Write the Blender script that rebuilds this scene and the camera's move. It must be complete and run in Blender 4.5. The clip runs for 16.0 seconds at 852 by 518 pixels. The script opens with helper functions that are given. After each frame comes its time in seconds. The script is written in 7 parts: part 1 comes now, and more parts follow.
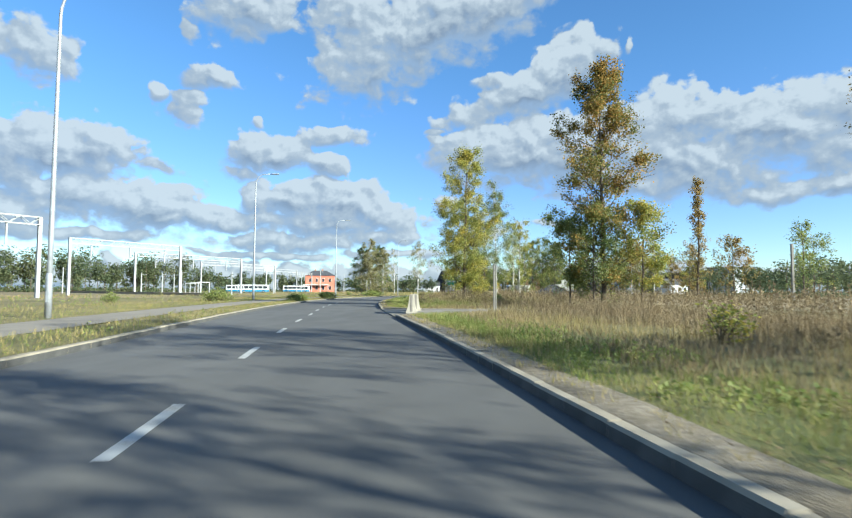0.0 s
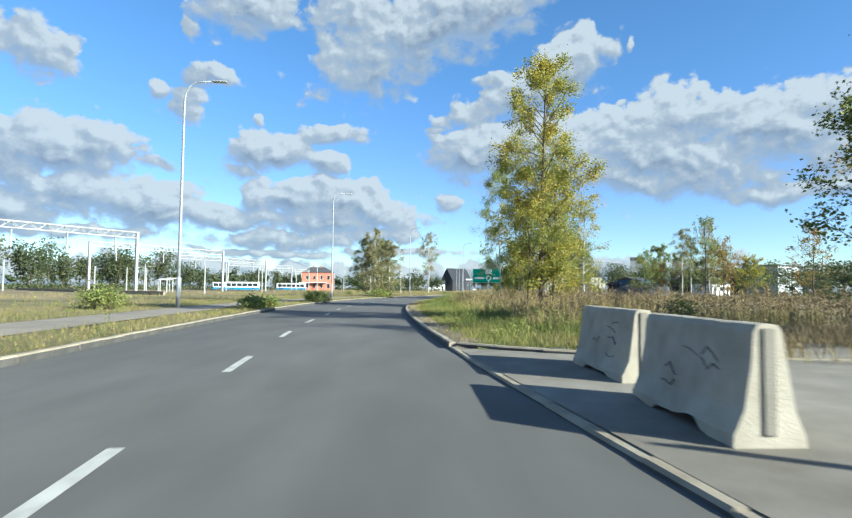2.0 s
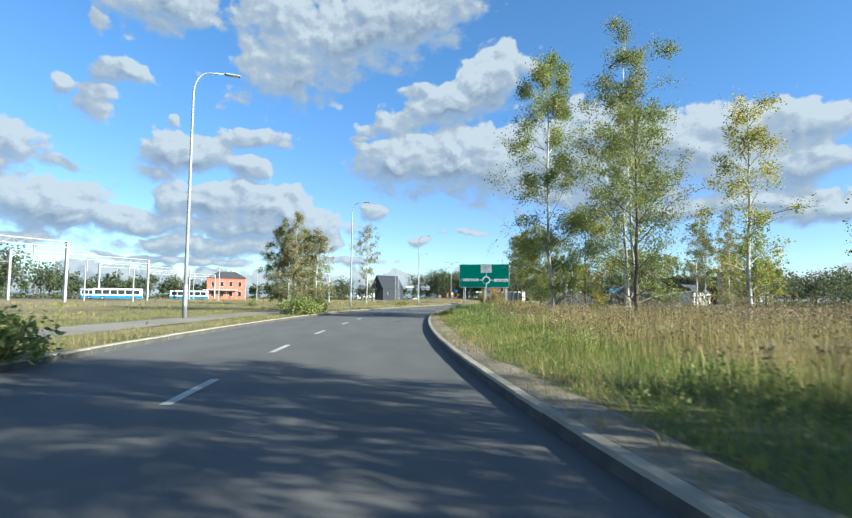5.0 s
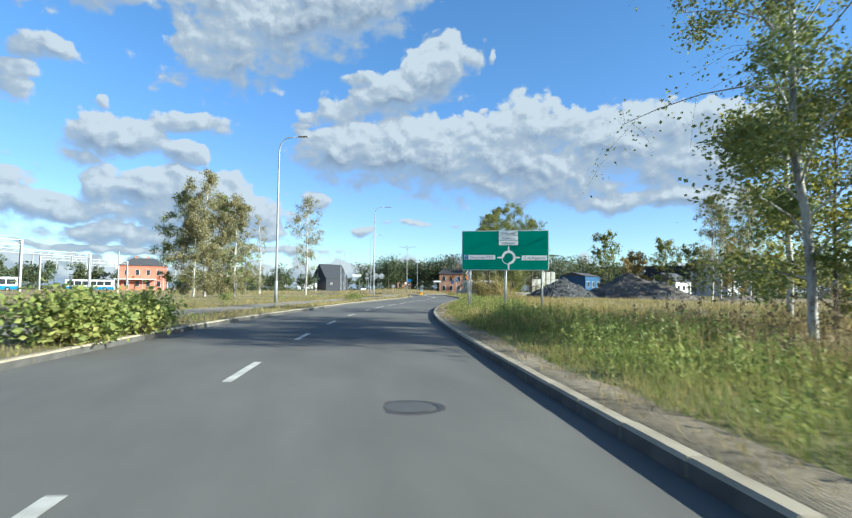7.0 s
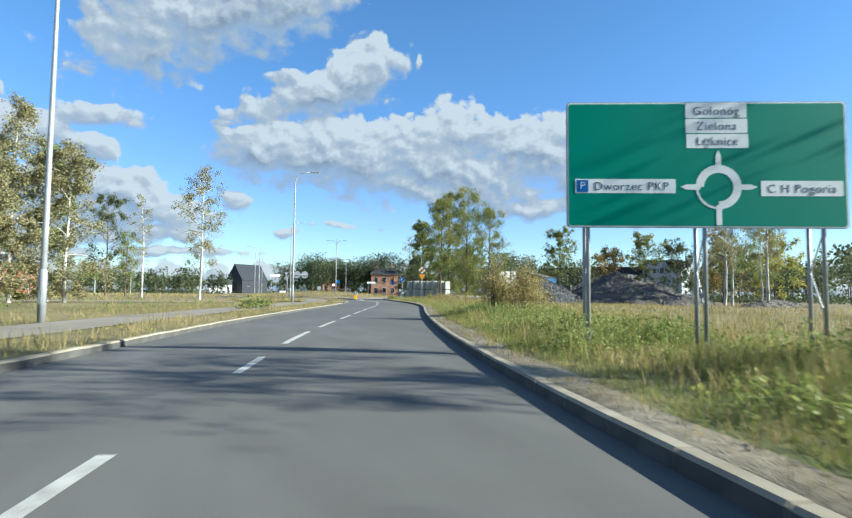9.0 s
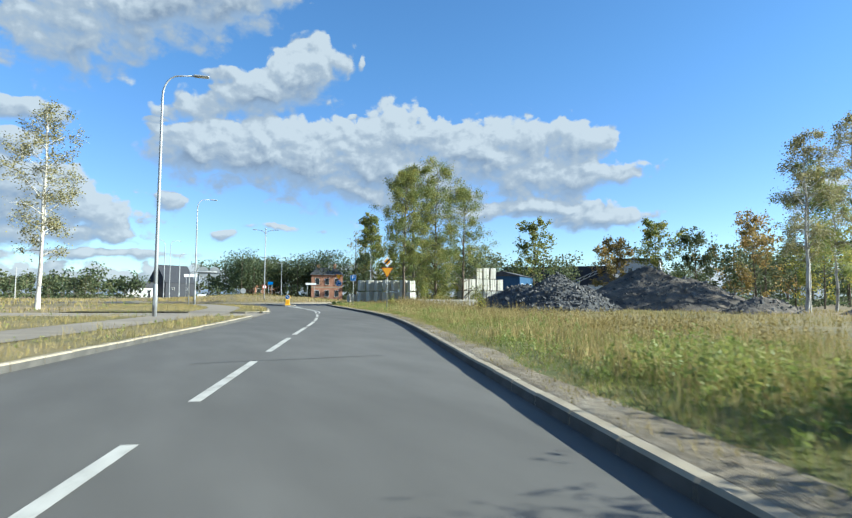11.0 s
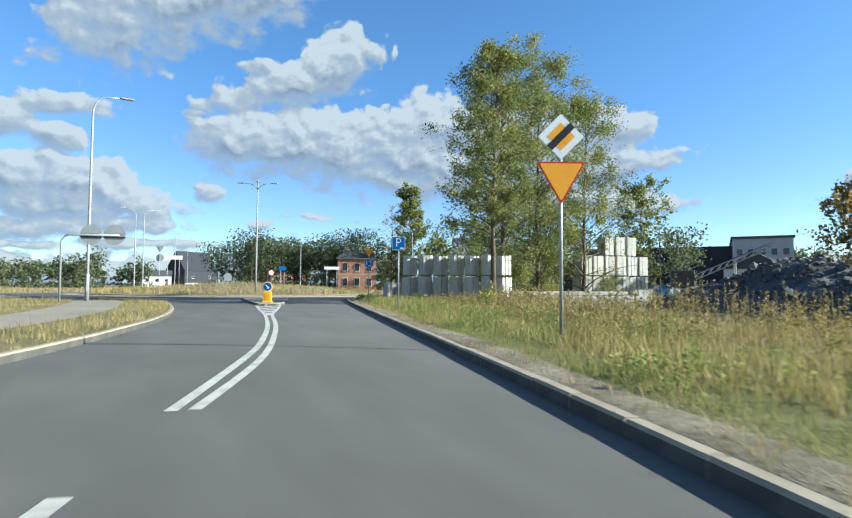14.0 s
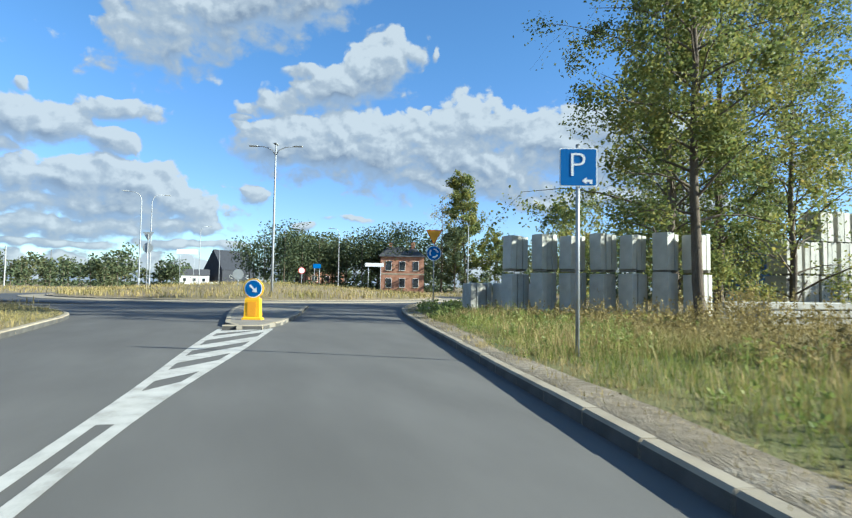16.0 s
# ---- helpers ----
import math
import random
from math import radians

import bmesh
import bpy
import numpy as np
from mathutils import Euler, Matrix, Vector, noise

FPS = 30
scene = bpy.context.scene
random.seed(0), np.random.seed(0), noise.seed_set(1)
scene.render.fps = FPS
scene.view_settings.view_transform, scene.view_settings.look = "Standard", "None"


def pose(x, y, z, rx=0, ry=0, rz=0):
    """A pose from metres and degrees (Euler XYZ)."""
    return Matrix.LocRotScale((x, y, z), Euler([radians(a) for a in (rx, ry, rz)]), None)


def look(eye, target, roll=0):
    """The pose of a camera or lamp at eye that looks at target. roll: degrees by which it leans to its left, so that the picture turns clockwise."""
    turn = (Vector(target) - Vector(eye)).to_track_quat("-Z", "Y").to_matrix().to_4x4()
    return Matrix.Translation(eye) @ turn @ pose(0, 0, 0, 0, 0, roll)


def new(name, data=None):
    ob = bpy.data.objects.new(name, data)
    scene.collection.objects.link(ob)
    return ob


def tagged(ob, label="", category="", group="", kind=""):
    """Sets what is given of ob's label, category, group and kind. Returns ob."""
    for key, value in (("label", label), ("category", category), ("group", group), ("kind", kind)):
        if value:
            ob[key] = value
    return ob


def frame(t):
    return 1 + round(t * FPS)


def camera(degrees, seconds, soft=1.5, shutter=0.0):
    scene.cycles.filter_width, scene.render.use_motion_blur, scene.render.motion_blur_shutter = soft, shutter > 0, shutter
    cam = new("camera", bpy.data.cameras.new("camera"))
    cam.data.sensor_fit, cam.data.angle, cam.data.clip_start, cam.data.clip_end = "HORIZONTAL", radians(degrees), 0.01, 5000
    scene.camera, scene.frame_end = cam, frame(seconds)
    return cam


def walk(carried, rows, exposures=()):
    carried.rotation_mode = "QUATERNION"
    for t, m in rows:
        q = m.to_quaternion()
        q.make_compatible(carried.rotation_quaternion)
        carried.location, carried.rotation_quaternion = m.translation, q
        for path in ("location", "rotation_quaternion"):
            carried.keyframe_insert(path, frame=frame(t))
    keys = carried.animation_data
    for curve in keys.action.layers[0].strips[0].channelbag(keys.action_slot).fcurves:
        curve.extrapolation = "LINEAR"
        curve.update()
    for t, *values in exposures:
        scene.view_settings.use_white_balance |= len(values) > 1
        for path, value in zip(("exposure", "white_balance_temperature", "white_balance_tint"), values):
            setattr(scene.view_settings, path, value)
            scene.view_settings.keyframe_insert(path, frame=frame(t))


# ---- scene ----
cam = camera(74.07, 16.0, soft=1.3, shutter=0.15)
PATH = [
    (0.0, pose(0.000, 0.000, 1.215, 93.190, -0.364, -0.010)),
    (0.5, pose(-0.849, 5.824, 1.218, 93.091, -0.168, -0.017)),
    (1.0, pose(-1.693, 12.037, 1.202, 93.478, -0.436, 0.685)),
    (1.5, pose(-2.431, 17.723, 1.230, 93.232, -0.288, 0.615)),
    (2.0, pose(-3.405, 24.379, 1.255, 93.034, -0.600, 0.001)),
    (2.5, pose(-4.236, 30.532, 1.221, 92.934, -0.825, -0.886)),
    (3.0, pose(-4.949, 36.992, 1.239, 93.285, -1.028, -1.866)),
    (3.5, pose(-5.592, 43.120, 1.200, 93.234, -0.936, -2.594)),
    (4.0, pose(-6.110, 49.545, 1.198, 93.144, -0.645, -3.471)),
    (4.5, pose(-6.466, 55.836, 1.199, 93.761, -0.582, -5.558)),
    (5.0, pose(-6.595, 62.024, 1.200, 94.026, -0.654, -7.737)),
    (5.5, pose(-6.512, 68.129, 1.199, 94.138, -0.745, -9.556)),
    (6.0, pose(-6.263, 74.165, 1.197, 94.055, -0.793, -10.906)),
    (6.5, pose(-5.884, 80.140, 1.200, 93.401, -0.691, -11.969)),
    (7.0, pose(-5.359, 86.056, 1.220, 93.103, -0.581, -13.456)),
    (7.5, pose(-4.770, 91.545, 1.196, 93.174, -0.525, -15.050)),
    (8.0, pose(-3.915, 97.535, 1.193, 93.459, -0.542, -17.513)),
    (8.5, pose(-3.034, 103.063, 1.169, 93.579, -0.848, -19.572)),
    (9.0, pose(-1.720, 109.001, 1.146, 93.480, -0.628, -21.074)),
    (9.5, pose(-0.405, 114.294, 1.151, 93.452, -0.702, -22.880)),
    (10.0, pose(1.230, 119.967, 1.168, 93.563, -0.794, -24.713)),
    (10.5, pose(3.032, 125.774, 1.191, 93.828, -0.489, -25.927)),
    (11.0, pose(4.965, 131.630, 1.199, 93.810, -0.330, -26.857)),
    (11.5, pose(6.986, 137.454, 1.201, 93.718, -0.246, -27.673)),
    (12.0, pose(9.049, 143.168, 1.209, 93.667, -0.252, -28.294)),
    (12.5, pose(11.082, 148.702, 1.233, 93.611, -0.487, -28.327)),
    (13.0, pose(12.943, 154.015, 1.255, 92.895, -0.439, -26.980)),
    (13.5, pose(14.412, 158.663, 1.216, 92.868, -0.316, -25.217)),
    (14.0, pose(15.745, 163.636, 1.165, 92.713, -0.369, -23.463)),
    (14.5, pose(16.976, 168.086, 1.200, 92.460, -0.561, -21.864)),
    (15.0, pose(18.042, 172.585, 1.192, 92.591, -0.925, -20.795)),
    (15.5, pose(18.955, 176.718, 1.185, 92.840, -0.864, -20.079)),
    (16.0, pose(19.742, 180.478, 1.175, 92.838, -0.874, -19.390)),
]
walk(cam, PATH, [(0.0, 1.5, 5430, -2), (16.0, 1.5, 5430, -2)])

# ---- light ----
SUN_WAY = Vector((-0.865, 0.50, 0.0)).normalized()          # the way the light travels, on plan
SUN_EL = radians(24)
sun = new("sun", bpy.data.lights.new("sun", "SUN"))
sun.data.energy, sun.data.angle, sun.data.color = 5.0, radians(0.55), (1.0, 0.90, 0.74)
sun.matrix_world = look((0, 0, 60), Vector((0, 0, 60)) + SUN_WAY * math.cos(SUN_EL) - Vector((0, 0, math.sin(SUN_EL))))

world = bpy.data.worlds.new("world")
scene.world = world
world.use_nodes = True


# cloud puffs: azimuth, elevation, half width, half height, lean (degrees), weight
HIGH_CLOUDS = [
    (1.9, 26.2, 10.6, 3.5, 24, 1.1), (8, 27.2, 4.4, 2.3, 20, 1.1), (-6, 22.5, 5.3, 3.7, 30, 0.95), (-7.7, 25.8, 4.4, 3.7, 10, 0.9),
    (-18.2, 25.7, 3.6, 2.1, 10, 1.1), (-15.6, 25.1, 1.5, 1.1, 0, 1), (-23.5, 23.1, 1.4, 1, 0, 0.75), (-21.6, 19.4, 2.2, 0.9, 0, 1.1),
    (-23.4, 17.3, 2.6, 1, 0, 0.7), (-25.8, 17.6, 0.9, 0.9, 0, 0.9), (-23.6, 16, 3.3, 1.1, -5, 0.72), (-35.6, 19.2, 3.4, 2, -8, 0.95)]
WEST_CLOUDS = [
    (-34.1, 11.6, 4.8, 1.9, -3, 1.15), (-30.1, 12.2, 2.1, 1.7, 0, 1.1), (-37, 10.5, 2.1, 2.2, 0, 1.1), (-25.3, 10.9, 2.5, 1, -10, 0.68),
    (-32.8, 7.7, 5.9, 1.8, 0, 1.08), (-36.2, 6, 2.5, 1.3, 0, 1.1), (-26.9, 7.2, 5.3, 2.1, -3, 1.12), (-22.8, 6.7, 2.1, 1.5, 0, 1),
    (-17.1, 13.2, 2.3, 1.5, 0, 1.12), (-14.5, 13.1, 2.6, 1.4, 5, 1.1), (-10, 15, 3, 0.9, 5, 1.05), (-10.2, 12.1, 1.7, 1.1, 0, 1.05),
    (-18.3, 11.3, 1.8, 0.8, 0, 0.9), (-16.9, 16, 0.7, 0.5, 0, 0.8)]
LOW_CLOUDS = [
    (-16.7, 8.5, 1.8, 0.9, 0, 1.1), (-13.4, 8.7, 3.9, 1.8, 0, 1.1), (-8, 8.7, 4.3, 2.2, -8, 1.12), (-4.7, 7.1, 3.3, 1.7, -15, 1.1),
    (-10.7, 6.7, 8, 1.5, 0, 1.05), (-18.9, 6.3, 3, 0.9, 0, 0.95), (-13.3, 4.7, 7.8, 1, 0, 1), (-5.2, 5.2, 4.9, 1.1, 0, 0.95), (-16.3, 3.3, 8.6, 0.5, 0, 0.8),
    (-31.5, 4.7, 8.1, 0.8, 0, 0.85), (-3.5, 3.5, 8.7, 0.6, 0, 0.75)]
NORTH_CLOUDS = [
    (13.8, 20.9, 3.8, 2, 25, 1.15), (10.2, 19.3, 4.6, 1.8, 15, 1.12), (6.1, 17.6, 5.3, 1.2, 12, 0.85), (0.8, 15.8, 2, 0.5, 10, 0.6),
    (6.5, 20.5, 1.9, 0.7, 10, 1), (4.1, 13.5, 2.9, 2.1, 0, 1.14), (9.1, 13.7, 5, 2.6, 0, 1.15), (14.8, 13.3, 5.8, 3, -8, 1.14),
    (20.2, 13.1, 4.9, 3.2, -10, 1.12), (23.5, 14.8, 3.2, 3.1, 0, 1.16), (26, 15.9, 2.8, 2.1, 0, 1.1), (24.7, 11.3, 6.6, 2.2, -3, 1.1),
    (20.3, 10.3, 4.9, 1.3, -8, 1.05), (31.9, 13.8, 5, 2.8, 0, 1.1), (36.6, 14.9, 2.5, 1.9, 0, 1.1), (41.7, 14.6, 3.1, 1.9, -6, 1.08)]
EAST_CLOUDS = [
    (42.7, 11.8, 4.7, 1.2, 0, 1.05), (37.9, 11.6, 5.9, 2.1, 0, 1.05), (37.9, 8.9, 7, 1.2, 0, 0.95), (43.2, 7.7, 4.7, 1, 0, 0.95), (2.1, 8.5, 1.9, 1, 0, 0.85),
    (20.3, 22.8, 0.4, 1.1, -28, 0.75), (19.5, 17.8, 1.4, 0.5, 20, 0.7), (61.8, 8.9, 1.6, 0.8, 18, 1), (31.4, 8.4, 5, 1, 0, 0.8), (6.9, 5.9, 1.9, 0.7, 0, 0.8),
    (11.9, 6.6, 6.1, 0.5, 0, 0.6)]
SIDE_CLOUDS = [
    (-52, 12, 9, 4, 0, 1.05), (-66, 16, 12, 6, 0, 1.0), (80, 20, 12, 5, 0, 0.8), (140, 26, 16, 8, 0, 0.9), (-130, 22, 20, 9, 0, 1.0), (-95, 30, 12, 6, 0, 0.9), (180, 14, 18, 5, 0, 0.9), (0, 55, 25, 9, 0, 0.8),
    (100, 50, 30, 8, 0, 0.6), (-48, 5, 9, 2, 0, 1.0), (0, 0.6, 400, 2.6, 0, 0.72)]


def cloud_field():
    """A node group: how much cloud lies at (azimuth, elevation) in degrees, and how high in its puff (-1 the base, 1 the top)."""
    g = bpy.data.node_groups.new("cloud_field", "ShaderNodeTree")
    g.interface.new_socket("at", in_out="INPUT", socket_type="NodeSocketVector")
    for name in ("body", "rise", "billow"):
        g.interface.new_socket(name, in_out="OUTPUT", socket_type="NodeSocketFloat")
    n, l = g.nodes, g.links

    def m_(op, a, b=None, c=None):
        k = n.new("ShaderNodeMath"); k.operation = op
        for i, v in enumerate((a, b, c)):
            if v is None:
                continue
            if isinstance(v, (int, float)):
                k.inputs[i].default_value = v
            else:
                l.new(v, k.inputs[i])
        return k.outputs[0]
    gi, go = n.new("NodeGroupInput"), n.new("NodeGroupOutput")
    warp = n.new("ShaderNodeTexNoise")
    warp.inputs["Scale"].default_value, warp.inputs["Detail"].default_value = 0.28, 3.0
    l.new(gi.outputs[0], warp.inputs["Vector"])
    sub = n.new("ShaderNodeVectorMath"); sub.operation = "SUBTRACT"; sub.inputs[1].default_value = (0.5, 0.5, 0.5)
    l.new(warp.outputs["Color"], sub.inputs[0])
    bent = n.new("ShaderNodeVectorMath"); bent.operation = "MULTIPLY_ADD"; bent.inputs[1].default_value = (3.2, 2.0, 0.0)
    l.new(sub.outputs[0], bent.inputs[0]); l.new(gi.outputs[0], bent.inputs[2])
    total, top, norm = None, None, None
    place = bent.outputs[0]
    for i, (az, el, w, h, lean, weight) in enumerate(HIGH_CLOUDS + WEST_CLOUDS + LOW_CLOUDS + NORTH_CLOUDS + EAST_CLOUDS + SIDE_CLOUDS):
        if i % 8 == 7:      # hands the place on from puff to puff, so that few values are held at once
            chain = n.new("ShaderNodeVectorMath"); chain.operation = "MULTIPLY_ADD"; chain.inputs[1].default_value = (1e-9, 1e-9, 0)
            l.new(m_("ADD", total, m_("ADD", top, norm)), chain.inputs[0]); l.new(place, chain.inputs[2])
            place = chain.outputs[0]
        m = n.new("ShaderNodeMapping"); m.vector_type = "TEXTURE"
        m.inputs["Location"].default_value = (az, el, 0)
        m.inputs["Rotation"].default_value = (0, 0, radians(lean))
        m.inputs["Scale"].default_value = (w * 1.12, h * 1.12, 1)
        l.new(place, m.inputs["Vector"])
        d = n.new("ShaderNodeVectorMath"); d.operation = "LENGTH"
        l.new(m.outputs[0], d.inputs[0])
        v = m_("MULTIPLY_ADD", d.outputs["Value"], -0.75, weight)
        s = n.new("ShaderNodeSeparateXYZ"); l.new(m.outputs[0], s.inputs[0])
        share = m_("POWER", m_("MAXIMUM", v, 0.0), 3.0)
        lift = m_("MULTIPLY_ADD", s.outputs[0], 0.25, s.outputs[1])
        if total is None:
            total, top, norm = v, m_("MULTIPLY", lift, share), share
        else:
            total = m_("SMOOTH_MAX", total, v, 0.15)
            top, norm = m_("MULTIPLY_ADD", lift, share, top), m_("ADD", norm, share)
    rise = m_("DIVIDE", top, m_("ADD", norm, 0.002))
    stretch = n.new("ShaderNodeVectorMath"); stretch.operation = "MULTIPLY"; stretch.inputs[1].default_value = (0.8, 1.2, 1.0)
    l.new(bent.outputs[0], stretch.inputs[0])
    puff = n.new("ShaderNodeTexVoronoi"); puff.feature = "SMOOTH_F1"      # rounded heads, in ever smaller sizes
    for name, value in (("Scale", 0.5), ("Detail", 3.0), ("Roughness", 0.42), ("Lacunarity", 2.3), ("Smoothness", 0.35)):
        puff.inputs[name].default_value = value
    l.new(stretch.outputs[0], puff.inputs["Vector"])
    wisp = n.new("ShaderNodeTexNoise")
    wisp.inputs["Scale"].default_value, wisp.inputs["Detail"].default_value, wisp.inputs["Roughness"].default_value = 0.5, 7.0, 0.5
    l.new(gi.outputs[0], wisp.inputs["Vector"])
    billow = m_("MULTIPLY_ADD", puff.outputs["Distance"], -0.55, m_("MULTIPLY_ADD", wisp.outputs["Fac"], 0.9, 0.25))
    l.new(m_("ADD", total, billow), go.inputs[0]); l.new(rise, go.inputs[1]); l.new(billow, go.inputs[2])
    return g


def build_sky():
    n, l = world.node_tree.nodes, world.node_tree.links
    n.clear()

    def math_(op, a, b=None, c=None, clamp=False):
        m = n.new("ShaderNodeMath"); m.operation, m.use_clamp = op, clamp
        for i, v in enumerate((a, b, c)):
            if v is None:
                continue
            if isinstance(v, (int, float)):
                m.inputs[i].default_value = v
            else:
                l.new(v, m.inputs[i])
        return m.outputs[0]

    def ramp_(value, lo, hi):
        r = n.new("ShaderNodeMapRange"); r.interpolation_type = "SMOOTHSTEP"
        l.new(value, r.inputs["Value"])
        for name, v in (("From Min", lo), ("From Max", hi)):
            if isinstance(v, (int, float)):
                r.inputs[name].default_value = v
            else:
                l.new(v, r.inputs[name])
        return r.outputs[0]

    def blend_(f, a, b):
        m = n.new("ShaderNodeMix"); m.data_type = "RGBA"
        l.new(f, m.inputs["Factor"])
        for name, v in (("A", a), ("B", b)):
            if isinstance(v, tuple):
                m.inputs[name].default_value = v
            else:
                l.new(v, m.inputs[name])
        return m.outputs["Result"]

    co = n.new("ShaderNodeTexCoord")
    sep = n.new("ShaderNodeSeparateXYZ")
    l.new(co.outputs["Generated"], sep.inputs[0])
    az = math_("MULTIPLY", math_("ARCTAN2", sep.outputs[0], sep.outputs[1]), 180 / math.pi)
    el = math_("MULTIPLY", math_("ARCSINE", sep.outputs[2]), 180 / math.pi)
    at = n.new("ShaderNodeCombineXYZ")
    l.new(az, at.inputs[0]); l.new(el, at.inputs[1])
    group = cloud_field()
    here, near = n.new("ShaderNodeGroup"), n.new("ShaderNodeGroup")
    here.node_tree = near.node_tree = group
    l.new(at.outputs[0], here.inputs[0])
    up = n.new("ShaderNodeVectorMath"); up.operation = "ADD"; up.inputs[1].default_value = (0.45, 0.6, 0.0)
    body, rise, billow = here.outputs
    after = n.new("ShaderNodeVectorMath"); after.operation = "MULTIPLY_ADD"; after.inputs[1].default_value = (1e-9, 1e-9, 0)
    l.new(math_("ADD", body, math_("ADD", rise, billow)), after.inputs[0]); l.new(at.outputs[0], after.inputs[2])
    l.new(after.outputs[0], up.inputs[0]); l.new(up.outputs[0], near.inputs[0])
    # crisp heads, frayed bases
    edge = math_("MULTIPLY_ADD", ramp_(rise, -0.7, 0.5), -0.30, 0.80)
    thick = ramp_(body, 0.32, edge)
    relief = math_("SUBTRACT", billow, near.outputs[2])
    slope = math_("SUBTRACT", body, near.outputs[0])
    light = math_("MULTIPLY_ADD", rise, 0.55, math_("MULTIPLY_ADD", relief, 0.85, math_("MULTIPLY", slope, 0.55)))
    dense = ramp_(body, 0.7, 1.3)
    shade = blend_(dense, CLOUD_THIN, CLOUD_BASE)
    mid = blend_(ramp_(light, -0.50, 0.10), shade, CLOUD_MID)
    lit = blend_(ramp_(light, -0.02, 0.52), mid, CLOUD_TOP)
    sky = n.new("ShaderNodeTexSky")
    sky.sky_type, sky.sun_disc = "NISHITA", False
    sky.sun_elevation, sky.sun_rotation = SUN_EL, math.atan2(-SUN_WAY.x, -SUN_WAY.y)
    sky.air_density, sky.dust_density, sky.ozone_density = 1.0, 0.25, 3.5
    deep = n.new("ShaderNodeHueSaturation"); deep.inputs["Saturation"].default_value, deep.inputs["Value"].default_value = SKY_SAT, SKY_VALUE
    l.new(sky.outputs[0], deep.inputs["Color"])
    low = n.new("ShaderNodeMapRange"); low.interpolation_type = "SMOOTHSTEP"      # the sky near the horizon is a paler, purer blue
    for name, value in (("From Min", 2.0), ("From Max", 24.0), ("To Min", 0.524), ("To Max", 0.502)):
        low.inputs[name].default_value = value
    l.new(el, low.inputs["Value"]); l.new(low.outputs[0], deep.inputs["Hue"])
    mix = blend_(math_("MULTIPLY", thick, 0.95), deep.outputs[0], lit)
    bg, out = n.new("ShaderNodeBackground"), n.new("ShaderNodeOutputWorld")
    bg.inputs[1].default_value = 0.064
    l.new(mix, bg.inputs[0]); l.new(bg.outputs[0], out.inputs[0])


CLOUD_TOP, CLOUD_MID = (4.05, 3.98, 3.95, 1), (2.75, 2.85, 3.05, 1)
CLOUD_BASE, CLOUD_THIN = (1.55, 1.75, 2.15, 1), (2.1, 2.5, 3.2, 1)
SKY_SAT, SKY_VALUE = 1.06, 1.13
build_sky()

# ---- materials ----


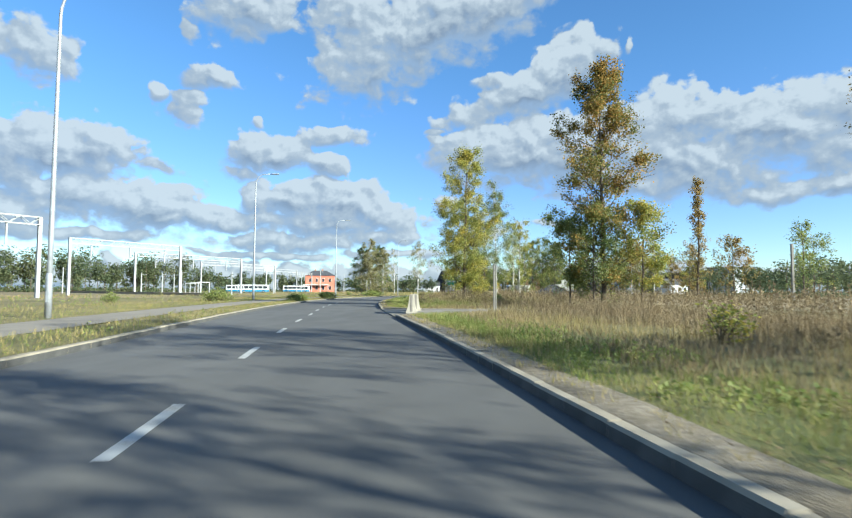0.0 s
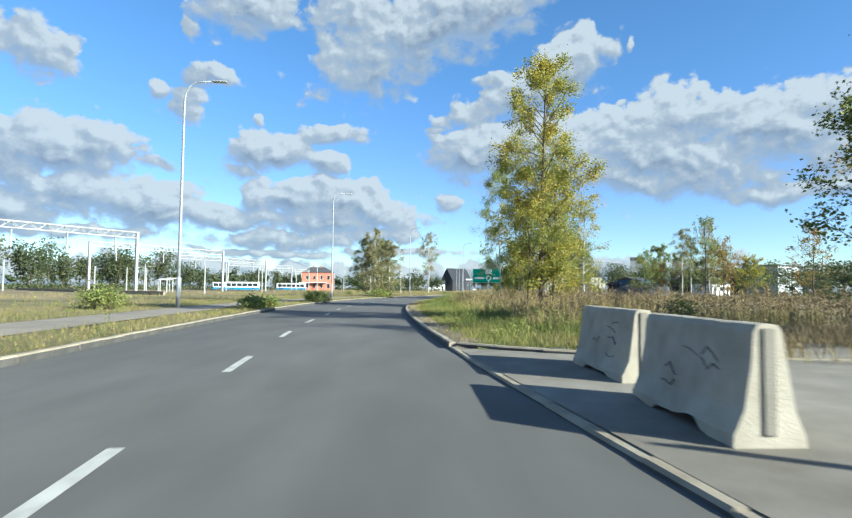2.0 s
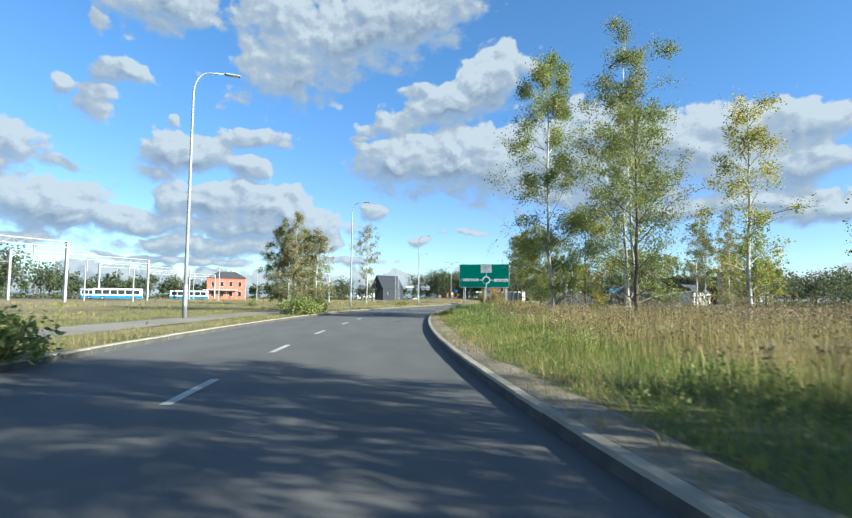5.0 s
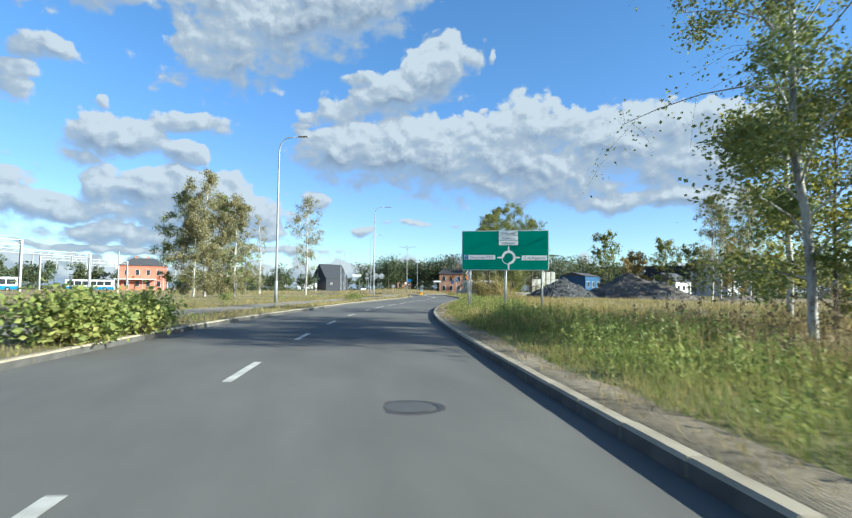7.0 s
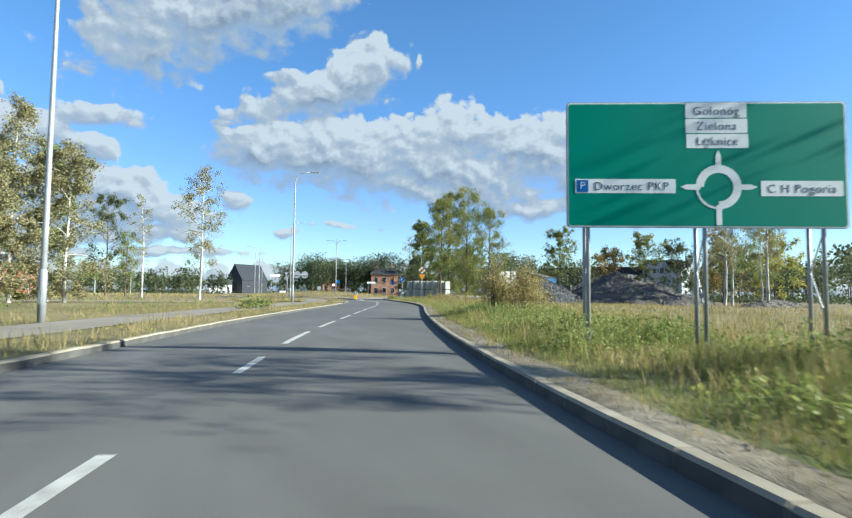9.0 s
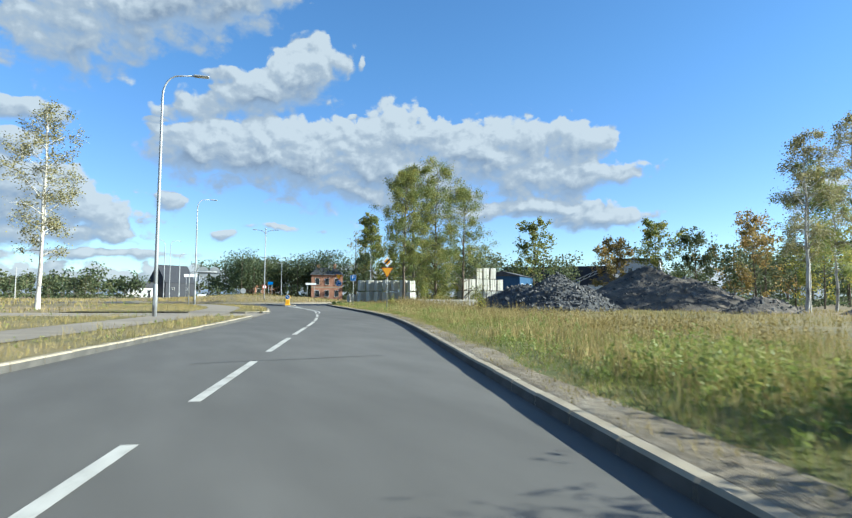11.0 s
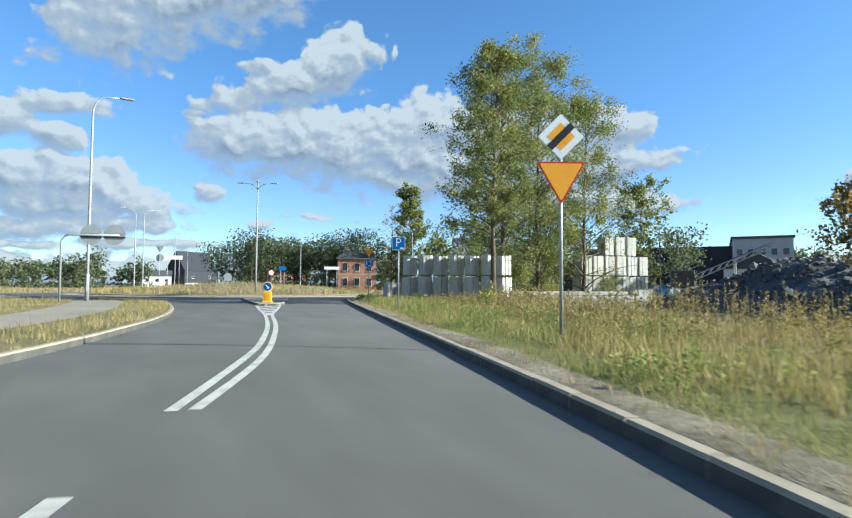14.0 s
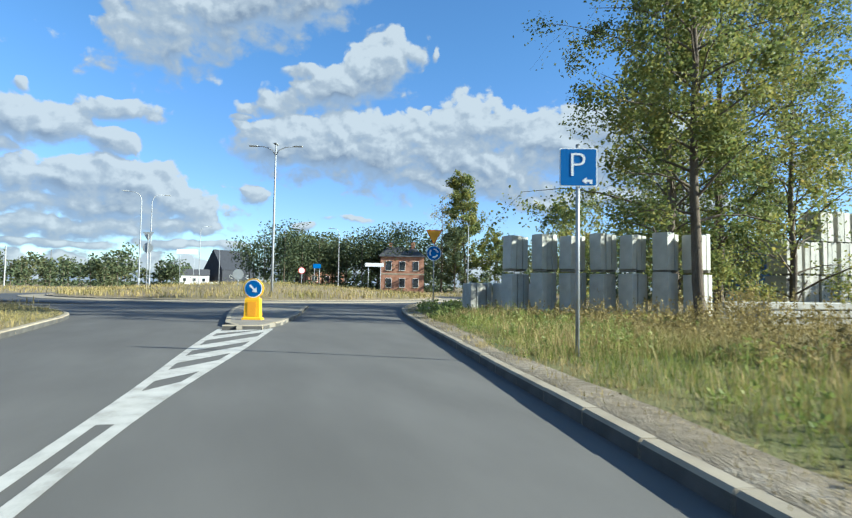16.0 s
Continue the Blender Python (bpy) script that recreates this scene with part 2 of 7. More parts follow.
def surface(name, colours, scale=4.0, rough=0.8, bump=0.2, fine=60.0, metal=0.0, island=0.0, rand=0.0, glow=0.0, stretch=(1, 1, 1), dist=0.01, spec=0.3, thin=0.0, big=0.0):
    """A procedural surface: colours mixed by broad and fine noise, by island or by object, with fine relief."""
    m = bpy.data.materials.new(name); m.use_nodes = True
    n, l = m.node_tree.nodes, m.node_tree.links
    p = n["Principled BSDF"]
    co = n.new("ShaderNodeTexCoord")
    mp = n.new("ShaderNodeMapping"); mp.inputs["Scale"].default_value = stretch
    l.new(co.outputs["Object"], mp.inputs[0])
    a, b = n.new("ShaderNodeTexNoise"), n.new("ShaderNodeTexNoise")
    a.inputs["Scale"].default_value, a.inputs["Detail"].default_value = scale, 5
    b.inputs["Scale"].default_value, b.inputs["Detail"].default_value = fine, 4
    l.new(mp.outputs[0], a.inputs["Vector"]); l.new(mp.outputs[0], b.inputs["Vector"])

    def mix(x, y, w):
        k = n.new("ShaderNodeMix"); k.data_type = "FLOAT"; k.inputs[0].default_value = w
        l.new(x, k.inputs[2]); l.new(y, k.inputs[3])
        return k.outputs[0]
    f = mix(a.outputs["Fac"], b.outputs["Fac"], 0.35)
    if big:
        c = n.new("ShaderNodeTexNoise"); c.inputs["Scale"].default_value, c.inputs["Detail"].default_value = big, 3
        l.new(mp.outputs[0], c.inputs["Vector"]); f = mix(f, c.outputs["Fac"], 0.5)
    r = n.new("ShaderNodeMapRange"); r.inputs[1].default_value, r.inputs[2].default_value = 0.33, 0.67
    l.new(f, r.inputs[0]); f = r.outputs[0]
    if island:
        ge = n.new("ShaderNodeNewGeometry"); f = mix(f, ge.outputs["Random Per Island"], island)
    if rand:
        oi = n.new("ShaderNodeObjectInfo"); f = mix(f, oi.outputs["Random"], rand)
    ramp = n.new("ShaderNodeValToRGB")
    el = ramp.color_ramp.elements
    while len(el) < len(colours):
        el.new(0.5)
    for i, c in enumerate(colours):
        el[i].position, el[i].color = i / (len(colours) - 1), (*c, 1)
    l.new(f, ramp.inputs[0]); l.new(ramp.outputs[0], p.inputs["Base Color"])
    rr = n.new("ShaderNodeMapRange"); rr.inputs[3].default_value, rr.inputs[4].default_value = max(rough - 0.1, 0.02), min(rough + 0.1, 1)
    l.new(b.outputs["Fac"], rr.inputs[0]); l.new(rr.outputs[0], p.inputs["Roughness"])
    p.inputs["Metallic"].default_value, p.inputs["Specular IOR Level"].default_value = metal, spec
    if bump:
        bu = n.new("ShaderNodeBump"); bu.inputs["Strength"].default_value, bu.inputs["Distance"].default_value = bump, dist
        l.new(b.outputs["Fac"], bu.inputs["Height"]); l.new(bu.outputs[0], p.inputs["Normal"])
    if thin:
        tr, ad = n.new("ShaderNodeBsdfTranslucent"), n.new("ShaderNodeMixShader")
        ad.inputs[0].default_value = thin
        l.new(ramp.outputs[0], tr.inputs[0]); l.new(p.outputs[0], ad.inputs[1]); l.new(tr.outputs[0], ad.inputs[2])
        l.new(ad.outputs[0], n["Material Output"].inputs[0])
    return m


ASPHALT = surface("asphalt", [(0.076, 0.070, 0.062), (0.108, 0.101, 0.090), (0.148, 0.139, 0.124)], 1.2, 0.86, 0.3, 260, dist=0.004, stretch=(1, 0.3, 1), big=0.10)
RING_ASPHALT = surface("ring_asphalt", [(0.060, 0.060, 0.062), (0.082, 0.080, 0.079)], 1.0, 0.86, 0.5, 140, dist=0.006, big=0.1)
PATHWAY = surface("pathway", [(0.165, 0.14, 0.108), (0.235, 0.20, 0.155), (0.30, 0.26, 0.20)], 1.5, 0.9, 0.3, 90, big=0.2)
PAINT = surface("road_paint", [(0.26, 0.245, 0.21), (0.43, 0.41, 0.365), (0.51, 0.49, 0.435)], 3.0, 0.75, 0.3, 90)
KERB = surface("kerb_concrete", [(0.175, 0.145, 0.102), (0.28, 0.236, 0.168), (0.36, 0.308, 0.225)], 3.0, 0.9, 0.5, 70, rand=0.25, big=0.7)
# darker kerb concrete: the shade on the road-facing side is put into the colour
KERB_SHADE_SIDE = surface("kerb_shade_side", [(0.045, 0.043, 0.040), (0.075, 0.071, 0.064), (0.12, 0.112, 0.098)], 2.5, 0.9, 0.4, 90, rand=0.2)
CONCRETE = surface("barrier_concrete", [(0.22, 0.188, 0.14), (0.35, 0.308, 0.238), (0.45, 0.40, 0.318)], 3.0, 0.92, 0.7, 50, big=0.4)
SLAB = surface("slab_concrete", [(0.30, 0.285, 0.245), (0.42, 0.40, 0.35), (0.52, 0.50, 0.445)], 2.5, 0.9, 0.4, 60, rand=0.35)
PALE_SLAB = surface("pale_slab", [(0.34, 0.325, 0.28), (0.45, 0.435, 0.38), (0.53, 0.515, 0.455)], 2.5, 0.9, 0.4, 60, rand=0.35)
GRAVEL = surface("gravel_strip", [(0.075, 0.058, 0.036), (0.155, 0.124, 0.080), (0.235, 0.192, 0.132), (0.36, 0.31, 0.235)], 9, 0.95, 1.0, 45, dist=0.03, big=0.6)
APRON = surface("apron_ground", [(0.13, 0.112, 0.085), (0.20, 0.178, 0.142), (0.27, 0.245, 0.205)], 2.0, 0.92, 0.5, 60, big=0.3)
TURF = surface("turf", [(0.058, 0.070, 0.020), (0.105, 0.112, 0.034), (0.160, 0.142, 0.052), (0.20, 0.162, 0.078)], 0.8, 0.95, 0.8, 30, dist=0.04, big=0.12)
DRY_TURF = surface("dry_turf", [(0.075, 0.078, 0.026), (0.135, 0.118, 0.046), (0.205, 0.165, 0.078), (0.27, 0.215, 0.115)], 0.8, 0.95, 0.8, 30, dist=0.04, big=0.12)
FIELD = surface("field", [(0.110, 0.098, 0.045), (0.175, 0.140, 0.072), (0.235, 0.180, 0.105), (0.270, 0.205, 0.130)], 0.25, 0.95, 0.6, 6, dist=0.05, big=0.04)
BLADE = surface("grass_blade", [(0.070, 0.102, 0.022), (0.140, 0.178, 0.034), (0.235, 0.245, 0.056), (0.37, 0.33, 0.12)], 0.5, 0.7, 0, 3, island=0.5, thin=0.4)
STRAW = surface("straw_blade", [(0.125, 0.128, 0.032), (0.250, 0.210, 0.070), (0.360, 0.275, 0.112), (0.45, 0.34, 0.165)], 0.3, 0.75, 0, 3, island=0.45, thin=0.3)
WEED = surface("weed", [(0.085, 0.075, 0.038), (0.180, 0.133, 0.070), (0.270, 0.200, 0.108), (0.370, 0.285, 0.160)], 0.3, 0.8, 0, 3, island=0.5, thin=0.3)
GOLD_WEED = surface("golden_weed", [(0.090, 0.090, 0.030), (0.200, 0.155, 0.058), (0.310, 0.240, 0.090), (0.430, 0.340, 0.150)], 0.3, 0.8, 0, 3, island=0.5, thin=0.3)
HERB = surface("herb_leaf", [(0.088, 0.124, 0.034), (0.165, 0.210, 0.052), (0.270, 0.280, 0.075), (0.40, 0.35, 0.10)], 0.6, 0.6, 0, 3, island=0.45, thin=0.4)
STEEL = surface("galvanised_steel", [(0.25, 0.255, 0.26), (0.32, 0.325, 0.33), (0.38, 0.385, 0.39)], 3, 0.5, 0.1, 40, metal=0.35)
WHITE_STEEL = surface("pale_steel", [(0.30, 0.295, 0.28), (0.38, 0.375, 0.36)], 2, 0.55, 0.05, 30)
SIGN_BACK = surface("sign_back", [(0.30, 0.31, 0.31), (0.40, 0.41, 0.41)], 2, 0.5, 0.05, 30, metal=0.3)
GREEN = surface("sign_green", [(0.0, 0.185, 0.122), (0.0, 0.215, 0.142)], 1.2, 0.5, 0.0, 20)
LETTER = surface("letter_paint", [(0.05, 0.058, 0.070), (0.075, 0.085, 0.10)], 2, 0.5, 0, 30)
WHITE = surface("sign_white", [(0.72, 0.72, 0.70), (0.82, 0.82, 0.80)], 2, 0.5, 0, 30)
BLACK = surface("sign_black", [(0.014, 0.015, 0.017), (0.024, 0.025, 0.028)], 2, 0.5, 0, 30)
BLUE = surface("sign_blue", [(0.006, 0.10, 0.32), (0.010, 0.125, 0.37)], 2, 0.45, 0, 30)
YELLOW = surface("sign_yellow", [(0.80, 0.33, 0.015), (0.88, 0.40, 0.02)], 2, 0.5, 0, 30)
RED = surface("sign_red", [(0.45, 0.02, 0.015), (0.52, 0.03, 0.02)], 2, 0.5, 0, 30)
BEACON = surface("beacon_yellow", [(0.80, 0.42, 0.01), (0.88, 0.50, 0.015)], 2, 0.4, 0, 30)
BIRCH = surface("birch_bark", [(0.07, 0.06, 0.05), (0.42, 0.39, 0.34), (0.60, 0.57, 0.52)], 2.0, 0.85, 0.4, 18, stretch=(1, 1, 0.35))
BARK = surface("bark", [(0.055, 0.042, 0.03), (0.11, 0.085, 0.06), (0.17, 0.14, 0.105)], 3, 0.95, 0.8, 25, stretch=(1, 1, 0.25), dist=0.03)
GREY_WOOD = surface("grey_wood", [(0.16, 0.145, 0.12), (0.30, 0.275, 0.235)], 3, 0.9, 0.4, 30, stretch=(1, 1, 0.2))
RUBBLE = surface("rubble", [(0.034, 0.036, 0.039), (0.074, 0.074, 0.074), (0.13, 0.124, 0.116), (0.21, 0.198, 0.18)], 0.9, 0.95, 0.6, 8, island=0.55, dist=0.05)
SOIL = surface("soil", [(0.050, 0.044, 0.038), (0.105, 0.088, 0.070), (0.18, 0.145, 0.108)], 0.8, 0.95, 1.0, 6, dist=0.08)
IRON = surface("cast_iron", [(0.05, 0.048, 0.045), (0.10, 0.095, 0.09)], 12, 0.6, 0.4, 60, metal=0.5)
SALMON = surface("salmon_render", [(0.42, 0.135, 0.085), (0.47, 0.165, 0.105), (0.52, 0.20, 0.13)], 0.6, 0.9, 0.1, 20)
ROOF_GREY = surface("roof_grey", [(0.05, 0.05, 0.055), (0.085, 0.083, 0.085)], 1.5, 0.8, 0.3, 14)
BRICK_WALL = surface("brick_wall", [(0.20, 0.095, 0.06), (0.30, 0.15, 0.095), (0.38, 0.22, 0.15)], 1.0, 0.9, 0.4, 14)
DARK_WALL = surface("dark_cladding", [(0.018, 0.019, 0.024), (0.032, 0.034, 0.042)], 1.0, 0.7, 0.2, 12)
GREY_WALL = surface("grey_wall", [(0.30, 0.31, 0.32), (0.40, 0.41, 0.42)], 0.5, 0.85, 0.1, 10)
WHITE_WALL = surface("white_wall", [(0.62, 0.61, 0.58), (0.74, 0.73, 0.70)], 0.6, 0.85, 0.1, 10)
WINDOW = surface("window_glass", [(0.02, 0.023, 0.028), (0.04, 0.045, 0.05)], 1.0, 0.12, 0, 10, spec=0.6)
BUS_BLUE = surface("bus_blue", [(0.02, 0.16, 0.30), (0.03, 0.20, 0.36)], 1, 0.35, 0, 10)
SHED_BLUE = surface("shed_blue", [(0.018, 0.055, 0.12), (0.03, 0.085, 0.17)], 0.8, 0.5, 0.1, 12)
TYRE = surface("tyre", [(0.012, 0.012, 0.012), (0.025, 0.025, 0.025)], 5, 0.85, 0.2, 40)


def leafage(name, cols, patch=0.35):
    return surface(name, [tuple(1.3 * v for v in c) for c in cols], patch, 0.6, 0, 3, island=0.4, thin=0.42, spec=0.25)


LEAF_DARK = leafage("leaf_dark", [(0.040, 0.070, 0.020), (0.080, 0.105, 0.028), (0.175, 0.140, 0.036), (0.330, 0.190, 0.048), (0.380, 0.180, 0.045)], 0.28)
LEAF_GOLD = leafage("leaf_gold", [(0.075, 0.110, 0.028), (0.140, 0.165, 0.040), (0.240, 0.230, 0.048), (0.400, 0.310, 0.055), (0.480, 0.300, 0.055)], 0.3)
LEAF_BIRCH = leafage("leaf_birch", [(0.069, 0.104, 0.035), (0.124, 0.159, 0.049), (0.220, 0.227, 0.069), (0.413, 0.330, 0.083)], 0.4)
LEAF_PALE = leafage("leaf_pale", [(0.120, 0.120, 0.060), (0.204, 0.186, 0.090), (0.300, 0.252, 0.120)], 0.4)
LEAF_BROWN = leafage("leaf_brown", [(0.075, 0.081, 0.027), (0.150, 0.125, 0.044), (0.275, 0.188, 0.062), (0.338, 0.188, 0.062)], 0.4)
LEAF_FAR = leafage("leaf_far", [(0.034, 0.054, 0.030), (0.058, 0.078, 0.038), (0.092, 0.102, 0.046), (0.150, 0.125, 0.056)], 0.06)
LEAF_OLIVE = leafage("leaf_olive", [(0.045, 0.072, 0.024), (0.082, 0.110, 0.034), (0.140, 0.155, 0.044), (0.235, 0.210, 0.054), (0.340, 0.245, 0.058)], 0.3)

# ---- shared building tools ----
rng = np.random.default_rng(7)


def mesh_of(name, verts, faces, material, smooth=False):
    """A mesh from arrays: faces is a list of index arrays, each of shape (count, corners)."""
    me = bpy.data.meshes.new(name)
    verts = np.asarray(verts, dtype=np.float32)
    faces = [np.asarray(f, dtype=np.int32) for f in faces if len(f)]
    loops = np.concatenate([f.ravel() for f in faces])
    sizes = np.concatenate([np.full(len(f), f.shape[1], dtype=np.int32) for f in faces])
    me.vertices.add(len(verts)); me.vertices.foreach_set("co", verts.ravel())
    me.loops.add(len(loops)); me.loops.foreach_set("vertex_index", loops)
    me.polygons.add(len(sizes))
    me.polygons.foreach_set("loop_start", np.concatenate([[0], np.cumsum(sizes)[:-1]]).astype(np.int32))
    me.polygons.foreach_set("use_smooth", np.full(len(sizes), smooth))
    me.update(calc_edges=True)
    me.validate()
    me.materials.append(material)
    return me


def part(name, bm, material, parent=None, label="", smooth=False):
    """Links a bmesh as one mesh object under a thing or a part."""
    me = bpy.data.meshes.new(name)
    bmesh.ops.recalc_face_normals(bm, faces=bm.faces)
    if smooth:
        for f in bm.faces:
            f.smooth = True
    bm.to_mesh(me); bm.free()
    me.materials.append(material)
    ob = new(name, me)
    ob.parent = parent
    if label:
        tagged(ob, label)
    return ob


def shared(name, me, parent, m):
    ob = new(name, me)
    ob.parent, ob.matrix_basis = parent, m
    return ob


def empty(name, m, label, category, group="", kind=""):
    ob = new(name)
    ob.matrix_world = m
    ob.empty_display_size = 0.2
    return tagged(ob, label, category, group, kind)


def box(bm, x0, x1, y0, y1, z0, z1, bevel=0.0):
    r = bmesh.ops.create_cube(bm, size=1.0, matrix=Matrix.Translation(((x0 + x1) / 2, (y0 + y1) / 2, (z0 + z1) / 2)) @ Matrix.Diagonal((x1 - x0, y1 - y0, z1 - z0, 1)))
    if bevel:
        bmesh.ops.bevel(bm, geom=list({e for v in r["verts"] for e in v.link_edges}), offset=bevel, segments=1, affect="EDGES")
    return bm


def boxed(x0, x1, y0, y1, z0, z1, bevel=0.0):
    return box(bmesh.new(), x0, x1, y0, y1, z0, z1, bevel)


def tube(bm, points, radii, seg=10):
    """A round bar along points with the given radii, closed at both ends."""
    points = [Vector(p) for p in points]
    if not hasattr(radii, "__len__"):
        radii = [radii] * len(points)
    rings, side = [], Vector((1, 0, 0))
    for i, (p, r) in enumerate(zip(points, radii)):
        d = (points[min(i + 1, len(points) - 1)] - points[max(i - 1, 0)]).normalized()
        a = d.cross(side)
        if a.length < 0.05:
            a = d.cross(Vector((0, 1, 0)))
        a.normalize(); b = d.cross(a)
        rings.append([bm.verts.new(p + (a * math.cos(2 * math.pi * k / seg) + b * math.sin(2 * math.pi * k / seg)) * r) for k in range(seg)])
    for u, v in zip(rings, rings[1:]):
        for k in range(seg):
            bm.faces.new((u[k], u[(k + 1) % seg], v[(k + 1) % seg], v[k]))
    bm.faces.new(rings[0][::-1]); bm.faces.new(rings[-1])
    return bm


def plate(outline, thick, y=0.0):
    """An upright plate in the xz plane that faces -y."""
    bm = bmesh.new()
    front = [bm.verts.new((x, y, z)) for x, z in outline]
    back = [bm.verts.new((x, y + thick, z)) for x, z in outline]
    bm.faces.new(front); bm.faces.new(back[::-1])
    for i in range(len(outline)):
        j = (i + 1) % len(outline)
        bm.faces.new((front[i], back[i], back[j], front[j]))
    return bm


def rounded(w, h, r, cx=0.0, cz=0.0, k=5):
    pts = []
    for sx, sz, a0 in ((1, -1, -90), (1, 1, 0), (-1, 1, 90), (-1, -1, 180)):
        for i in range(k + 1):
            a = radians(a0 + 90 * i / k)
            pts.append((cx + sx * (w / 2 - r) + r * math.cos(a), cz + sz * (h / 2 - r) + r * math.sin(a)))
    return pts


def disc(r, cx=0.0, cz=0.0, k=36):
    return [(cx + r * math.cos(2 * math.pi * i / k), cz + r * math.sin(2 * math.pi * i / k)) for i in range(k)]


def ring_plate(r0, r1, a0, a1, thick, y, cx=0.0, cz=0.0, k=40):
    bm = bmesh.new()
    rows = []
    for i in range(k + 1):
        a = radians(a0 + (a1 - a0) * i / k)
        rows.append([bm.verts.new((cx + r * math.cos(a), yy, cz + r * math.sin(a))) for r, yy in ((r0, y), (r1, y), (r1, y + thick), (r0, y + thick))])
    for u, v in zip(rows, rows[1:]):
        for j in range(4):
            bm.faces.new((u[j], u[(j + 1) % 4], v[(j + 1) % 4], v[j]))
    return bm


def lettering(text, size, material, parent, m, name="lettering", depth=0.002):
    """Words in the built-in font as a mesh part; m places its middle in the parent's space, standing and facing -y."""
    cu = bpy.data.curves.new("words", "FONT")
    cu.space_character, cu.offset = 1.1, -0.015 * size
    cu.body, cu.size, cu.align_x, cu.align_y, cu.extrude = text, size, "CENTER", "CENTER", depth
    tmp = bpy.data.objects.new("words", cu)
    scene.collection.objects.link(tmp)
    bpy.context.view_layer.update()
    me = bpy.data.meshes.new_from_object(tmp.evaluated_get(bpy.context.evaluated_depsgraph_get()))
    bpy.data.objects.remove(tmp)
    place = m @ pose(0, 0, 0, 90, 0, 0)
    # one piece for each letter: islands that overlap along the line (dots, accents) stay together
    bm = bmesh.new(); bm.from_mesh(me)
    bm.verts.ensure_lookup_table()
    island, groups = {}, []
    for v in bm.verts:
        if v in island:
            continue
        stack, found = [v], []
        island[v] = True
        while stack:
            w = stack.pop(); found.append(w)
            for e in w.link_edges:
                o = e.other_vert(w)
                if o not in island:
                    island[o] = True; stack.append(o)
        groups.append([min(w.co.x for w in found), max(w.co.x for w in found), set(found)])
    groups.sort(key=lambda q: q[0])
    letters = []
    for lo, hi, vs in groups:
        if letters and lo < letters[-1][1] - 0.3 * min(hi - lo, letters[-1][1] - letters[-1][0]):
            letters[-1][1] = max(hi, letters[-1][1]); letters[-1][2] |= vs
        else:
            letters.append([lo, hi, vs])
    for lo, hi, vs in letters:
        faces = [f for f in bm.faces if f.verts[0] in vs]
        order = sorted(vs, key=lambda w: w.index)
        at = {w: i for i, w in enumerate(order)}
        one = bpy.data.meshes.new("letter")
        one.from_pydata([tuple(w.co) for w in order], [], [[at[w] for w in f.verts] for f in faces])
        one.materials.append(material)
        shared("letter", one, parent, place)
    bm.free()
    bpy.data.meshes.remove(me)


def spline(ys, xs):
    """A natural cubic through the given places: x as a function of y."""
    ys, xs = np.asarray(ys, float), np.asarray(xs, float)
    n = len(ys); h = np.diff(ys)
    a = np.zeros((n, n)); b = np.zeros(n)
    a[0, 0] = a[-1, -1] = 1
    for i in range(1, n - 1):
        a[i, i - 1], a[i, i], a[i, i + 1] = h[i - 1], 2 * (h[i - 1] + h[i]), h[i]
        b[i] = 6 * ((xs[i + 1] - xs[i]) / h[i] - (xs[i] - xs[i - 1]) / h[i - 1])
    m = np.linalg.solve(a, b)

    def at(y):
        y = np.asarray(y, float)
        i = np.clip(np.searchsorted(ys, y) - 1, 0, n - 2)
        t0, t1 = ys[i + 1] - y, y - ys[i]
        return (m[i] * t0 ** 3 + m[i + 1] * t1 ** 3) / (6 * h[i]) + (xs[i] / h[i] - m[i] * h[i] / 6) * t0 + (xs[i + 1] / h[i] - m[i + 1] * h[i] / 6) * t1
    return at


# the road's two kerb lines on plan
right_x = spline([-45, -20, 4, 12, 24, 36, 48, 58, 66, 76, 86, 97, 109, 118.5, 130, 141, 152, 162, 174.5, 187, 196, 203, 209, 215, 219],
                 [9.0, 4.9, 1.65, 0.62, -1.12, -2.83, -4.02, -4.62, -4.72, -4.25, -3.22, -1.64, 0.55, 2.95, 6.6, 10.5, 14.55, 17.7, 20.6, 23.2, 25.1, 26.7, 28.5, 31.2, 34.0])
left_x = spline([-45, -20, 9, 20, 33, 47, 60, 72, 90, 97, 108, 117.5, 130, 143.7, 155, 165, 175, 185, 198, 204, 209, 213, 215],
                [1.5, -2.3, -6.5, -8.15, -9.9, -11.2, -11.95, -11.9, -10.2, -9.2, -7.2, -4.65, -1.0, 3.6, 7.7, 11.0, 13.7, 15.3, 15.25, 14.3, 11.8, 7.0, 0.0])
RING = Vector((23, 238, 0))


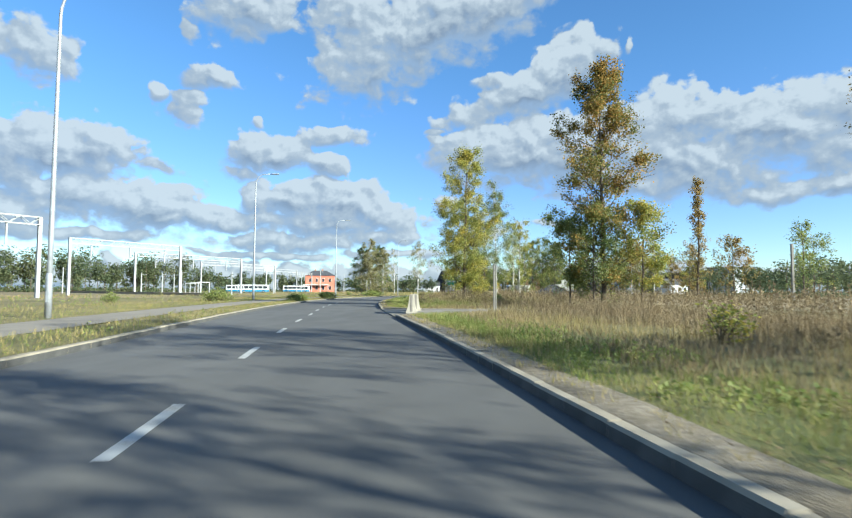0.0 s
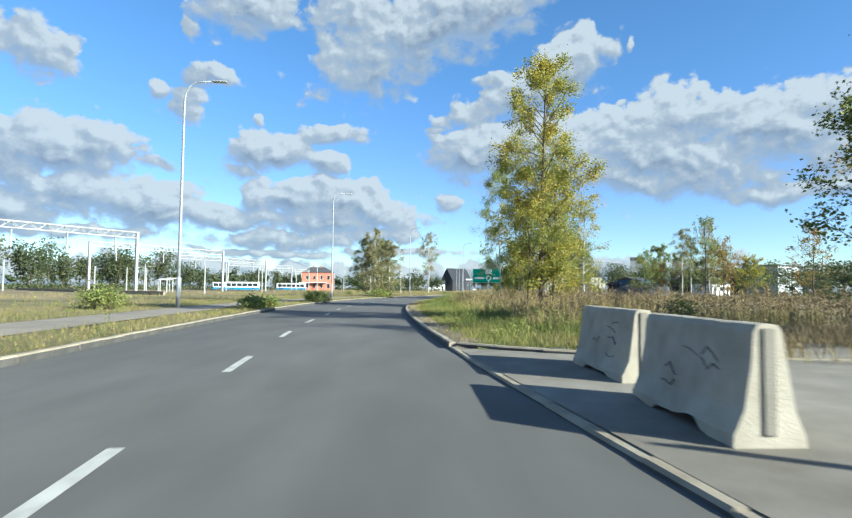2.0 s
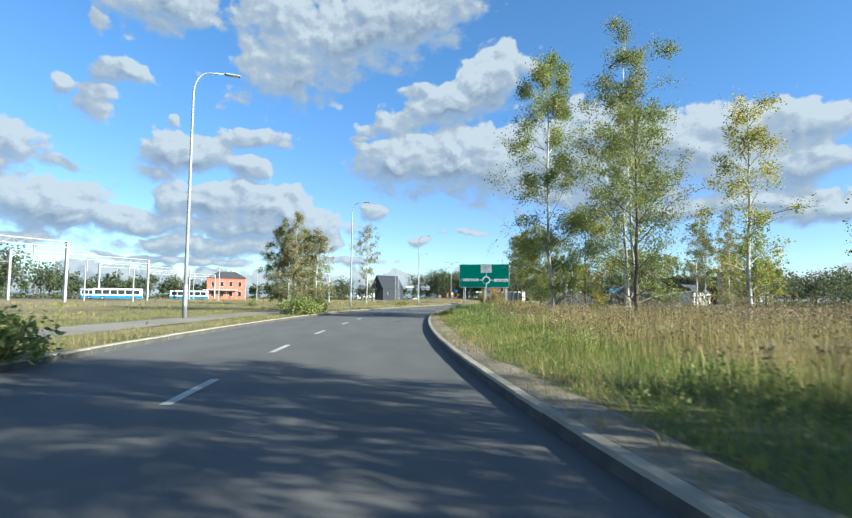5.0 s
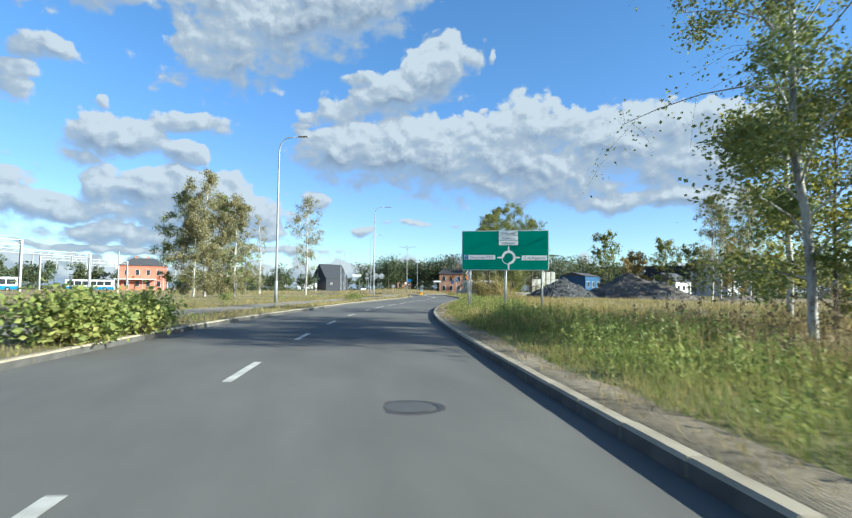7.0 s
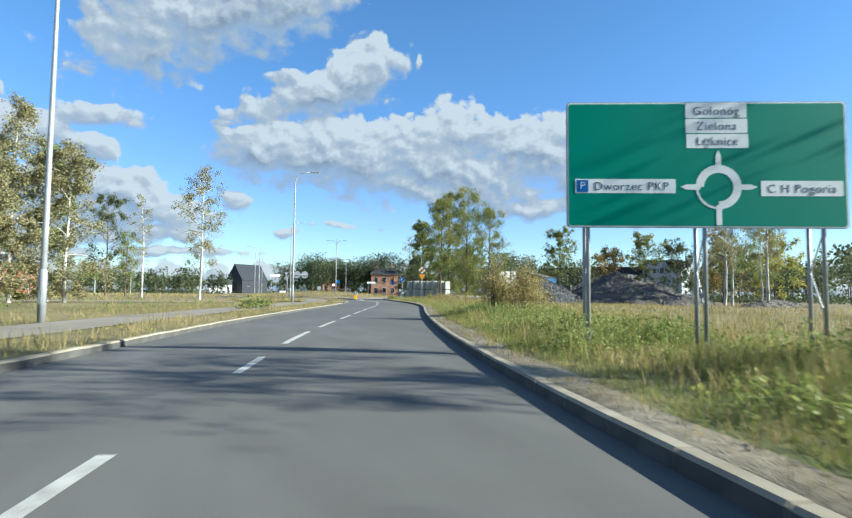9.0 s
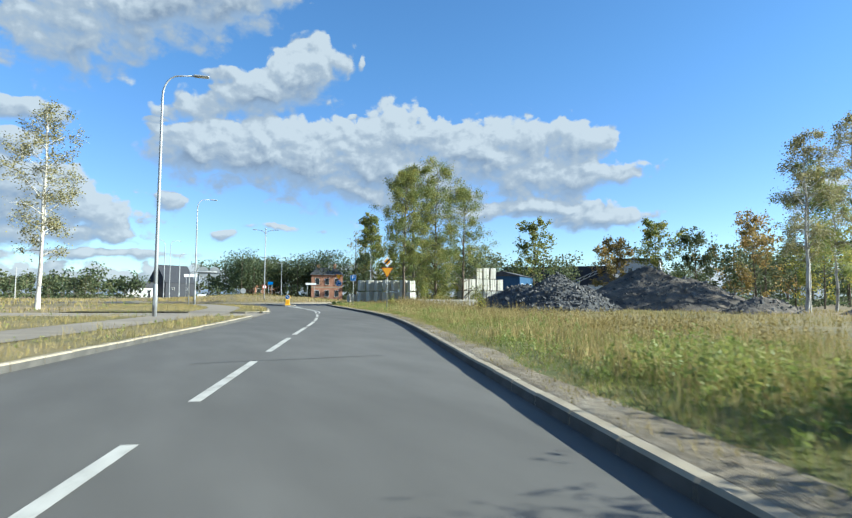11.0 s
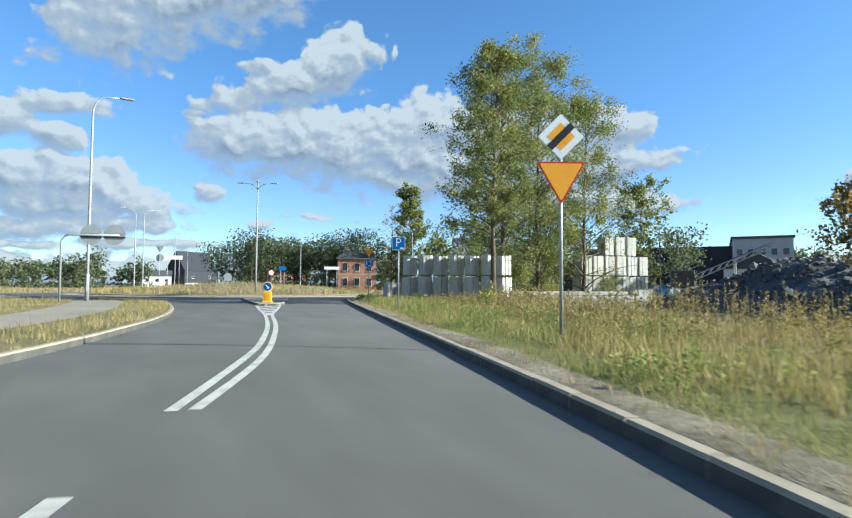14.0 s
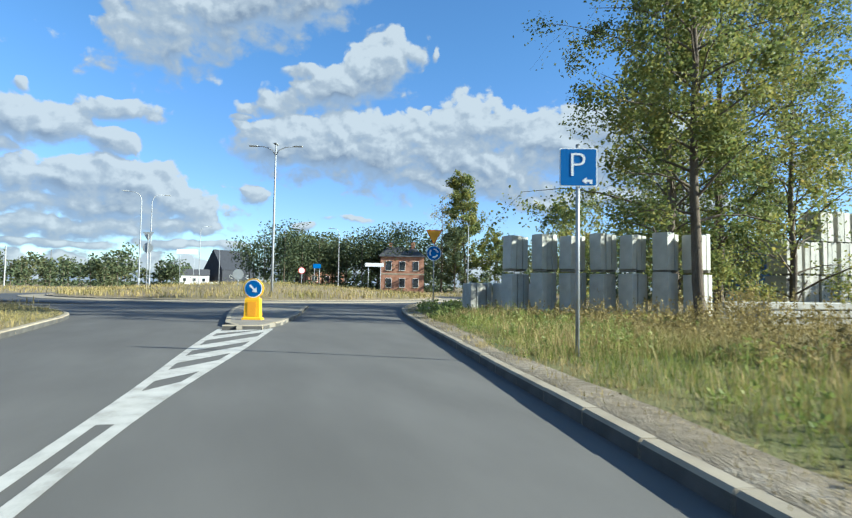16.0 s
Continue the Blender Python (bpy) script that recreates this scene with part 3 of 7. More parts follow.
def strip(name, y0, y1, step, offsets, material, side, height, label, category="ground", kind="structure"):
    """A sheet that follows a kerb line: offsets in metres away from the road, height(y, offset) above nought."""
    ys = np.arange(y0, y1 + step / 2, step)
    line = right_x if side > 0 else left_x
    x = line(ys); slope = (line(ys + 0.05) - line(ys - 0.05)) / 0.1
    nrm = np.stack([np.ones_like(slope), -slope], 1) / np.hypot(1, slope)[:, None] * side
    v = []
    for o in offsets:
        hx, hy = x + nrm[:, 0] * o, ys + nrm[:, 1] * o
        v.append(np.stack([hx, hy, [height(b, o) for b in ys]], 1))
    v = np.stack(v, 1).reshape(-1, 3)
    k, c = len(ys), len(offsets)
    i = np.arange(k - 1)[:, None] * c + np.arange(c - 1)[None, :]
    i = i.ravel()
    q = np.stack([i, i + 1, i + c + 1, i + c], 1)
    if side < 0:
        q = q[:, ::-1]
    return tagged(new(name, mesh_of(name, v, [q], material, True)), label, category, kind=kind)


def beside(y, off, side):
    """The place off metres away from the kerb line at y."""
    line = right_x if side > 0 else left_x
    s = (line(y + 0.05) - line(y - 0.05)) / 0.1
    h = np.hypot(1, s)
    return line(y) + side * off / h, y - side * off * s / h


def polygon(name, pts, z, material, label, category, kind="structure", down=0.0):
    bm = bmesh.new()
    top = [bm.verts.new((x, y, z)) for x, y in pts]
    bm.faces.new(top)
    if down:
        low = [bm.verts.new((x, y, z - down)) for x, y in pts]
        for i in range(len(pts)):
            j = (i + 1) % len(pts)
            bm.faces.new((top[i], top[j], low[j], low[i]))
    return tagged(part(name, bm, material), label, category, kind=kind)


# ---- ground, road, verges ----
def build_ground():
    ticks = np.concatenate([-np.geomspace(2600, 300, 8), np.linspace(-260, 460, 60), np.geomspace(500, 2600, 8)])
    gx, gy = np.meshgrid(ticks, ticks)
    gz = np.full(gx.shape, -0.06)
    c = len(ticks)
    i = (np.arange(c - 1)[:, None] * c + np.arange(c - 1)[None, :]).ravel()
    q = np.stack([i, i + 1, i + c + 1, i + c], 1)
    tagged(new("ground", mesh_of("ground", np.stack([gx, gy, gz], 2).reshape(-1, 3), [q], FIELD)), "dry autumn meadow ground with brown and green patches", "ground", kind="structure")


def build_road():
    ys = np.arange(-45, 215.01, 1.0)
    cols = np.linspace(0, 1, 9)
    v = np.stack([np.stack([left_x(ys) * (1 - c) + right_x(ys) * c, ys, np.full_like(ys, 0.03 * (1 - (2 * c - 1) ** 2) - 0.02)], 1) for c in cols], 1).reshape(-1, 3)
    k, c = len(ys), len(cols)
    i = (np.arange(k - 1)[:, None] * c + np.arange(c - 1)[None, :]).ravel()
    tagged(new("road", mesh_of("road", v, [np.stack([i, i + 1, i + c + 1, i + c], 1)], ASPHALT, True)), "worn grey asphalt road bending between concrete kerbs", "road", kind="structure")
    pts = [(RING.x + 24 * math.cos(a), RING.y + 24 * math.sin(a)) for a in np.linspace(0, 2 * math.pi, 72, endpoint=False)]
    polygon("road_ring", pts, -0.022, RING_ASPHALT, "grey asphalt carriageway round the roundabout island", "road")
    for a, b, w in (((0, 237), (-190, 262), 5.0), ((44, 240), (190, 262), 5.0), ((23, 258), (19, 430), 4.5)):
        d = (Vector(b) - Vector(a)).normalized(); n = Vector((-d.y, d.x)) * w
        polygon("road_arm", [Vector(a) - n, Vector(b) - n, Vector(b) + n, Vector(a) + n], -0.03, RING_ASPHALT, "asphalt side road leaving the roundabout", "road")


def verge_height(y, o):
    return 0.115 + 0.035 * (noise.noise((y * 0.35, o * 0.5, 3)) if o > 0.5 else 0) if o < 26 else -0.075


def right_height(y, o):
    if 25.6 < y < 36.2 and o < 9:
        return -0.04
    return verge_height(y, o)


def build_verges():
    strip("verge_gravel", -44, 207, 0.8, [0.09, 0.16, 0.35, 0.6, 0.95], GRAVEL, 1, lambda y, o: right_height(y, o) + (-0.012 if o < 0.1 else 0.012 if o < 0.9 else -0.03), "strip of sandy gravel and dead leaves along the kerb")
    strip("verge_right", -44, 207, 1.2, [0.5, 1.2, 2.4, 3.6, 5], TURF, 1, right_height, "rough grass verge full of weeds beside the road")
    strip("verge_meadow", -44, 207, 1.2, [5, 7, 9, 13, 18, 25, 29], DRY_TURF, 1, right_height, "dry tan meadow behind the verge")
    strip("verge_left", -44, 163, 1.2, [0.14, 0.8, 1.5, 2.0, 2.4, 5.0, 5.4, 8, 12, 18, 25, 29], DRY_TURF, -1, verge_height, "short yellow-green grass verge beside the road")
    strip("verge_left_end", 171, 211, 1.0, [0.14, 0.8, 1.5, 3.0, 4.5, 5.6, 8, 12, 14], DRY_TURF, -1, lambda y, o: -0.075 if o > 12 else 0.115, "dry grass verge with a path near the roundabout")
    strip("pavement", -44, 205, 1.0, [2.3, 3.5, 4.85], PATHWAY, -1, lambda y, o: 0.136 if not 163 < y < 171 else 0.06, "narrow brown-grey asphalt footpath behind the verge", "footpath")
    strip("side_road", 163.2, 170.8, 0.8, [0.0, 3, 7, 14, 30], PATHWAY, -1, lambda y, o: 0.0 if o < 2 else 0.03, "pale side road opening beside the footpath", "road")
    # driveway with dropped kerb behind the concrete barriers
    strip("driveway", 25.2, 36.0, 0.9, [0.12, 1.2, 2.5, 4, 6, 8.2], APRON, 1, lambda y, o: 0.035 + 0.012 * o, "dusty grey driveway apron across the verge", "driveway")


def kerb_mesh(length, low=False):
    bm = bmesh.new()
    h = 0.03 if low else 0.125
    prof = [(0, -0.15), (0, h - 0.03), (0.025, h), (0.145, h), (0.145, -0.15)]
    a = [bm.verts.new((x, -length / 2, z)) for x, z in prof]
    b = [bm.verts.new((x, length / 2, z)) for x, z in prof]
    for i in range(len(prof)):
        j = (i + 1) % len(prof)
        bm.faces.new((a[i], a[j], b[j], b[i]))
    bm.faces.new(a[::-1]); bm.faces.new(b)
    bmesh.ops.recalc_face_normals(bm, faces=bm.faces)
    # faces towards the road take the darker colour that paints their shade
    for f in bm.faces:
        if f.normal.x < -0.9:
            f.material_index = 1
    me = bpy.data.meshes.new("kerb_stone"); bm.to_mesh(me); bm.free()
    me.materials.append(KERB); me.materials.append(KERB_SHADE_SIDE)
    return me


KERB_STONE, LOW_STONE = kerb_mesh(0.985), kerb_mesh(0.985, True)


def kerb_row(thing, line, side, gap=None):
    """Kerb stones one metre long along a polyline (dense points)."""
    line = np.asarray(line)
    s = np.concatenate([[0], np.cumsum(np.hypot(*np.diff(line, axis=0).T))])
    r = random.Random(5)
    for d in np.arange(0.5, s[-1] - 0.4, 1.0):
        x, y = np.interp(d, s, line[:, 0]), np.interp(d, s, line[:, 1])
        x1, y1 = np.interp(d + 0.4, s, line[:, 0]), np.interp(d + 0.4, s, line[:, 1])
        x0, y0 = np.interp(d - 0.4, s, line[:, 0]), np.interp(d - 0.4, s, line[:, 1])
        ang = math.degrees(math.atan2(y1 - y0, x1 - x0)) - 90
        low = gap is not None and gap[0] < y < gap[1]
        m = pose(x, y, r.uniform(-0.006, 0.006), 0, 0, ang + r.uniform(-0.4, 0.4))
        if side < 0:
            m = m @ pose(0, 0, 0, 0, 0, 180)
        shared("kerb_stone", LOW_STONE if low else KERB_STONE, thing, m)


def build_kerbs():
    ys = np.arange(-12, 217.1, 0.25)
    k = empty("kerb_right", Matrix(), "row of grey concrete kerb stones, dropped at the driveway", "kerb", kind="structure")
    kerb_row(k, np.stack([right_x(ys), ys], 1), 1, (25.4, 36.3))
    ys = np.arange(-12, 163.4, 0.25)
    k = empty("kerb_left", Matrix(), "row of pale concrete kerb stones along the road", "kerb", kind="structure")
    kerb_row(k, np.stack([left_x(ys), ys], 1), -1)
    k = empty("kerb_left_end", Matrix(), "pale concrete kerb curving towards the roundabout", "kerb", kind="structure")
    ys = np.arange(171, 213.5, 0.25)
    nose = [(left_x(171.0) - 2.2 * math.sin(a) ** 0.8 if a else left_x(171.0), 171.0 - 1.0 * math.sin(2 * a) * 0.4) for a in np.linspace(math.pi / 2, 0, 8)]
    kerb_row(k, np.concatenate([np.array(nose), np.stack([left_x(ys), ys], 1)]), -1)
    k = empty("kerb_driveway", Matrix(), "kerb returns at both sides of the driveway", "kerb", kind="structure")
    kerb_row(k, np.array([(-1.25, 25.3), (-0.7, 26.2), (0.2, 27.0), (1.4, 27.6), (3.2, 28.2), (5.2, 28.7)]), 1)
    kerb_row(k, np.array([(-2.75, 36.5), (-1.9, 35.8), (-0.6, 35.0), (1.2, 34.4), (3.4, 34.1), (6.0, 33.9)]), -1)
    k = empty("kerb_ring", Matrix(), "ring of pale concrete kerb stones round the island", "kerb", kind="structure")
    kerb_row(k, np.array([(RING.x + 17.6 * math.cos(a), RING.y + 17.6 * math.sin(a)) for a in np.linspace(0, 2 * math.pi, 120)]), -1)


def road_z(x, y):
    c = (x - left_x(y)) / (right_x(y) - left_x(y))
    return 0.03 * (1 - (2 * c - 1) ** 2) - 0.02


def stripe(name, pts, width, label, z=0.005):
    """A painted line along points; it lies on the road."""
    bm = bmesh.new(); prev = None
    pts = [Vector(p) for p in pts]
    for i, p in enumerate(pts):
        d = (pts[min(i + 1, len(pts) - 1)] - pts[max(i - 1, 0)]).normalized()
        n = Vector((-d.y, d.x)) * width / 2
        cur = [bm.verts.new((*(p + n * s), road_z(p.x, min(p.y, 213)) + z)) for s in (1, -1)]
        if prev:
            bm.faces.new((prev[0], prev[1], cur[1], cur[0]))
        prev = cur
    return tagged(part(name, bm, PAINT), label, "road marking", "road markings", "structure")


def build_markings():
    mid = spline([-8, 4, 9.9, 15.8, 21.6, 26.8, 32.6, 38.6, 44.6, 50.4, 56.6, 62.6, 70, 79, 87.8, 93.7, 99.7, 105.6, 111.5, 117.3, 121.6, 127.3, 133, 138.5, 150, 158.15, 163.4, 169.3],
                 [-0.8, -2.26, -3.2, -4.1, -4.9, -5.5, -6.3, -7.03, -7.66, -8.02, -8.44, -8.66, -8.5, -7.85, -6.88, -6.14, -5.21, -4.11, -2.83, -1.32, -0.16, 1.64, 3.62, 5.55, 9.6, 12.46, 14.08, 15.75])
    starts = [-2.0, 4.0, 9.9, 15.75, 21.3, 26.8, 32.7, 38.6, 44.6, 50.6, 56.6, 62.6, 68.6, 74.6, 80.9, 87.8, 93.75, 99.7, 105.6, 111.5, 117.3]
    for y in starts:
        ys = np.linspace(y, y + 1.97, 4)
        stripe("road_marking", [(mid(b), b) for b in ys], 0.13, "short white painted centre dash, slightly worn")
    for y in (121.7, 127.4, 133.0, 138.5, 143.9, 149.0, 153.6, 158.3, 163.5):
        ys = np.linspace(y, y + 3.75, 6)
        stripe("road_marking", [(mid(b), b) for b in ys], 0.14, "long white painted warning dash on the centre line")
    a = spline([169.0, 173.2, 174.3, 176.0, 178.4, 183.3, 185.5, 187.5, 190.3, 196.0], [15.6, 16.76, 17.03, 17.36, 17.77, 18.43, 18.68, 18.87, 19.08, 19.61])
    b = spline([169.2, 173.1, 174.25, 175.9, 178.35, 183.25, 185.45, 187.35, 190.15, 196.0], [15.86, 17.0, 17.25, 17.56, 17.98, 18.66, 18.93, 19.25, 19.81, 20.88])
    ys = np.linspace(169.3, 196, 40)
    stripe("road_marking", [(a(q), q) for q in ys], 0.125, "white solid line curving to the traffic island")
    stripe("road_marking", [(b(q), q) for q in ys], 0.125, "white solid line curving to the traffic island")
    ys = np.linspace(185.75, 187.0, 5)
    stripe("road_marking", [((a(q) + b(q)) / 2, q) for q in ys], 0.2, "white filled tip of the hatched area", 0.003)
    for q, w in ((186.3, 0.85), (187.8, 0.9), (189.4, 0.85), (191.0, 0.9), (192.9, 0.9), (194.6, 0.8)):
        def right(s):
            # where the slanted edge that starts at s meets the far line
            e = min(s + 2.1 * (b(s) - a(s)), 195.9)
            return b(e), e
        bm = bmesh.new()
        vs = [bm.verts.new((x, y, road_z(x, y) + 0.004)) for x, y in ((a(q), q), right(q), right(q + w), (a(q + w), q + w))]
        bm.faces.new(vs)
        tagged(part("road_marking", bm, PAINT), "white slanted hatch bar before the traffic island", "road marking", "road markings", "structure")
    # seams across the asphalt
    for y, x0, x1 in ((25.2, -8.0, -3.0), (45.4, -6.4, -4.6), (142.3, 5.8, 9.4)):
        bm = bmesh.new()
        xs = np.linspace(x0, x1, 9)
        for u, w in zip(xs, xs[1:]):
            bm.faces.new([bm.verts.new((x, y + dy + 0.03 * math.sin(3 * x), road_z(x, y) + 0.004)) for x, dy in ((u, 0), (w, 0), (w, 0.035), (u, 0.035))])
        tagged(part("road_seam", bm, IRON), "thin dark tar seam across the asphalt", "road seam", kind="structure")


def manhole(x, y):
    z = road_z(x, y)
    t = empty("manhole_cover", pose(x, y, z), "round cast iron manhole cover set in asphalt", "manhole cover")
    bm = bmesh.new()
    bmesh.ops.create_circle(bm, cap_ends=True, radius=0.27, segments=28, matrix=Matrix.Translation((0, 0, 0.006)))
    part("lid", bm, RING_ASPHALT, t)
    bm = ring_plate(0.29, 0.37, 0, 360, 0.008, -0.008)
    bmesh.ops.rotate(bm, verts=bm.verts, matrix=Matrix.Rotation(radians(90), 3, "X"))
    bmesh.ops.translate(bm, verts=bm.verts, vec=(0, 0, 0.002))
    part("rim", bm, IRON, t, "dark cast iron rim")


def build_islands():
    pts = [(RING.x + 17.5 * math.cos(a), RING.y + 17.5 * math.sin(a)) for a in np.linspace(0, 2 * math.pi, 72, endpoint=False)]
    bm = bmesh.new()
    rows = []
    for r, z in ((17.5, 0.1), (14, 0.45), (9, 0.9), (4, 1.2), (0.5, 1.25)):
        rows.append([bm.verts.new((RING.x + r * math.cos(a), RING.y + r * math.sin(a), z + 0.05 * noise.noise((r, a * 4, 0)))) for a in np.linspace(0, 2 * math.pi, 60, endpoint=False)])
    for u, v in zip(rows, rows[1:]):
        for i in range(60):
            bm.faces.new((u[i], u[(i + 1) % 60], v[(i + 1) % 60], v[i]))
    bm.faces.new(rows[-1])
    tagged(part("roundabout_island", bm, FIELD, smooth=True), "round island of dry yellow grass, slightly domed", "traffic island", kind="structure")
    bm = bmesh.new()
    rows = [[bm.verts.new((RING.x + r * math.cos(a), RING.y + r * math.sin(a), z)) for a in np.linspace(0, 2 * math.pi, 90, endpoint=False)] for r, z in ((17.6, 0.05), (19.4, 0.02), (19.45, -0.03))]
    for u, v in zip(rows, rows[1:]):
        for i in range(90):
            bm.faces.new((u[i], v[i], v[(i + 1) % 90], u[(i + 1) % 90]))
    tagged(part("island_apron", bm, KERB), "pale paved apron round the roundabout island", "pavement", kind="structure")
    left = [(20.0, 195.7), (19.72, 197.2), (19.75, 201), (19.95, 206), (20.4, 211)]
    right = [(23.9, 211), (23.0, 206), (22.1, 201), (21.3, 197.4), (20.7, 195.9)]
    t = tagged(polygon("splitter_island", left + right, 0.115, APRON, "low paved traffic island at the roundabout entry", "traffic island", down=0.16), kind="structure")
    k = empty("kerb_splitter", Matrix(), "pale kerb stones round the low traffic island", "kerb", kind="structure")
    loop = left[::-1] + right[::-1]
    kerb_row(k, np.array(loop), -1)


build_ground(); build_road(); build_verges(); build_kerbs(); build_markings(); build_islands()
manhole(-6.05, 48.6); manhole(-4.13, 91.85)

# ---- street furniture ----


def street_lamp(x, y, toward):
    """A tall tapered pole whose top bends into an arm over the road, with a flat lamp head."""
    a = math.degrees(math.atan2(toward[1], toward[0]))
    t = empty("street_lamp", pose(x, y, 0.1, 0, 0, a), "tall galvanised street lamp with a curved arm and flat head", "street lamp", "street lamps")
    bm = bmesh.new()
    pts = [(0, 0, 0), (0, 0, 3), (0, 0, 7), (0, 0, 11.2)] + [(0.75 * (1 - math.cos(k)), 0, 11.2 + 1.15 * math.sin(k)) for k in np.linspace(0.25, math.pi / 2, 6)] + [(1.5, 0, 12.42)]
    tube(bm, pts, [0.095, 0.09, 0.075, 0.055, 0.05, 0.045, 0.042, 0.04, 0.038, 0.036, 0.035], 10)
    part("pole", bm, STEEL, t, smooth=True)
    part("base_sleeve", tube(bmesh.new(), [(0, 0, 0), (0, 0, 1.6), (0, 0, 1.66)], [0.115, 0.115, 0.09], 12), STEEL, t, smooth=True)
    part("access_door", boxed(-0.05, 0.05, -0.122, -0.108, 0.6, 1.0, 0.004), STEEL, t)
    h = part("lamp_head", boxed(1.45, 2.2, -0.14, 0.14, 12.38, 12.47, 0.03), SIGN_BACK, t, "flat grey lamp head")
    part("lamp_glass", boxed(1.7, 2.12, -0.10, 0.10, 12.372, 12.379), WHITE, h)
    return t


def twin_lamp(x, y, a):
    t = empty("twin_street_lamp", pose(x, y, 0.0, 0, 0, a), "tall grey street lamp with two curved arms", "street lamp", "twin street lamps")
    part("pole", tube(bmesh.new(), [(0, 0, 0), (0, 0, 4), (0, 0, 11.3), (0, 0, 12.1)], [0.1, 0.09, 0.06, 0.05], 10), STEEL, t, smooth=True)
    for s in (1, -1):
        m = part("arm", tube(bmesh.new(), [(0, 0, 11.2), (0.25 * s, 0, 11.6), (0.8 * s, 0, 11.85), (1.5 * s, 0, 11.9)], [0.05, 0.045, 0.04, 0.035], 8), STEEL, t, smooth=True)
        part("lamp_head", boxed(min(1.4 * s, 2.1 * s), max(1.4 * s, 2.1 * s), -0.14, 0.14, 11.87, 11.96, 0.03), SIGN_BACK, m)
    part("top_head", boxed(-0.14, 0.14, -0.3, 0.4, 12.05, 12.14, 0.03), SIGN_BACK, t)


def concrete_barrier(x, y, rz, seed, length=2.05):
    """A cast barrier block with flared foot, chipped edges and a groove in each end."""
    t = empty("concrete_barrier", pose(x, y, 0.045, 0, 0, rz), "weathered pale concrete barrier block with chipped foot and scrawled marks", "barrier", "barriers across the driveway")
    prof = [(0.29, 0.0), (0.285, 0.10), (0.20, 0.28), (0.145, 0.62), (0.115, 0.90), (0.085, 0.955), (0.03, 0.965)]
    prof = prof + [(-a, b) for a, b in prof[::-1]]
    bm = bmesh.new(); rows = []
    cuts = 16
    for i in range(cuts + 1):
        yy = -length / 2 + length * i / cuts
        row = []
        for a, b in prof:
            k = noise.noise((a * 7 + seed, yy * 5, b * 6)) * 0.012
            lift = 0.0
            if b == 0.0:
                lift = 0.10 * max(0, noise.noise((yy * 1.6 + seed * 3, a * 3, 1))) + (0.06 if abs(yy) < 0.45 else 0)
            row.append(bm.verts.new((a + k, yy, max(b + k * 0.6 + lift, 0.0))))
        rows.append(row)
    for u, v in zip(rows, rows[1:]):
        for j in range(len(prof)):
            bm.faces.new((u[j], u[(j + 1) % len(prof)], v[(j + 1) % len(prof)], v[j]))
    bm.faces.new(rows[0]); bm.faces.new(rows[-1][::-1])
    part("block", bm, CONCRETE, t)
    for s in (1, -1):
        part("end_groove", boxed(-0.05, 0.05, s * length / 2 - 0.02, s * length / 2 + 0.02, 0.10, 0.93, 0.006), APRON, t, "brownish key groove in the end face")
    r = random.Random(seed)
    for i in range(5):
        z = 0.35 + 0.09 * i + r.uniform(-0.05, 0.05)
        a = 0.29 - (0.29 - 0.2) * z / 0.28 if z < 0.28 else 0.2 - (z - 0.28) * 0.16
        y0 = r.uniform(-0.6, 0.3)
        part("scrawl", tube(bmesh.new(), [(-a - 0.007, y0 + 0.1 * k, z + r.uniform(-0.07, 0.07)) for k in range(4)], 0.0055, 5), ROOF_GREY, t, "dark illegible painted scrawl")


def old_post(x, y):
    t = empty("roadside_post", pose(x, y, 0.1, 0, 0, 5), "pair of weathered grey wooden posts standing side by side", "post")
    part("post", boxed(-0.075, -0.01, -0.04, 0.04, 0, 2.38, 0.008), GREY_WOOD, t)
    part("post", boxed(0.015, 0.075, -0.035, 0.035, 0, 2.33, 0.008), GREY_WOOD, t)


def sign_post(t, height, r=0.032, z0=0.0, x=0.0, y=0.035):
    p = part("post", tube(bmesh.new(), [(x, y, z0), (x, y, height)], r, 10), STEEL, t, smooth=True)
    part("cap", tube(bmesh.new(), [(x, y, height), (x, y, height + 0.02)], [r * 1.1, r * 0.6], 10), BLACK, p)
    return p


def clamps(t, zs):
    for z in zs:
        part("clamp", boxed(-0.06, 0.06, 0.004, 0.075, z - 0.02, z + 0.02, 0.004), STEEL, t)


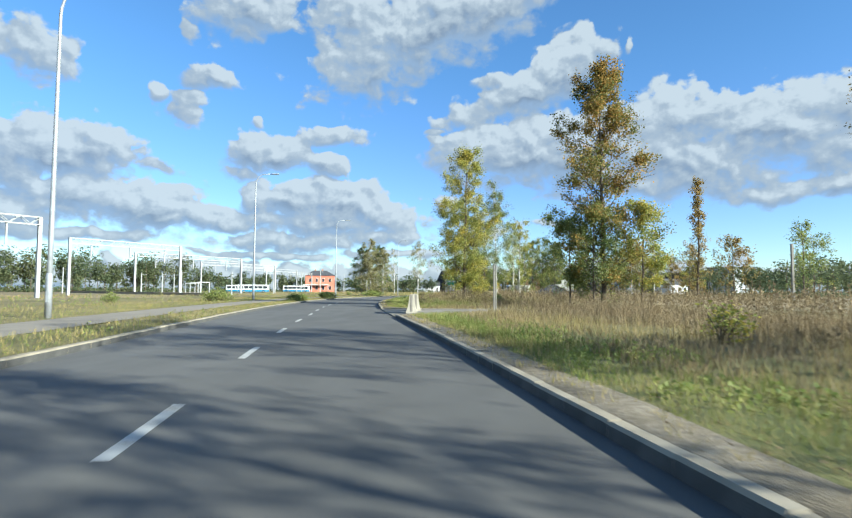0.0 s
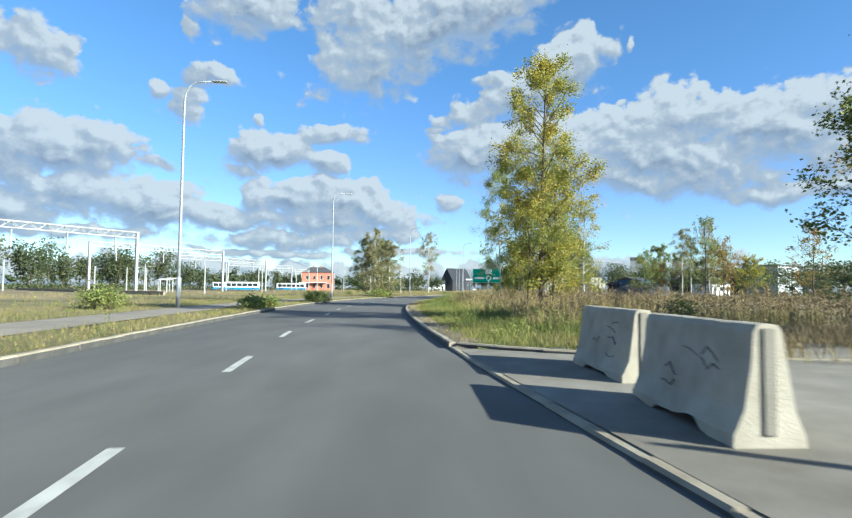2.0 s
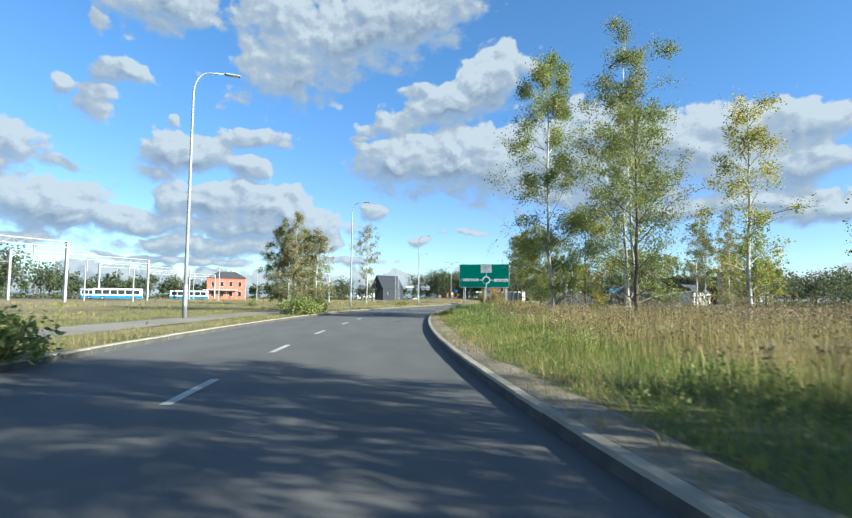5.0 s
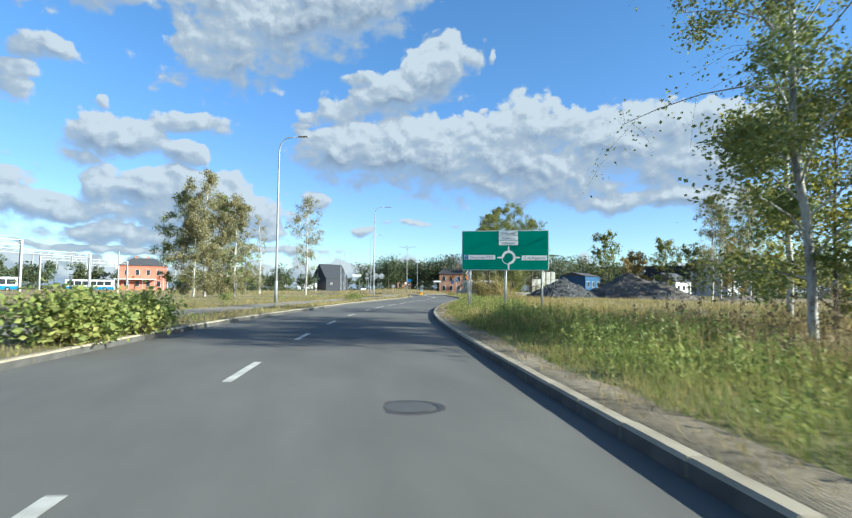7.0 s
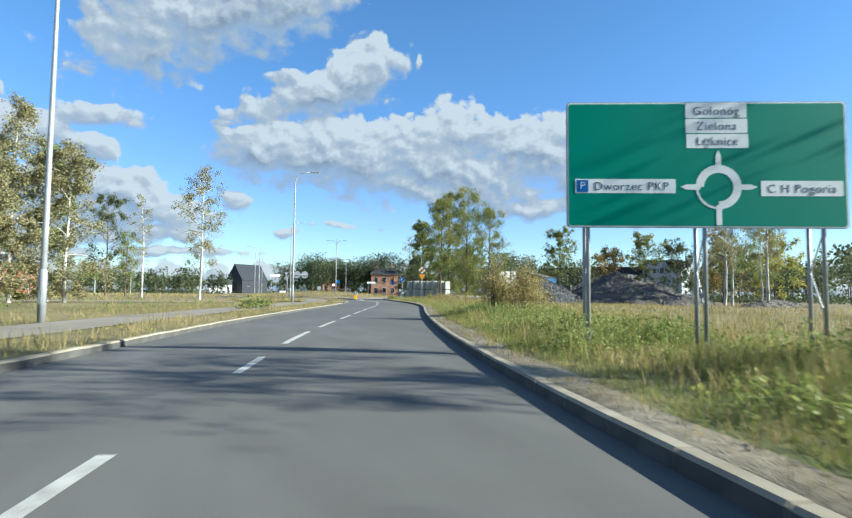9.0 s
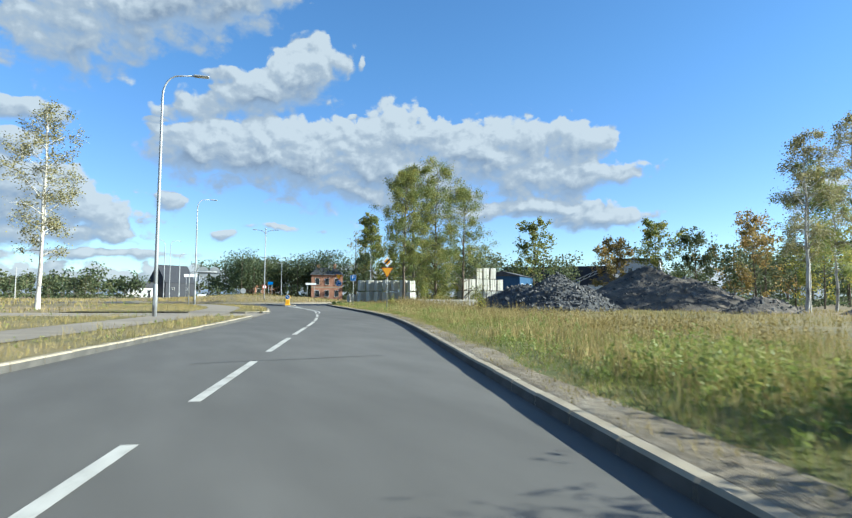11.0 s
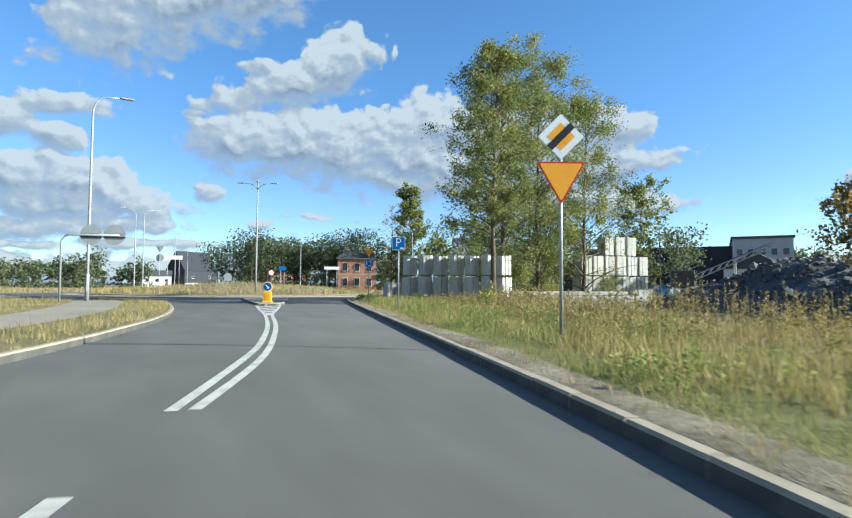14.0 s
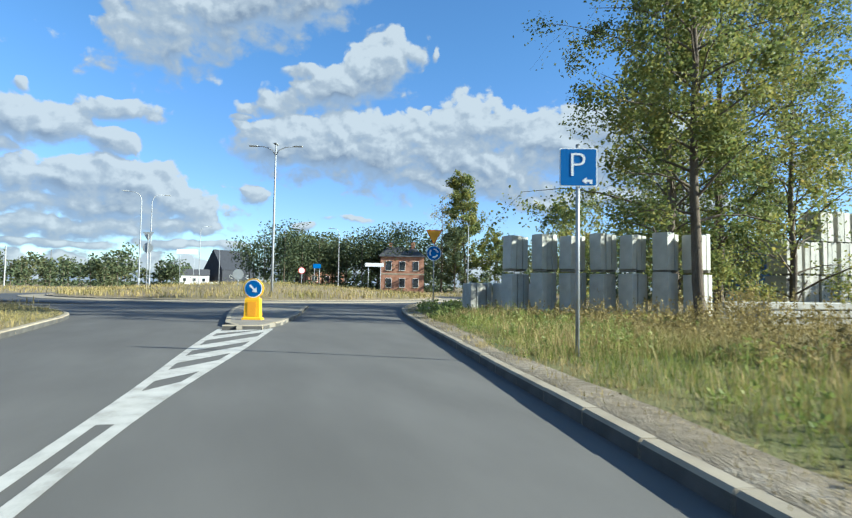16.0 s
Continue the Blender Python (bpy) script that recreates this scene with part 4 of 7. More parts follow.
def direction_sign():
    """The large green board with the roundabout plan, on three pairs of legs."""
    l, r = Vector((4.32, 117.6)), Vector((8.87, 115.6))
    a = math.degrees(math.atan2(r.y - l.y, r.x - l.x)); w = (r - l).length
    c = (l + r) / 2
    t = empty("direction_sign", pose(c.x, c.y, 0.1, 0, 0, a), "large green direction board with a white roundabout plan on steel legs", "road sign")
    z0, h = 2.27, 2.31
    zc = z0 + h / 2
    part("edge", plate(rounded(w, h, 0.07, 0, zc), 0.035, 0.004), SIGN_BACK, t)
    part("border", plate(rounded(w - 0.03, h - 0.03, 0.06, 0, zc), 0.003, 0.001), WHITE, t, "white border line")
    part("panel", plate(rounded(w - 0.075, h - 0.075, 0.05, 0, zc), 0.003, -0.003), GREEN, t, "green sheet")
    k = w / 517.0            # board units
    cx, cz = (1322 - 1299) * k, z0 + h - 163 * k
    part("roundabout_ring", ring_plate(27 * k, 42 * k, -90, 180, 0.003, -0.007, cx, cz), WHITE, t, "thick white ring")
    part("roundabout_ring", ring_plate(38 * k, 42 * k, 180, 270, 0.003, -0.007, cx, cz), WHITE, t, "thin white arc")
    part("roundabout_arm", plate([(cx - 5 * k, z0 + 0.05), (cx + 5 * k, z0 + 0.05), (cx + 5 * k, cz - 34 * k), (cx - 5 * k, cz - 34 * k)], 0.003, -0.0075), WHITE, t)
    for ang in (0, 90, 180):
        s, q = math.sin(radians(ang)), math.cos(radians(ang))
        out = [(34, -5), (60, -5), (70, 0), (60, 5), (34, 5)]
        part("roundabout_arm", plate([(cx + (u * q - v * s) * k, cz + (u * s + v * q) * k) for u, v in out], 0.003, -0.0075), WHITE, t)

    def field(x0, x1, y0, y1, text, size, shift=0.0):
        mx, mz = ((x0 + x1) / 2 - 1299) * k, z0 + h - ((y0 + y1) / 2 - 187) * k
        f = part("name_panel", plate(rounded((x1 - x0) * k, (y1 - y0) * k, 0.02, mx, mz), 0.003, -0.0065), WHITE, t, "white name panel")
        lettering(text, size * 0.88, LETTER, f, pose(mx + shift, -0.009, mz - 0.01))
    field(1263, 1376, 191, 218, "Gołonóg", 0.245)
    field(1263, 1377, 220, 247, "Zielona", 0.245)
    field(1264, 1378, 249, 276, "Łęknice", 0.245)
    field(1056, 1243, 335, 362, "Dworzec PKP", 0.245, 0.11)
    field(1399, 1548, 338, 367, "C H Pogoria", 0.245)
    px, pz = (1070 - 1299) * k, z0 + h - (348.5 - 187) * k
    f = part("parking_mark", plate(rounded(22 * k, 23 * k, 0.015, px, pz), 0.003, -0.0105), BLUE, t, "small blue square with a white letter")
    lettering("P", 0.2, WHITE, f, pose(px, -0.0125, pz))
    for x in (-w * 0.42, 0.0, w * 0.42):
        for y in (0.09, 0.62):
            sign_post(t, z0 + h - 0.25 if y < 0.2 else z0 + 0.7, 0.038, x=x + (0.06 if y > 0.2 else 0), y=y)
        part("brace", tube(bmesh.new(), [(x, 0.1, 2.2), (x + 0.06, 0.6, 1.5)], 0.014, 6), STEEL, t)
        part("brace", tube(bmesh.new(), [(x, 0.1, 0.7), (x + 0.06, 0.6, 1.5)], 0.014, 6), STEEL, t)
    for z in (z0 + 0.3, z0 + h - 0.3):
        part("back_rail", boxed(-w * 0.47, w * 0.47, 0.04, 0.06, z - 0.03, z + 0.03), STEEL, t)


def tri_down(w, zt, r=0.05):
    """A triangle standing on its point, with rounded corners; zt is its upper edge."""
    h = w * 0.866
    base = [(0, zt - h), (w / 2, zt), (-w / 2, zt)]
    out = []
    for i in range(3):
        p, q, s = Vector(base[i]), Vector(base[i - 1]), Vector(base[(i + 1) % 3])
        u, v = (q - p).normalized(), (s - p).normalized()
        for k in range(5):
            f = k / 4
            out.append(tuple(p + u * r * (1 - f) ** 2 + v * r * f ** 2))
    return out


def give_way(t, zt, w=0.9):
    part("plate_back", plate(tri_down(w, zt), 0.003, 0.002), SIGN_BACK, t)
    part("rim", plate(tri_down(w, zt), 0.002, -0.001), RED, t, "red rim")
    part("face", plate(tri_down(w * 0.88, zt - 0.03), 0.002, -0.004), YELLOW, t, "orange-yellow face")


def yield_sign():
    t = empty("give_way_sign", pose(22.0, 171.95, 0.02, 0, 0, -22), "orange give way triangle under a striped diamond on a post", "road sign")
    sign_post(t, 4.05)
    give_way(t, 3.40)
    zc, s = 3.86, 0.3
    d = s * math.sqrt(2)

    def diamond(f):
        return [(0, zc - d * f), (d * f, zc), (0, zc + d * f), (-d * f, zc)]
    part("diamond_back", plate(diamond(1.0), 0.003, 0.0), SIGN_BACK, t)
    part("diamond", plate(diamond(0.985), 0.002, -0.003), WHITE, t, "white diamond")
    part("diamond_middle", plate(diamond(0.60), 0.002, -0.006), YELLOW, t, "yellow middle")
    b = 0.075
    part("slash", plate([(-d * 0.5 - b * 0.6, zc - d * 0.5 + b * 0.6), (-d * 0.5 + b * 0.6, zc - d * 0.5 - b * 0.6), (d * 0.5 + b * 0.6, zc + d * 0.5 - b * 0.6), (d * 0.5 - b * 0.6, zc + d * 0.5 + b * 0.6)], 0.002, -0.009), BLACK, t, "black slash")
    clamps(t, (3.2, 2.75, 3.85))


def parking_sign():
    t = empty("parking_sign", pose(24.97, 188.1, 0.06, 0, 0, -21), "blue parking sign with a white letter on a steel post", "road sign")
    sign_post(t, 3.42)
    part("plate_back", plate(rounded(0.6, 0.62, 0.03, 0, 3.06), 0.003, 0.002), SIGN_BACK, t)
    part("border", plate(rounded(0.6, 0.62, 0.03, 0, 3.06), 0.002, -0.001), WHITE, t)
    f = part("face", plate(rounded(0.565, 0.585, 0.025, 0, 3.06), 0.002, -0.004), BLUE, t, "blue face")
    lettering("P", 0.56, WHITE, f, pose(-0.02, -0.008, 3.08))
    part("arrow", plate([(0.06, 2.84), (0.13, 2.90), (0.13, 2.86), (0.19, 2.86), (0.22, 2.86), (0.22, 2.79), (0.18, 2.79), (0.18, 2.82), (0.13, 2.82), (0.13, 2.79)], 0.002, -0.007), WHITE, f, "white arrow")
    clamps(t, (2.9, 3.2))


def beacon():
    t = empty("island_beacon", pose(20.5, 198.3, 0.115, 0, 0, -20), "yellow traffic island bollard with a round blue arrow sign", "bollard")
    bm = bmesh.new()
    prof = [(0.29, 0.0), (0.29, 0.05), (0.24, 0.08), (0.22, 0.60), (0.20, 0.66)]
    rows = [[bm.verts.new((sx * w, sy * w * 0.5, z)) for sx, sy in ((-1, -1), (1, -1), (1, 1), (-1, 1))] for w, z in prof]
    for u, v in zip(rows, rows[1:]):
        for i in range(4):
            bm.faces.new((u[i], u[(i + 1) % 4], v[(i + 1) % 4], v[i]))
    bm.faces.new(rows[0]); bm.faces.new(rows[-1])
    part("housing", bm, BEACON, t)
    part("front_panel", plate(rounded(0.26, 0.42, 0.02, 0, 0.33), 0.01, -0.128), YELLOW, t, "orange reflective panel")
    part("sign_back", plate(disc(0.31, 0, 0.93), 0.04, -0.02), BEACON, t, "yellow disc housing", smooth=False)
    part("sign_rim", plate(disc(0.275, 0, 0.93), 0.004, -0.026), WHITE, t, "white rim")
    part("sign_face", plate(disc(0.245, 0, 0.93), 0.004, -0.031), BLUE, t, "blue face")
    s = 0.7071
    arrow = [(-0.03, 0.15), (0.03, 0.15), (0.03, -0.03), (0.10, -0.03), (0, -0.16), (-0.10, -0.03), (-0.03, -0.03)]
    part("arrow", plate([(s * x - s * z, 0.93 + s * x + s * z) for x, z in [(a, b) for a, b in arrow]], 0.003, -0.035), WHITE, t, "white arrow pointing down to the lane")


def ring_sign(x, y, rz):
    t = empty("roundabout_sign", pose(x, y, 0.0, 0, 0, rz), "round blue roundabout sign under an orange give way triangle", "road sign")
    sign_post(t, 4.2)
    give_way(t, 4.25)
    part("plate_back", plate(disc(0.4, 0, 3.0), 0.003, 0.002), SIGN_BACK, t)
    part("rim", plate(disc(0.4, 0, 3.0), 0.002, -0.001), WHITE, t)
    part("face", plate(disc(0.375, 0, 3.0), 0.002, -0.004), BLUE, t, "blue face")
    for a in (10, 130, 250):
        part("arrow", ring_plate(0.17, 0.25, a, a + 85, 0.002, -0.007, 0, 3.0, 10), WHITE, t, "white curved arrow")


def round_sign(x, y, rz, z, r, face, name, label, rim=None):
    t = empty(name, pose(x, y, 0, 0, 0, rz), label, "road sign")
    sign_post(t, z + r * 0.6)
    part("plate", plate(disc(r, 0, z), 0.004, 0), face, t)
    if rim is not None:
        part("face", plate(disc(r * 0.8, 0, z), 0.002, -0.003), rim, t)
    return t


def sign_carrier():
    """A bent pole that carries two round signs over the lane, seen from behind."""
    t = empty("sign_gantry", pose(9.8, 199.2, 0.05, 0, 0, -14), "bent steel pole holding two round sign backs over the lane", "road sign")
    pts = [(0, 0, 0), (0, 0, 3.3)] + [(0.45 * (1 - math.cos(a)), 0, 3.3 + 0.45 * math.sin(a)) for a in np.linspace(0.3, math.pi / 2, 5)] + [(2.9, 0, 3.75)]
    part("pole", tube(bmesh.new(), pts, 0.055, 10), STEEL, t, smooth=True)
    for x in (1.45, 2.62):
        d = part("sign_disc", plate(disc(0.56, x, 3.78), 0.006, 0.065), SIGN_BACK, t, "grey back of a round sign")
        part("rib", boxed(x - 0.45, x + 0.45, 0.05, 0.064, 3.83, 3.87), STEEL, d)
    part("arm", tube(bmesh.new(), [(0.9, 0.03, 3.64), (3.2, 0.03, 3.64)], 0.03, 8), DARK_WALL, t, "dark lower arm")


def board_sign(x, y, rz, w, z, h, face=WHITE, label="white direction board on two steel posts"):
    t = empty("direction_board", pose(x, y, 0, 0, 0, rz), label, "road sign")
    part("board", plate(rounded(w, h, 0.04, 0, z), 0.02, 0), face, t)
    part("border", plate(rounded(w * 0.94, h * 0.7, 0.03, 0, z), 0.002, -0.003), GREEN if face is WHITE and h > 1 else face, t)
    for s in (-0.33, 0.33):
        sign_post(t, z + h / 2 - 0.05, 0.035, x=s * w, y=0.055)


for lx, ly, tw in ((-13.6, 20.4, (2.3, 0.4)), (-16.67, 54.67, (2.3, 0.3)), (-14.49, 90.84, (2.2, 0.7)), (-6.42, 129.24, (2.3, -0.8)), (5.66, 162.86, (2.25, -0.5)), (10.67, 202.24, (2.2, 0.3))):
    street_lamp(lx, ly, tw)
twin_lamp(22.99, 225.3, -20)
street_lamp(10.4, 259.7, (2.2, 0.6)); street_lamp(9.3, 258.9, (-2.2, -0.6)); street_lamp(14.5, 300, (2.2, 0.4)); street_lamp(17.5, 350, (2.2, 0.4)); street_lamp(58, 268, (-2.2, 0.6))
street_lamp(40.5, 292, (-2.2, 0.2))
concrete_barrier(-0.74, 29.85, 1.0, 1); concrete_barrier(-0.60, 32.85, 3.0, 4)
old_post(3.2, 26.24)
direction_sign(); yield_sign(); parking_sign(); beacon(); ring_sign(30.2, 209.0, -18)
round_sign(29.0, 256.4, -8, 3.1, 0.45, RED, "no_entry_sign", "round red and white no entry sign on a post", rim=WHITE)
round_sign(20.6, 231.0, -12, 2.0, 0.45, SIGN_BACK, "round_sign_back", "grey back of a round road sign on its post")
sign_carrier()
board_sign(35.5, 243.0, -14, 2.1, 3.6, 0.42)
board_sign(33.0, 270.0, -8, 1.2, 4.2, 0.7, BLUE, "small blue board on two posts")
t = empty("give_way_sign", pose(13.6, 231.0, 0, 0, 0, 165), "grey back of a give way sign at the far entry", "road sign")
sign_post(t, 5.1); part("plate", plate(tri_down(0.9, 5.3), 0.004, 0), SIGN_BACK, t)
part("disc", plate(disc(0.42, 0, 4.0), 0.004, 0), SIGN_BACK, t)
board_sign(14.6, 262.0, -5, 2.6, 5.4, 0.6, WHITE, "long white direction board over the far exit")
t = empty("field_post", pose(32.8, 50.5, 0.0), "lone grey concrete post in the meadow", "post")
part("post", boxed(-0.1, 0.1, -0.1, 0.1, 0, 5.6, 0.02), GREY_WOOD, t)
for px, py, ph in ((52, 66, 7.5), (70, 108, 9.0)):
    t = empty("utility_pole", pose(px, py, 0.0), "thin wooden utility pole beyond the weeds", "pole", "utility poles")
    part("pole", tube(bmesh.new(), [(0, 0, 0), (0, 0, ph)], [0.11, 0.08], 8), GREY_WOOD, t)
    part("crossarm", boxed(-0.5, 0.5, -0.04, 0.04, ph - 0.5, ph - 0.42), GREY_WOOD, t)

# ---- building yard: slab stacks, beams, heaps ----


def slab_stack(x, y, z, rz, count, w, h, d, material, seed, label, group):
    """Slabs packed on edge on two battens."""
    t = empty("slab_stack", pose(x, y, z, 0, 0, rz), label, "slab stack", group)
    r = random.Random(seed)
    for s in (-0.3, 0.3):
        part("batten", boxed(s * w - 0.05, s * w + 0.05, -d / 2, d / 2, 0, 0.08), GREY_WOOD, t)
    for i in range(count):
        x0 = -w / 2 + w * i / count
        bm = boxed(x0 + 0.012, x0 + w / count - 0.012, -d / 2 + r.uniform(0, 0.04), d / 2 - r.uniform(0, 0.04), 0.084, 0.084 + h + r.uniform(-0.03, 0.03), 0.015)
        p = part("slab", bm, material, t)
        p.rotation_euler = (0, radians(r.uniform(-1.8, 1.8)), radians(r.uniform(-3.5, 3.5)))
    return t


row_a, row_b = Vector((30.4, 200.2)), Vector((35.7, 196.4))
for i in range(7):
    c = row_a.lerp(row_b, i / 6)
    slab_stack(c.x, c.y, 0.2, 14 + (i * 5) % 9, 3, 0.90, 1.46 + 0.03 * (i % 3), 0.64, SLAB, i, "strapped pack of grey concrete slabs on a pallet", "slab stacks in the yard")
    slab_stack(c.x + 0.05 * (i % 2), c.y + 0.04, 1.84, 10 + (i * 4) % 11, 3, 0.86, 1.28 + 0.06 * (i % 2), 0.62, PALE_SLAB, 20 + i, "upper pack of pale concrete slabs set on edge", "slab stacks in the yard")
for i in range(3):
    slab_stack(30.3 + 1.25 * i, 203.6 - 0.5 * i, 0.1, 8, 4, 1.1, 1.2, 0.8, SLAB, 30 + i, "strapped pack of grey slabs in the second row", "slab stacks in the yard")
for i in range(6):
    slab_stack(46.2 + 1.13 * i, 201.4 - 0.08 * i, 0.0, -2, 3, 1.05, 1.95, 1.2, SLAB, 40 + i, "shaded lower stack of concrete slabs", "slab stacks in the yard")
    slab_stack(46.3 + 1.13 * i, 201.4 - 0.08 * i, 2.04, -2, 3, 1.0, 1.6, 1.2, PALE_SLAB, 50 + i, "stack of pale new concrete slabs on edge", "slab stacks in the yard")
    if i in (2, 3, 4):
        slab_stack(46.4 + 1.13 * i, 201.5 - 0.08 * i, 3.73, -2, 2, 0.9, 1.55, 1.1, PALE_SLAB, 60 + i, "top stack of pale new concrete slabs", "slab stacks in the yard")


def beam_pile():
    t = empty("beam_pile", pose(40.6, 194.6, 0.08, 0, 0, -12), "pile of long pale concrete beams lying flat", "beam pile")
    r = random.Random(9)
    for z in range(3):
        for k in range(5 - z):
            bm = boxed(-4.2 + r.uniform(-0.5, 0.5), 3.6 + r.uniform(-0.9, 0.6), -1.1 + 0.45 * k, -0.72 + 0.45 * k, 0.27 * z, 0.27 * z + 0.22, 0.02)
            p = part("beam", bm, SLAB, t)
            p.rotation_euler = (0, 0, radians(r.uniform(-2.2, 2.2)))
            p.location.x = r.uniform(-0.7, 0.7)
    slab_stack(45.3, 194.2, 0.08, -12, 4, 1.5, 0.8, 1.3, SLAB, 77, "low stack of grey slabs beside the beams", "slab stacks in the yard")


beam_pile()


def heap(name, x, y, rx, ry, h, rz, material, seed, label, rubble=0, base=-0.1):
    """A heap of soil or broken stone: a lumpy mound, with blocks lying on it."""
    r = np.random.default_rng(seed)
    k = 60
    u = np.linspace(-1.1, 1.1, k)
    gx, gy = np.meshgrid(u, u)
    rad = np.hypot(gx, gy)
    lump = np.array([[noise.fractal((a * rx * 0.22 + seed, b * ry * 0.22, seed), 0.9, 2.1, 5) for a in u] for b in u])
    fine = np.array([[noise.noise((a * rx * 1.1, b * ry * 1.1, seed + 5)) for a in u] for b in u])

    def prof(q):
        return np.clip(1 - q ** 1.25, 0, 1)
    gz = base + h * prof(rad) * (1 + 0.28 * lump) + 0.16 * fine * (prof(rad) > 0.01) - 0.12 * (rad > 1)
    c, s = math.cos(radians(rz)), math.sin(radians(rz))
    px, py = gx * rx, gy * ry
    v = np.stack([x + c * px - s * py, y + s * px + c * py, gz], 2).reshape(-1, 3)
    i = (np.arange(k - 1)[:, None] * k + np.arange(k - 1)[None, :]).ravel()
    t = empty(name, Matrix(), label, "heap")
    ob = new("mound", mesh_of("mound", v, [np.stack([i, i + 1, i + k + 1, i + k], 1)], material)); ob.parent = t
    if rubble:
        a, q = r.uniform(0, 2 * math.pi, rubble), np.sqrt(r.uniform(0, 0.95, rubble))
        bx, by = q * np.cos(a), q * np.sin(a)
        iu = np.clip(((bx + 1.1) / 2.2 * (k - 1)).round().astype(int), 0, k - 1); iv = np.clip(((by + 1.1) / 2.2 * (k - 1)).round().astype(int), 0, k - 1)
        bz = gz[iv, iu]
        size = r.gamma(2.0, 0.045, rubble).clip(0.05, 0.42)
        cube = np.array([(-1, -1, -1), (1, -1, -1), (1, 1, -1), (-1, 1, -1), (-1, -1, 1), (1, -1, 1), (1, 1, 1), (-1, 1, 1)], float) * 0.5
        vs = cube[None] * (size[:, None] * r.uniform(0.5, 1.1, (rubble, 3)))[:, None, :] * r.uniform(0.75, 1.15, (rubble, 8, 1))
        e = r.uniform(0, math.pi, (rubble, 3))
        cz, sz, cx, sx = np.cos(e[:, 0]), np.sin(e[:, 0]), np.cos(e[:, 1]), np.sin(e[:, 1])
        x1 = vs[..., 0] * cz[:, None] - vs[..., 1] * sz[:, None]; y1 = vs[..., 0] * sz[:, None] + vs[..., 1] * cz[:, None]
        y2 = y1 * cx[:, None] - vs[..., 2] * sx[:, None]; z2 = y1 * sx[:, None] + vs[..., 2] * cx[:, None]
        wx, wy = bx * rx, by * ry
        vs = np.stack([x1 + (x + c * wx - s * wy)[:, None], y2 + (y + s * wx + c * wy)[:, None], z2 + (bz + size * 0.15)[:, None]], 2).reshape(-1, 3)
        f = np.array([(0, 3, 2, 1), (4, 5, 6, 7), (0, 1, 5, 4), (1, 2, 6, 5), (2, 3, 7, 6), (3, 0, 4, 7)])
        q = (f[None] + 8 * np.arange(rubble)[:, None, None]).reshape(-1, 4)
        ob = new("broken_stone", mesh_of("broken_stone", vs, [q], RUBBLE)); ob.parent = t
        tagged(ob, "loose lumps of dark broken stone", kind="stuff")


heap("rubble_heap", 38.5, 171.5, 8.5, 5.6, 3.1, 50, RUBBLE, 3, "dark heap of broken stone and rubble", 7000)
heap("rubble_heap", 40.8, 180.8, 8.0, 4.6, 2.5, 80, RUBBLE, 5, "dark ridge of rubble beside the slabs", 4000)
heap("soil_heap", 52.5, 173.0, 10.5, 8.0, 4.2, -30, SOIL, 8, "tall dark heap of earth and stones", 1500)
heap("soil_heap", 53.0, 162.0, 6.0, 3.0, 1.5, 15, SOIL, 11, "low grey-brown heap of earth and stones", 500)
heap("soil_heap", 60.0, 156.0, 6.5, 2.6, 0.9, 5, SOIL, 13, "low spread heap of reddish earth", 300)

# ---- buildings and railway yard ----


def conveyor(x, y, rz):
    """A sloping belt on a lattice boom, as on a stone screen."""
    t = empty("conveyor", pose(x, y, -0.06, 0, 0, rz), "pale sloping conveyor boom of a stone screen", "conveyor")
    for s in (-0.5, 0.5):
        bm = bmesh.new()
        tube(bm, [(0, s, 2.6), (8.2, s, 6.3)], 0.07, 6); tube(bm, [(0, s, 2.0), (8.2, s, 5.8)], 0.06, 6)
        for i in range(9):
            tube(bm, [(i * 0.9, s, 2.0 + i * 0.417), (i * 0.9 + 0.5, s, 2.83 + i * 0.406)], 0.035, 4)
        part("boom_side", bm, SIGN_BACK, t)
    bm = bmesh.new()
    vs = [bm.verts.new(p) for p in ((0, -0.45, 2.72), (0, 0.45, 2.72), (8.2, 0.45, 6.42), (8.2, -0.45, 6.42), (0, -0.45, 2.64), (0, 0.45, 2.64), (8.2, 0.45, 6.34), (8.2, -0.45, 6.34))]
    for f in ((0, 1, 2, 3), (7, 6, 5, 4), (0, 3, 7, 4), (1, 5, 6, 2), (0, 4, 5, 1), (3, 2, 6, 7)):
        bm.faces.new([vs[i] for i in f])
    part("belt", bm, TYRE, t)
    part("drum", tube(bmesh.new(), [(8.25, -0.5, 6.3), (8.25, 0.5, 6.3)], 0.28, 14), WHITE_STEEL, t)
    part("hopper", boxed(-2.4, 0.2, -1.1, 1.1, 1.2, 3.3, 0.1), IRON, t, "dark steel feed hopper")
    for px in (-2.0, -0.2, 4.6):
        for s in (-0.8, 0.8):
            part("leg", tube(bmesh.new(), [(px, s, 0), (px, s * 0.7, 1.4 if px < 1 else 4.2)], 0.08, 6), STEEL, t)




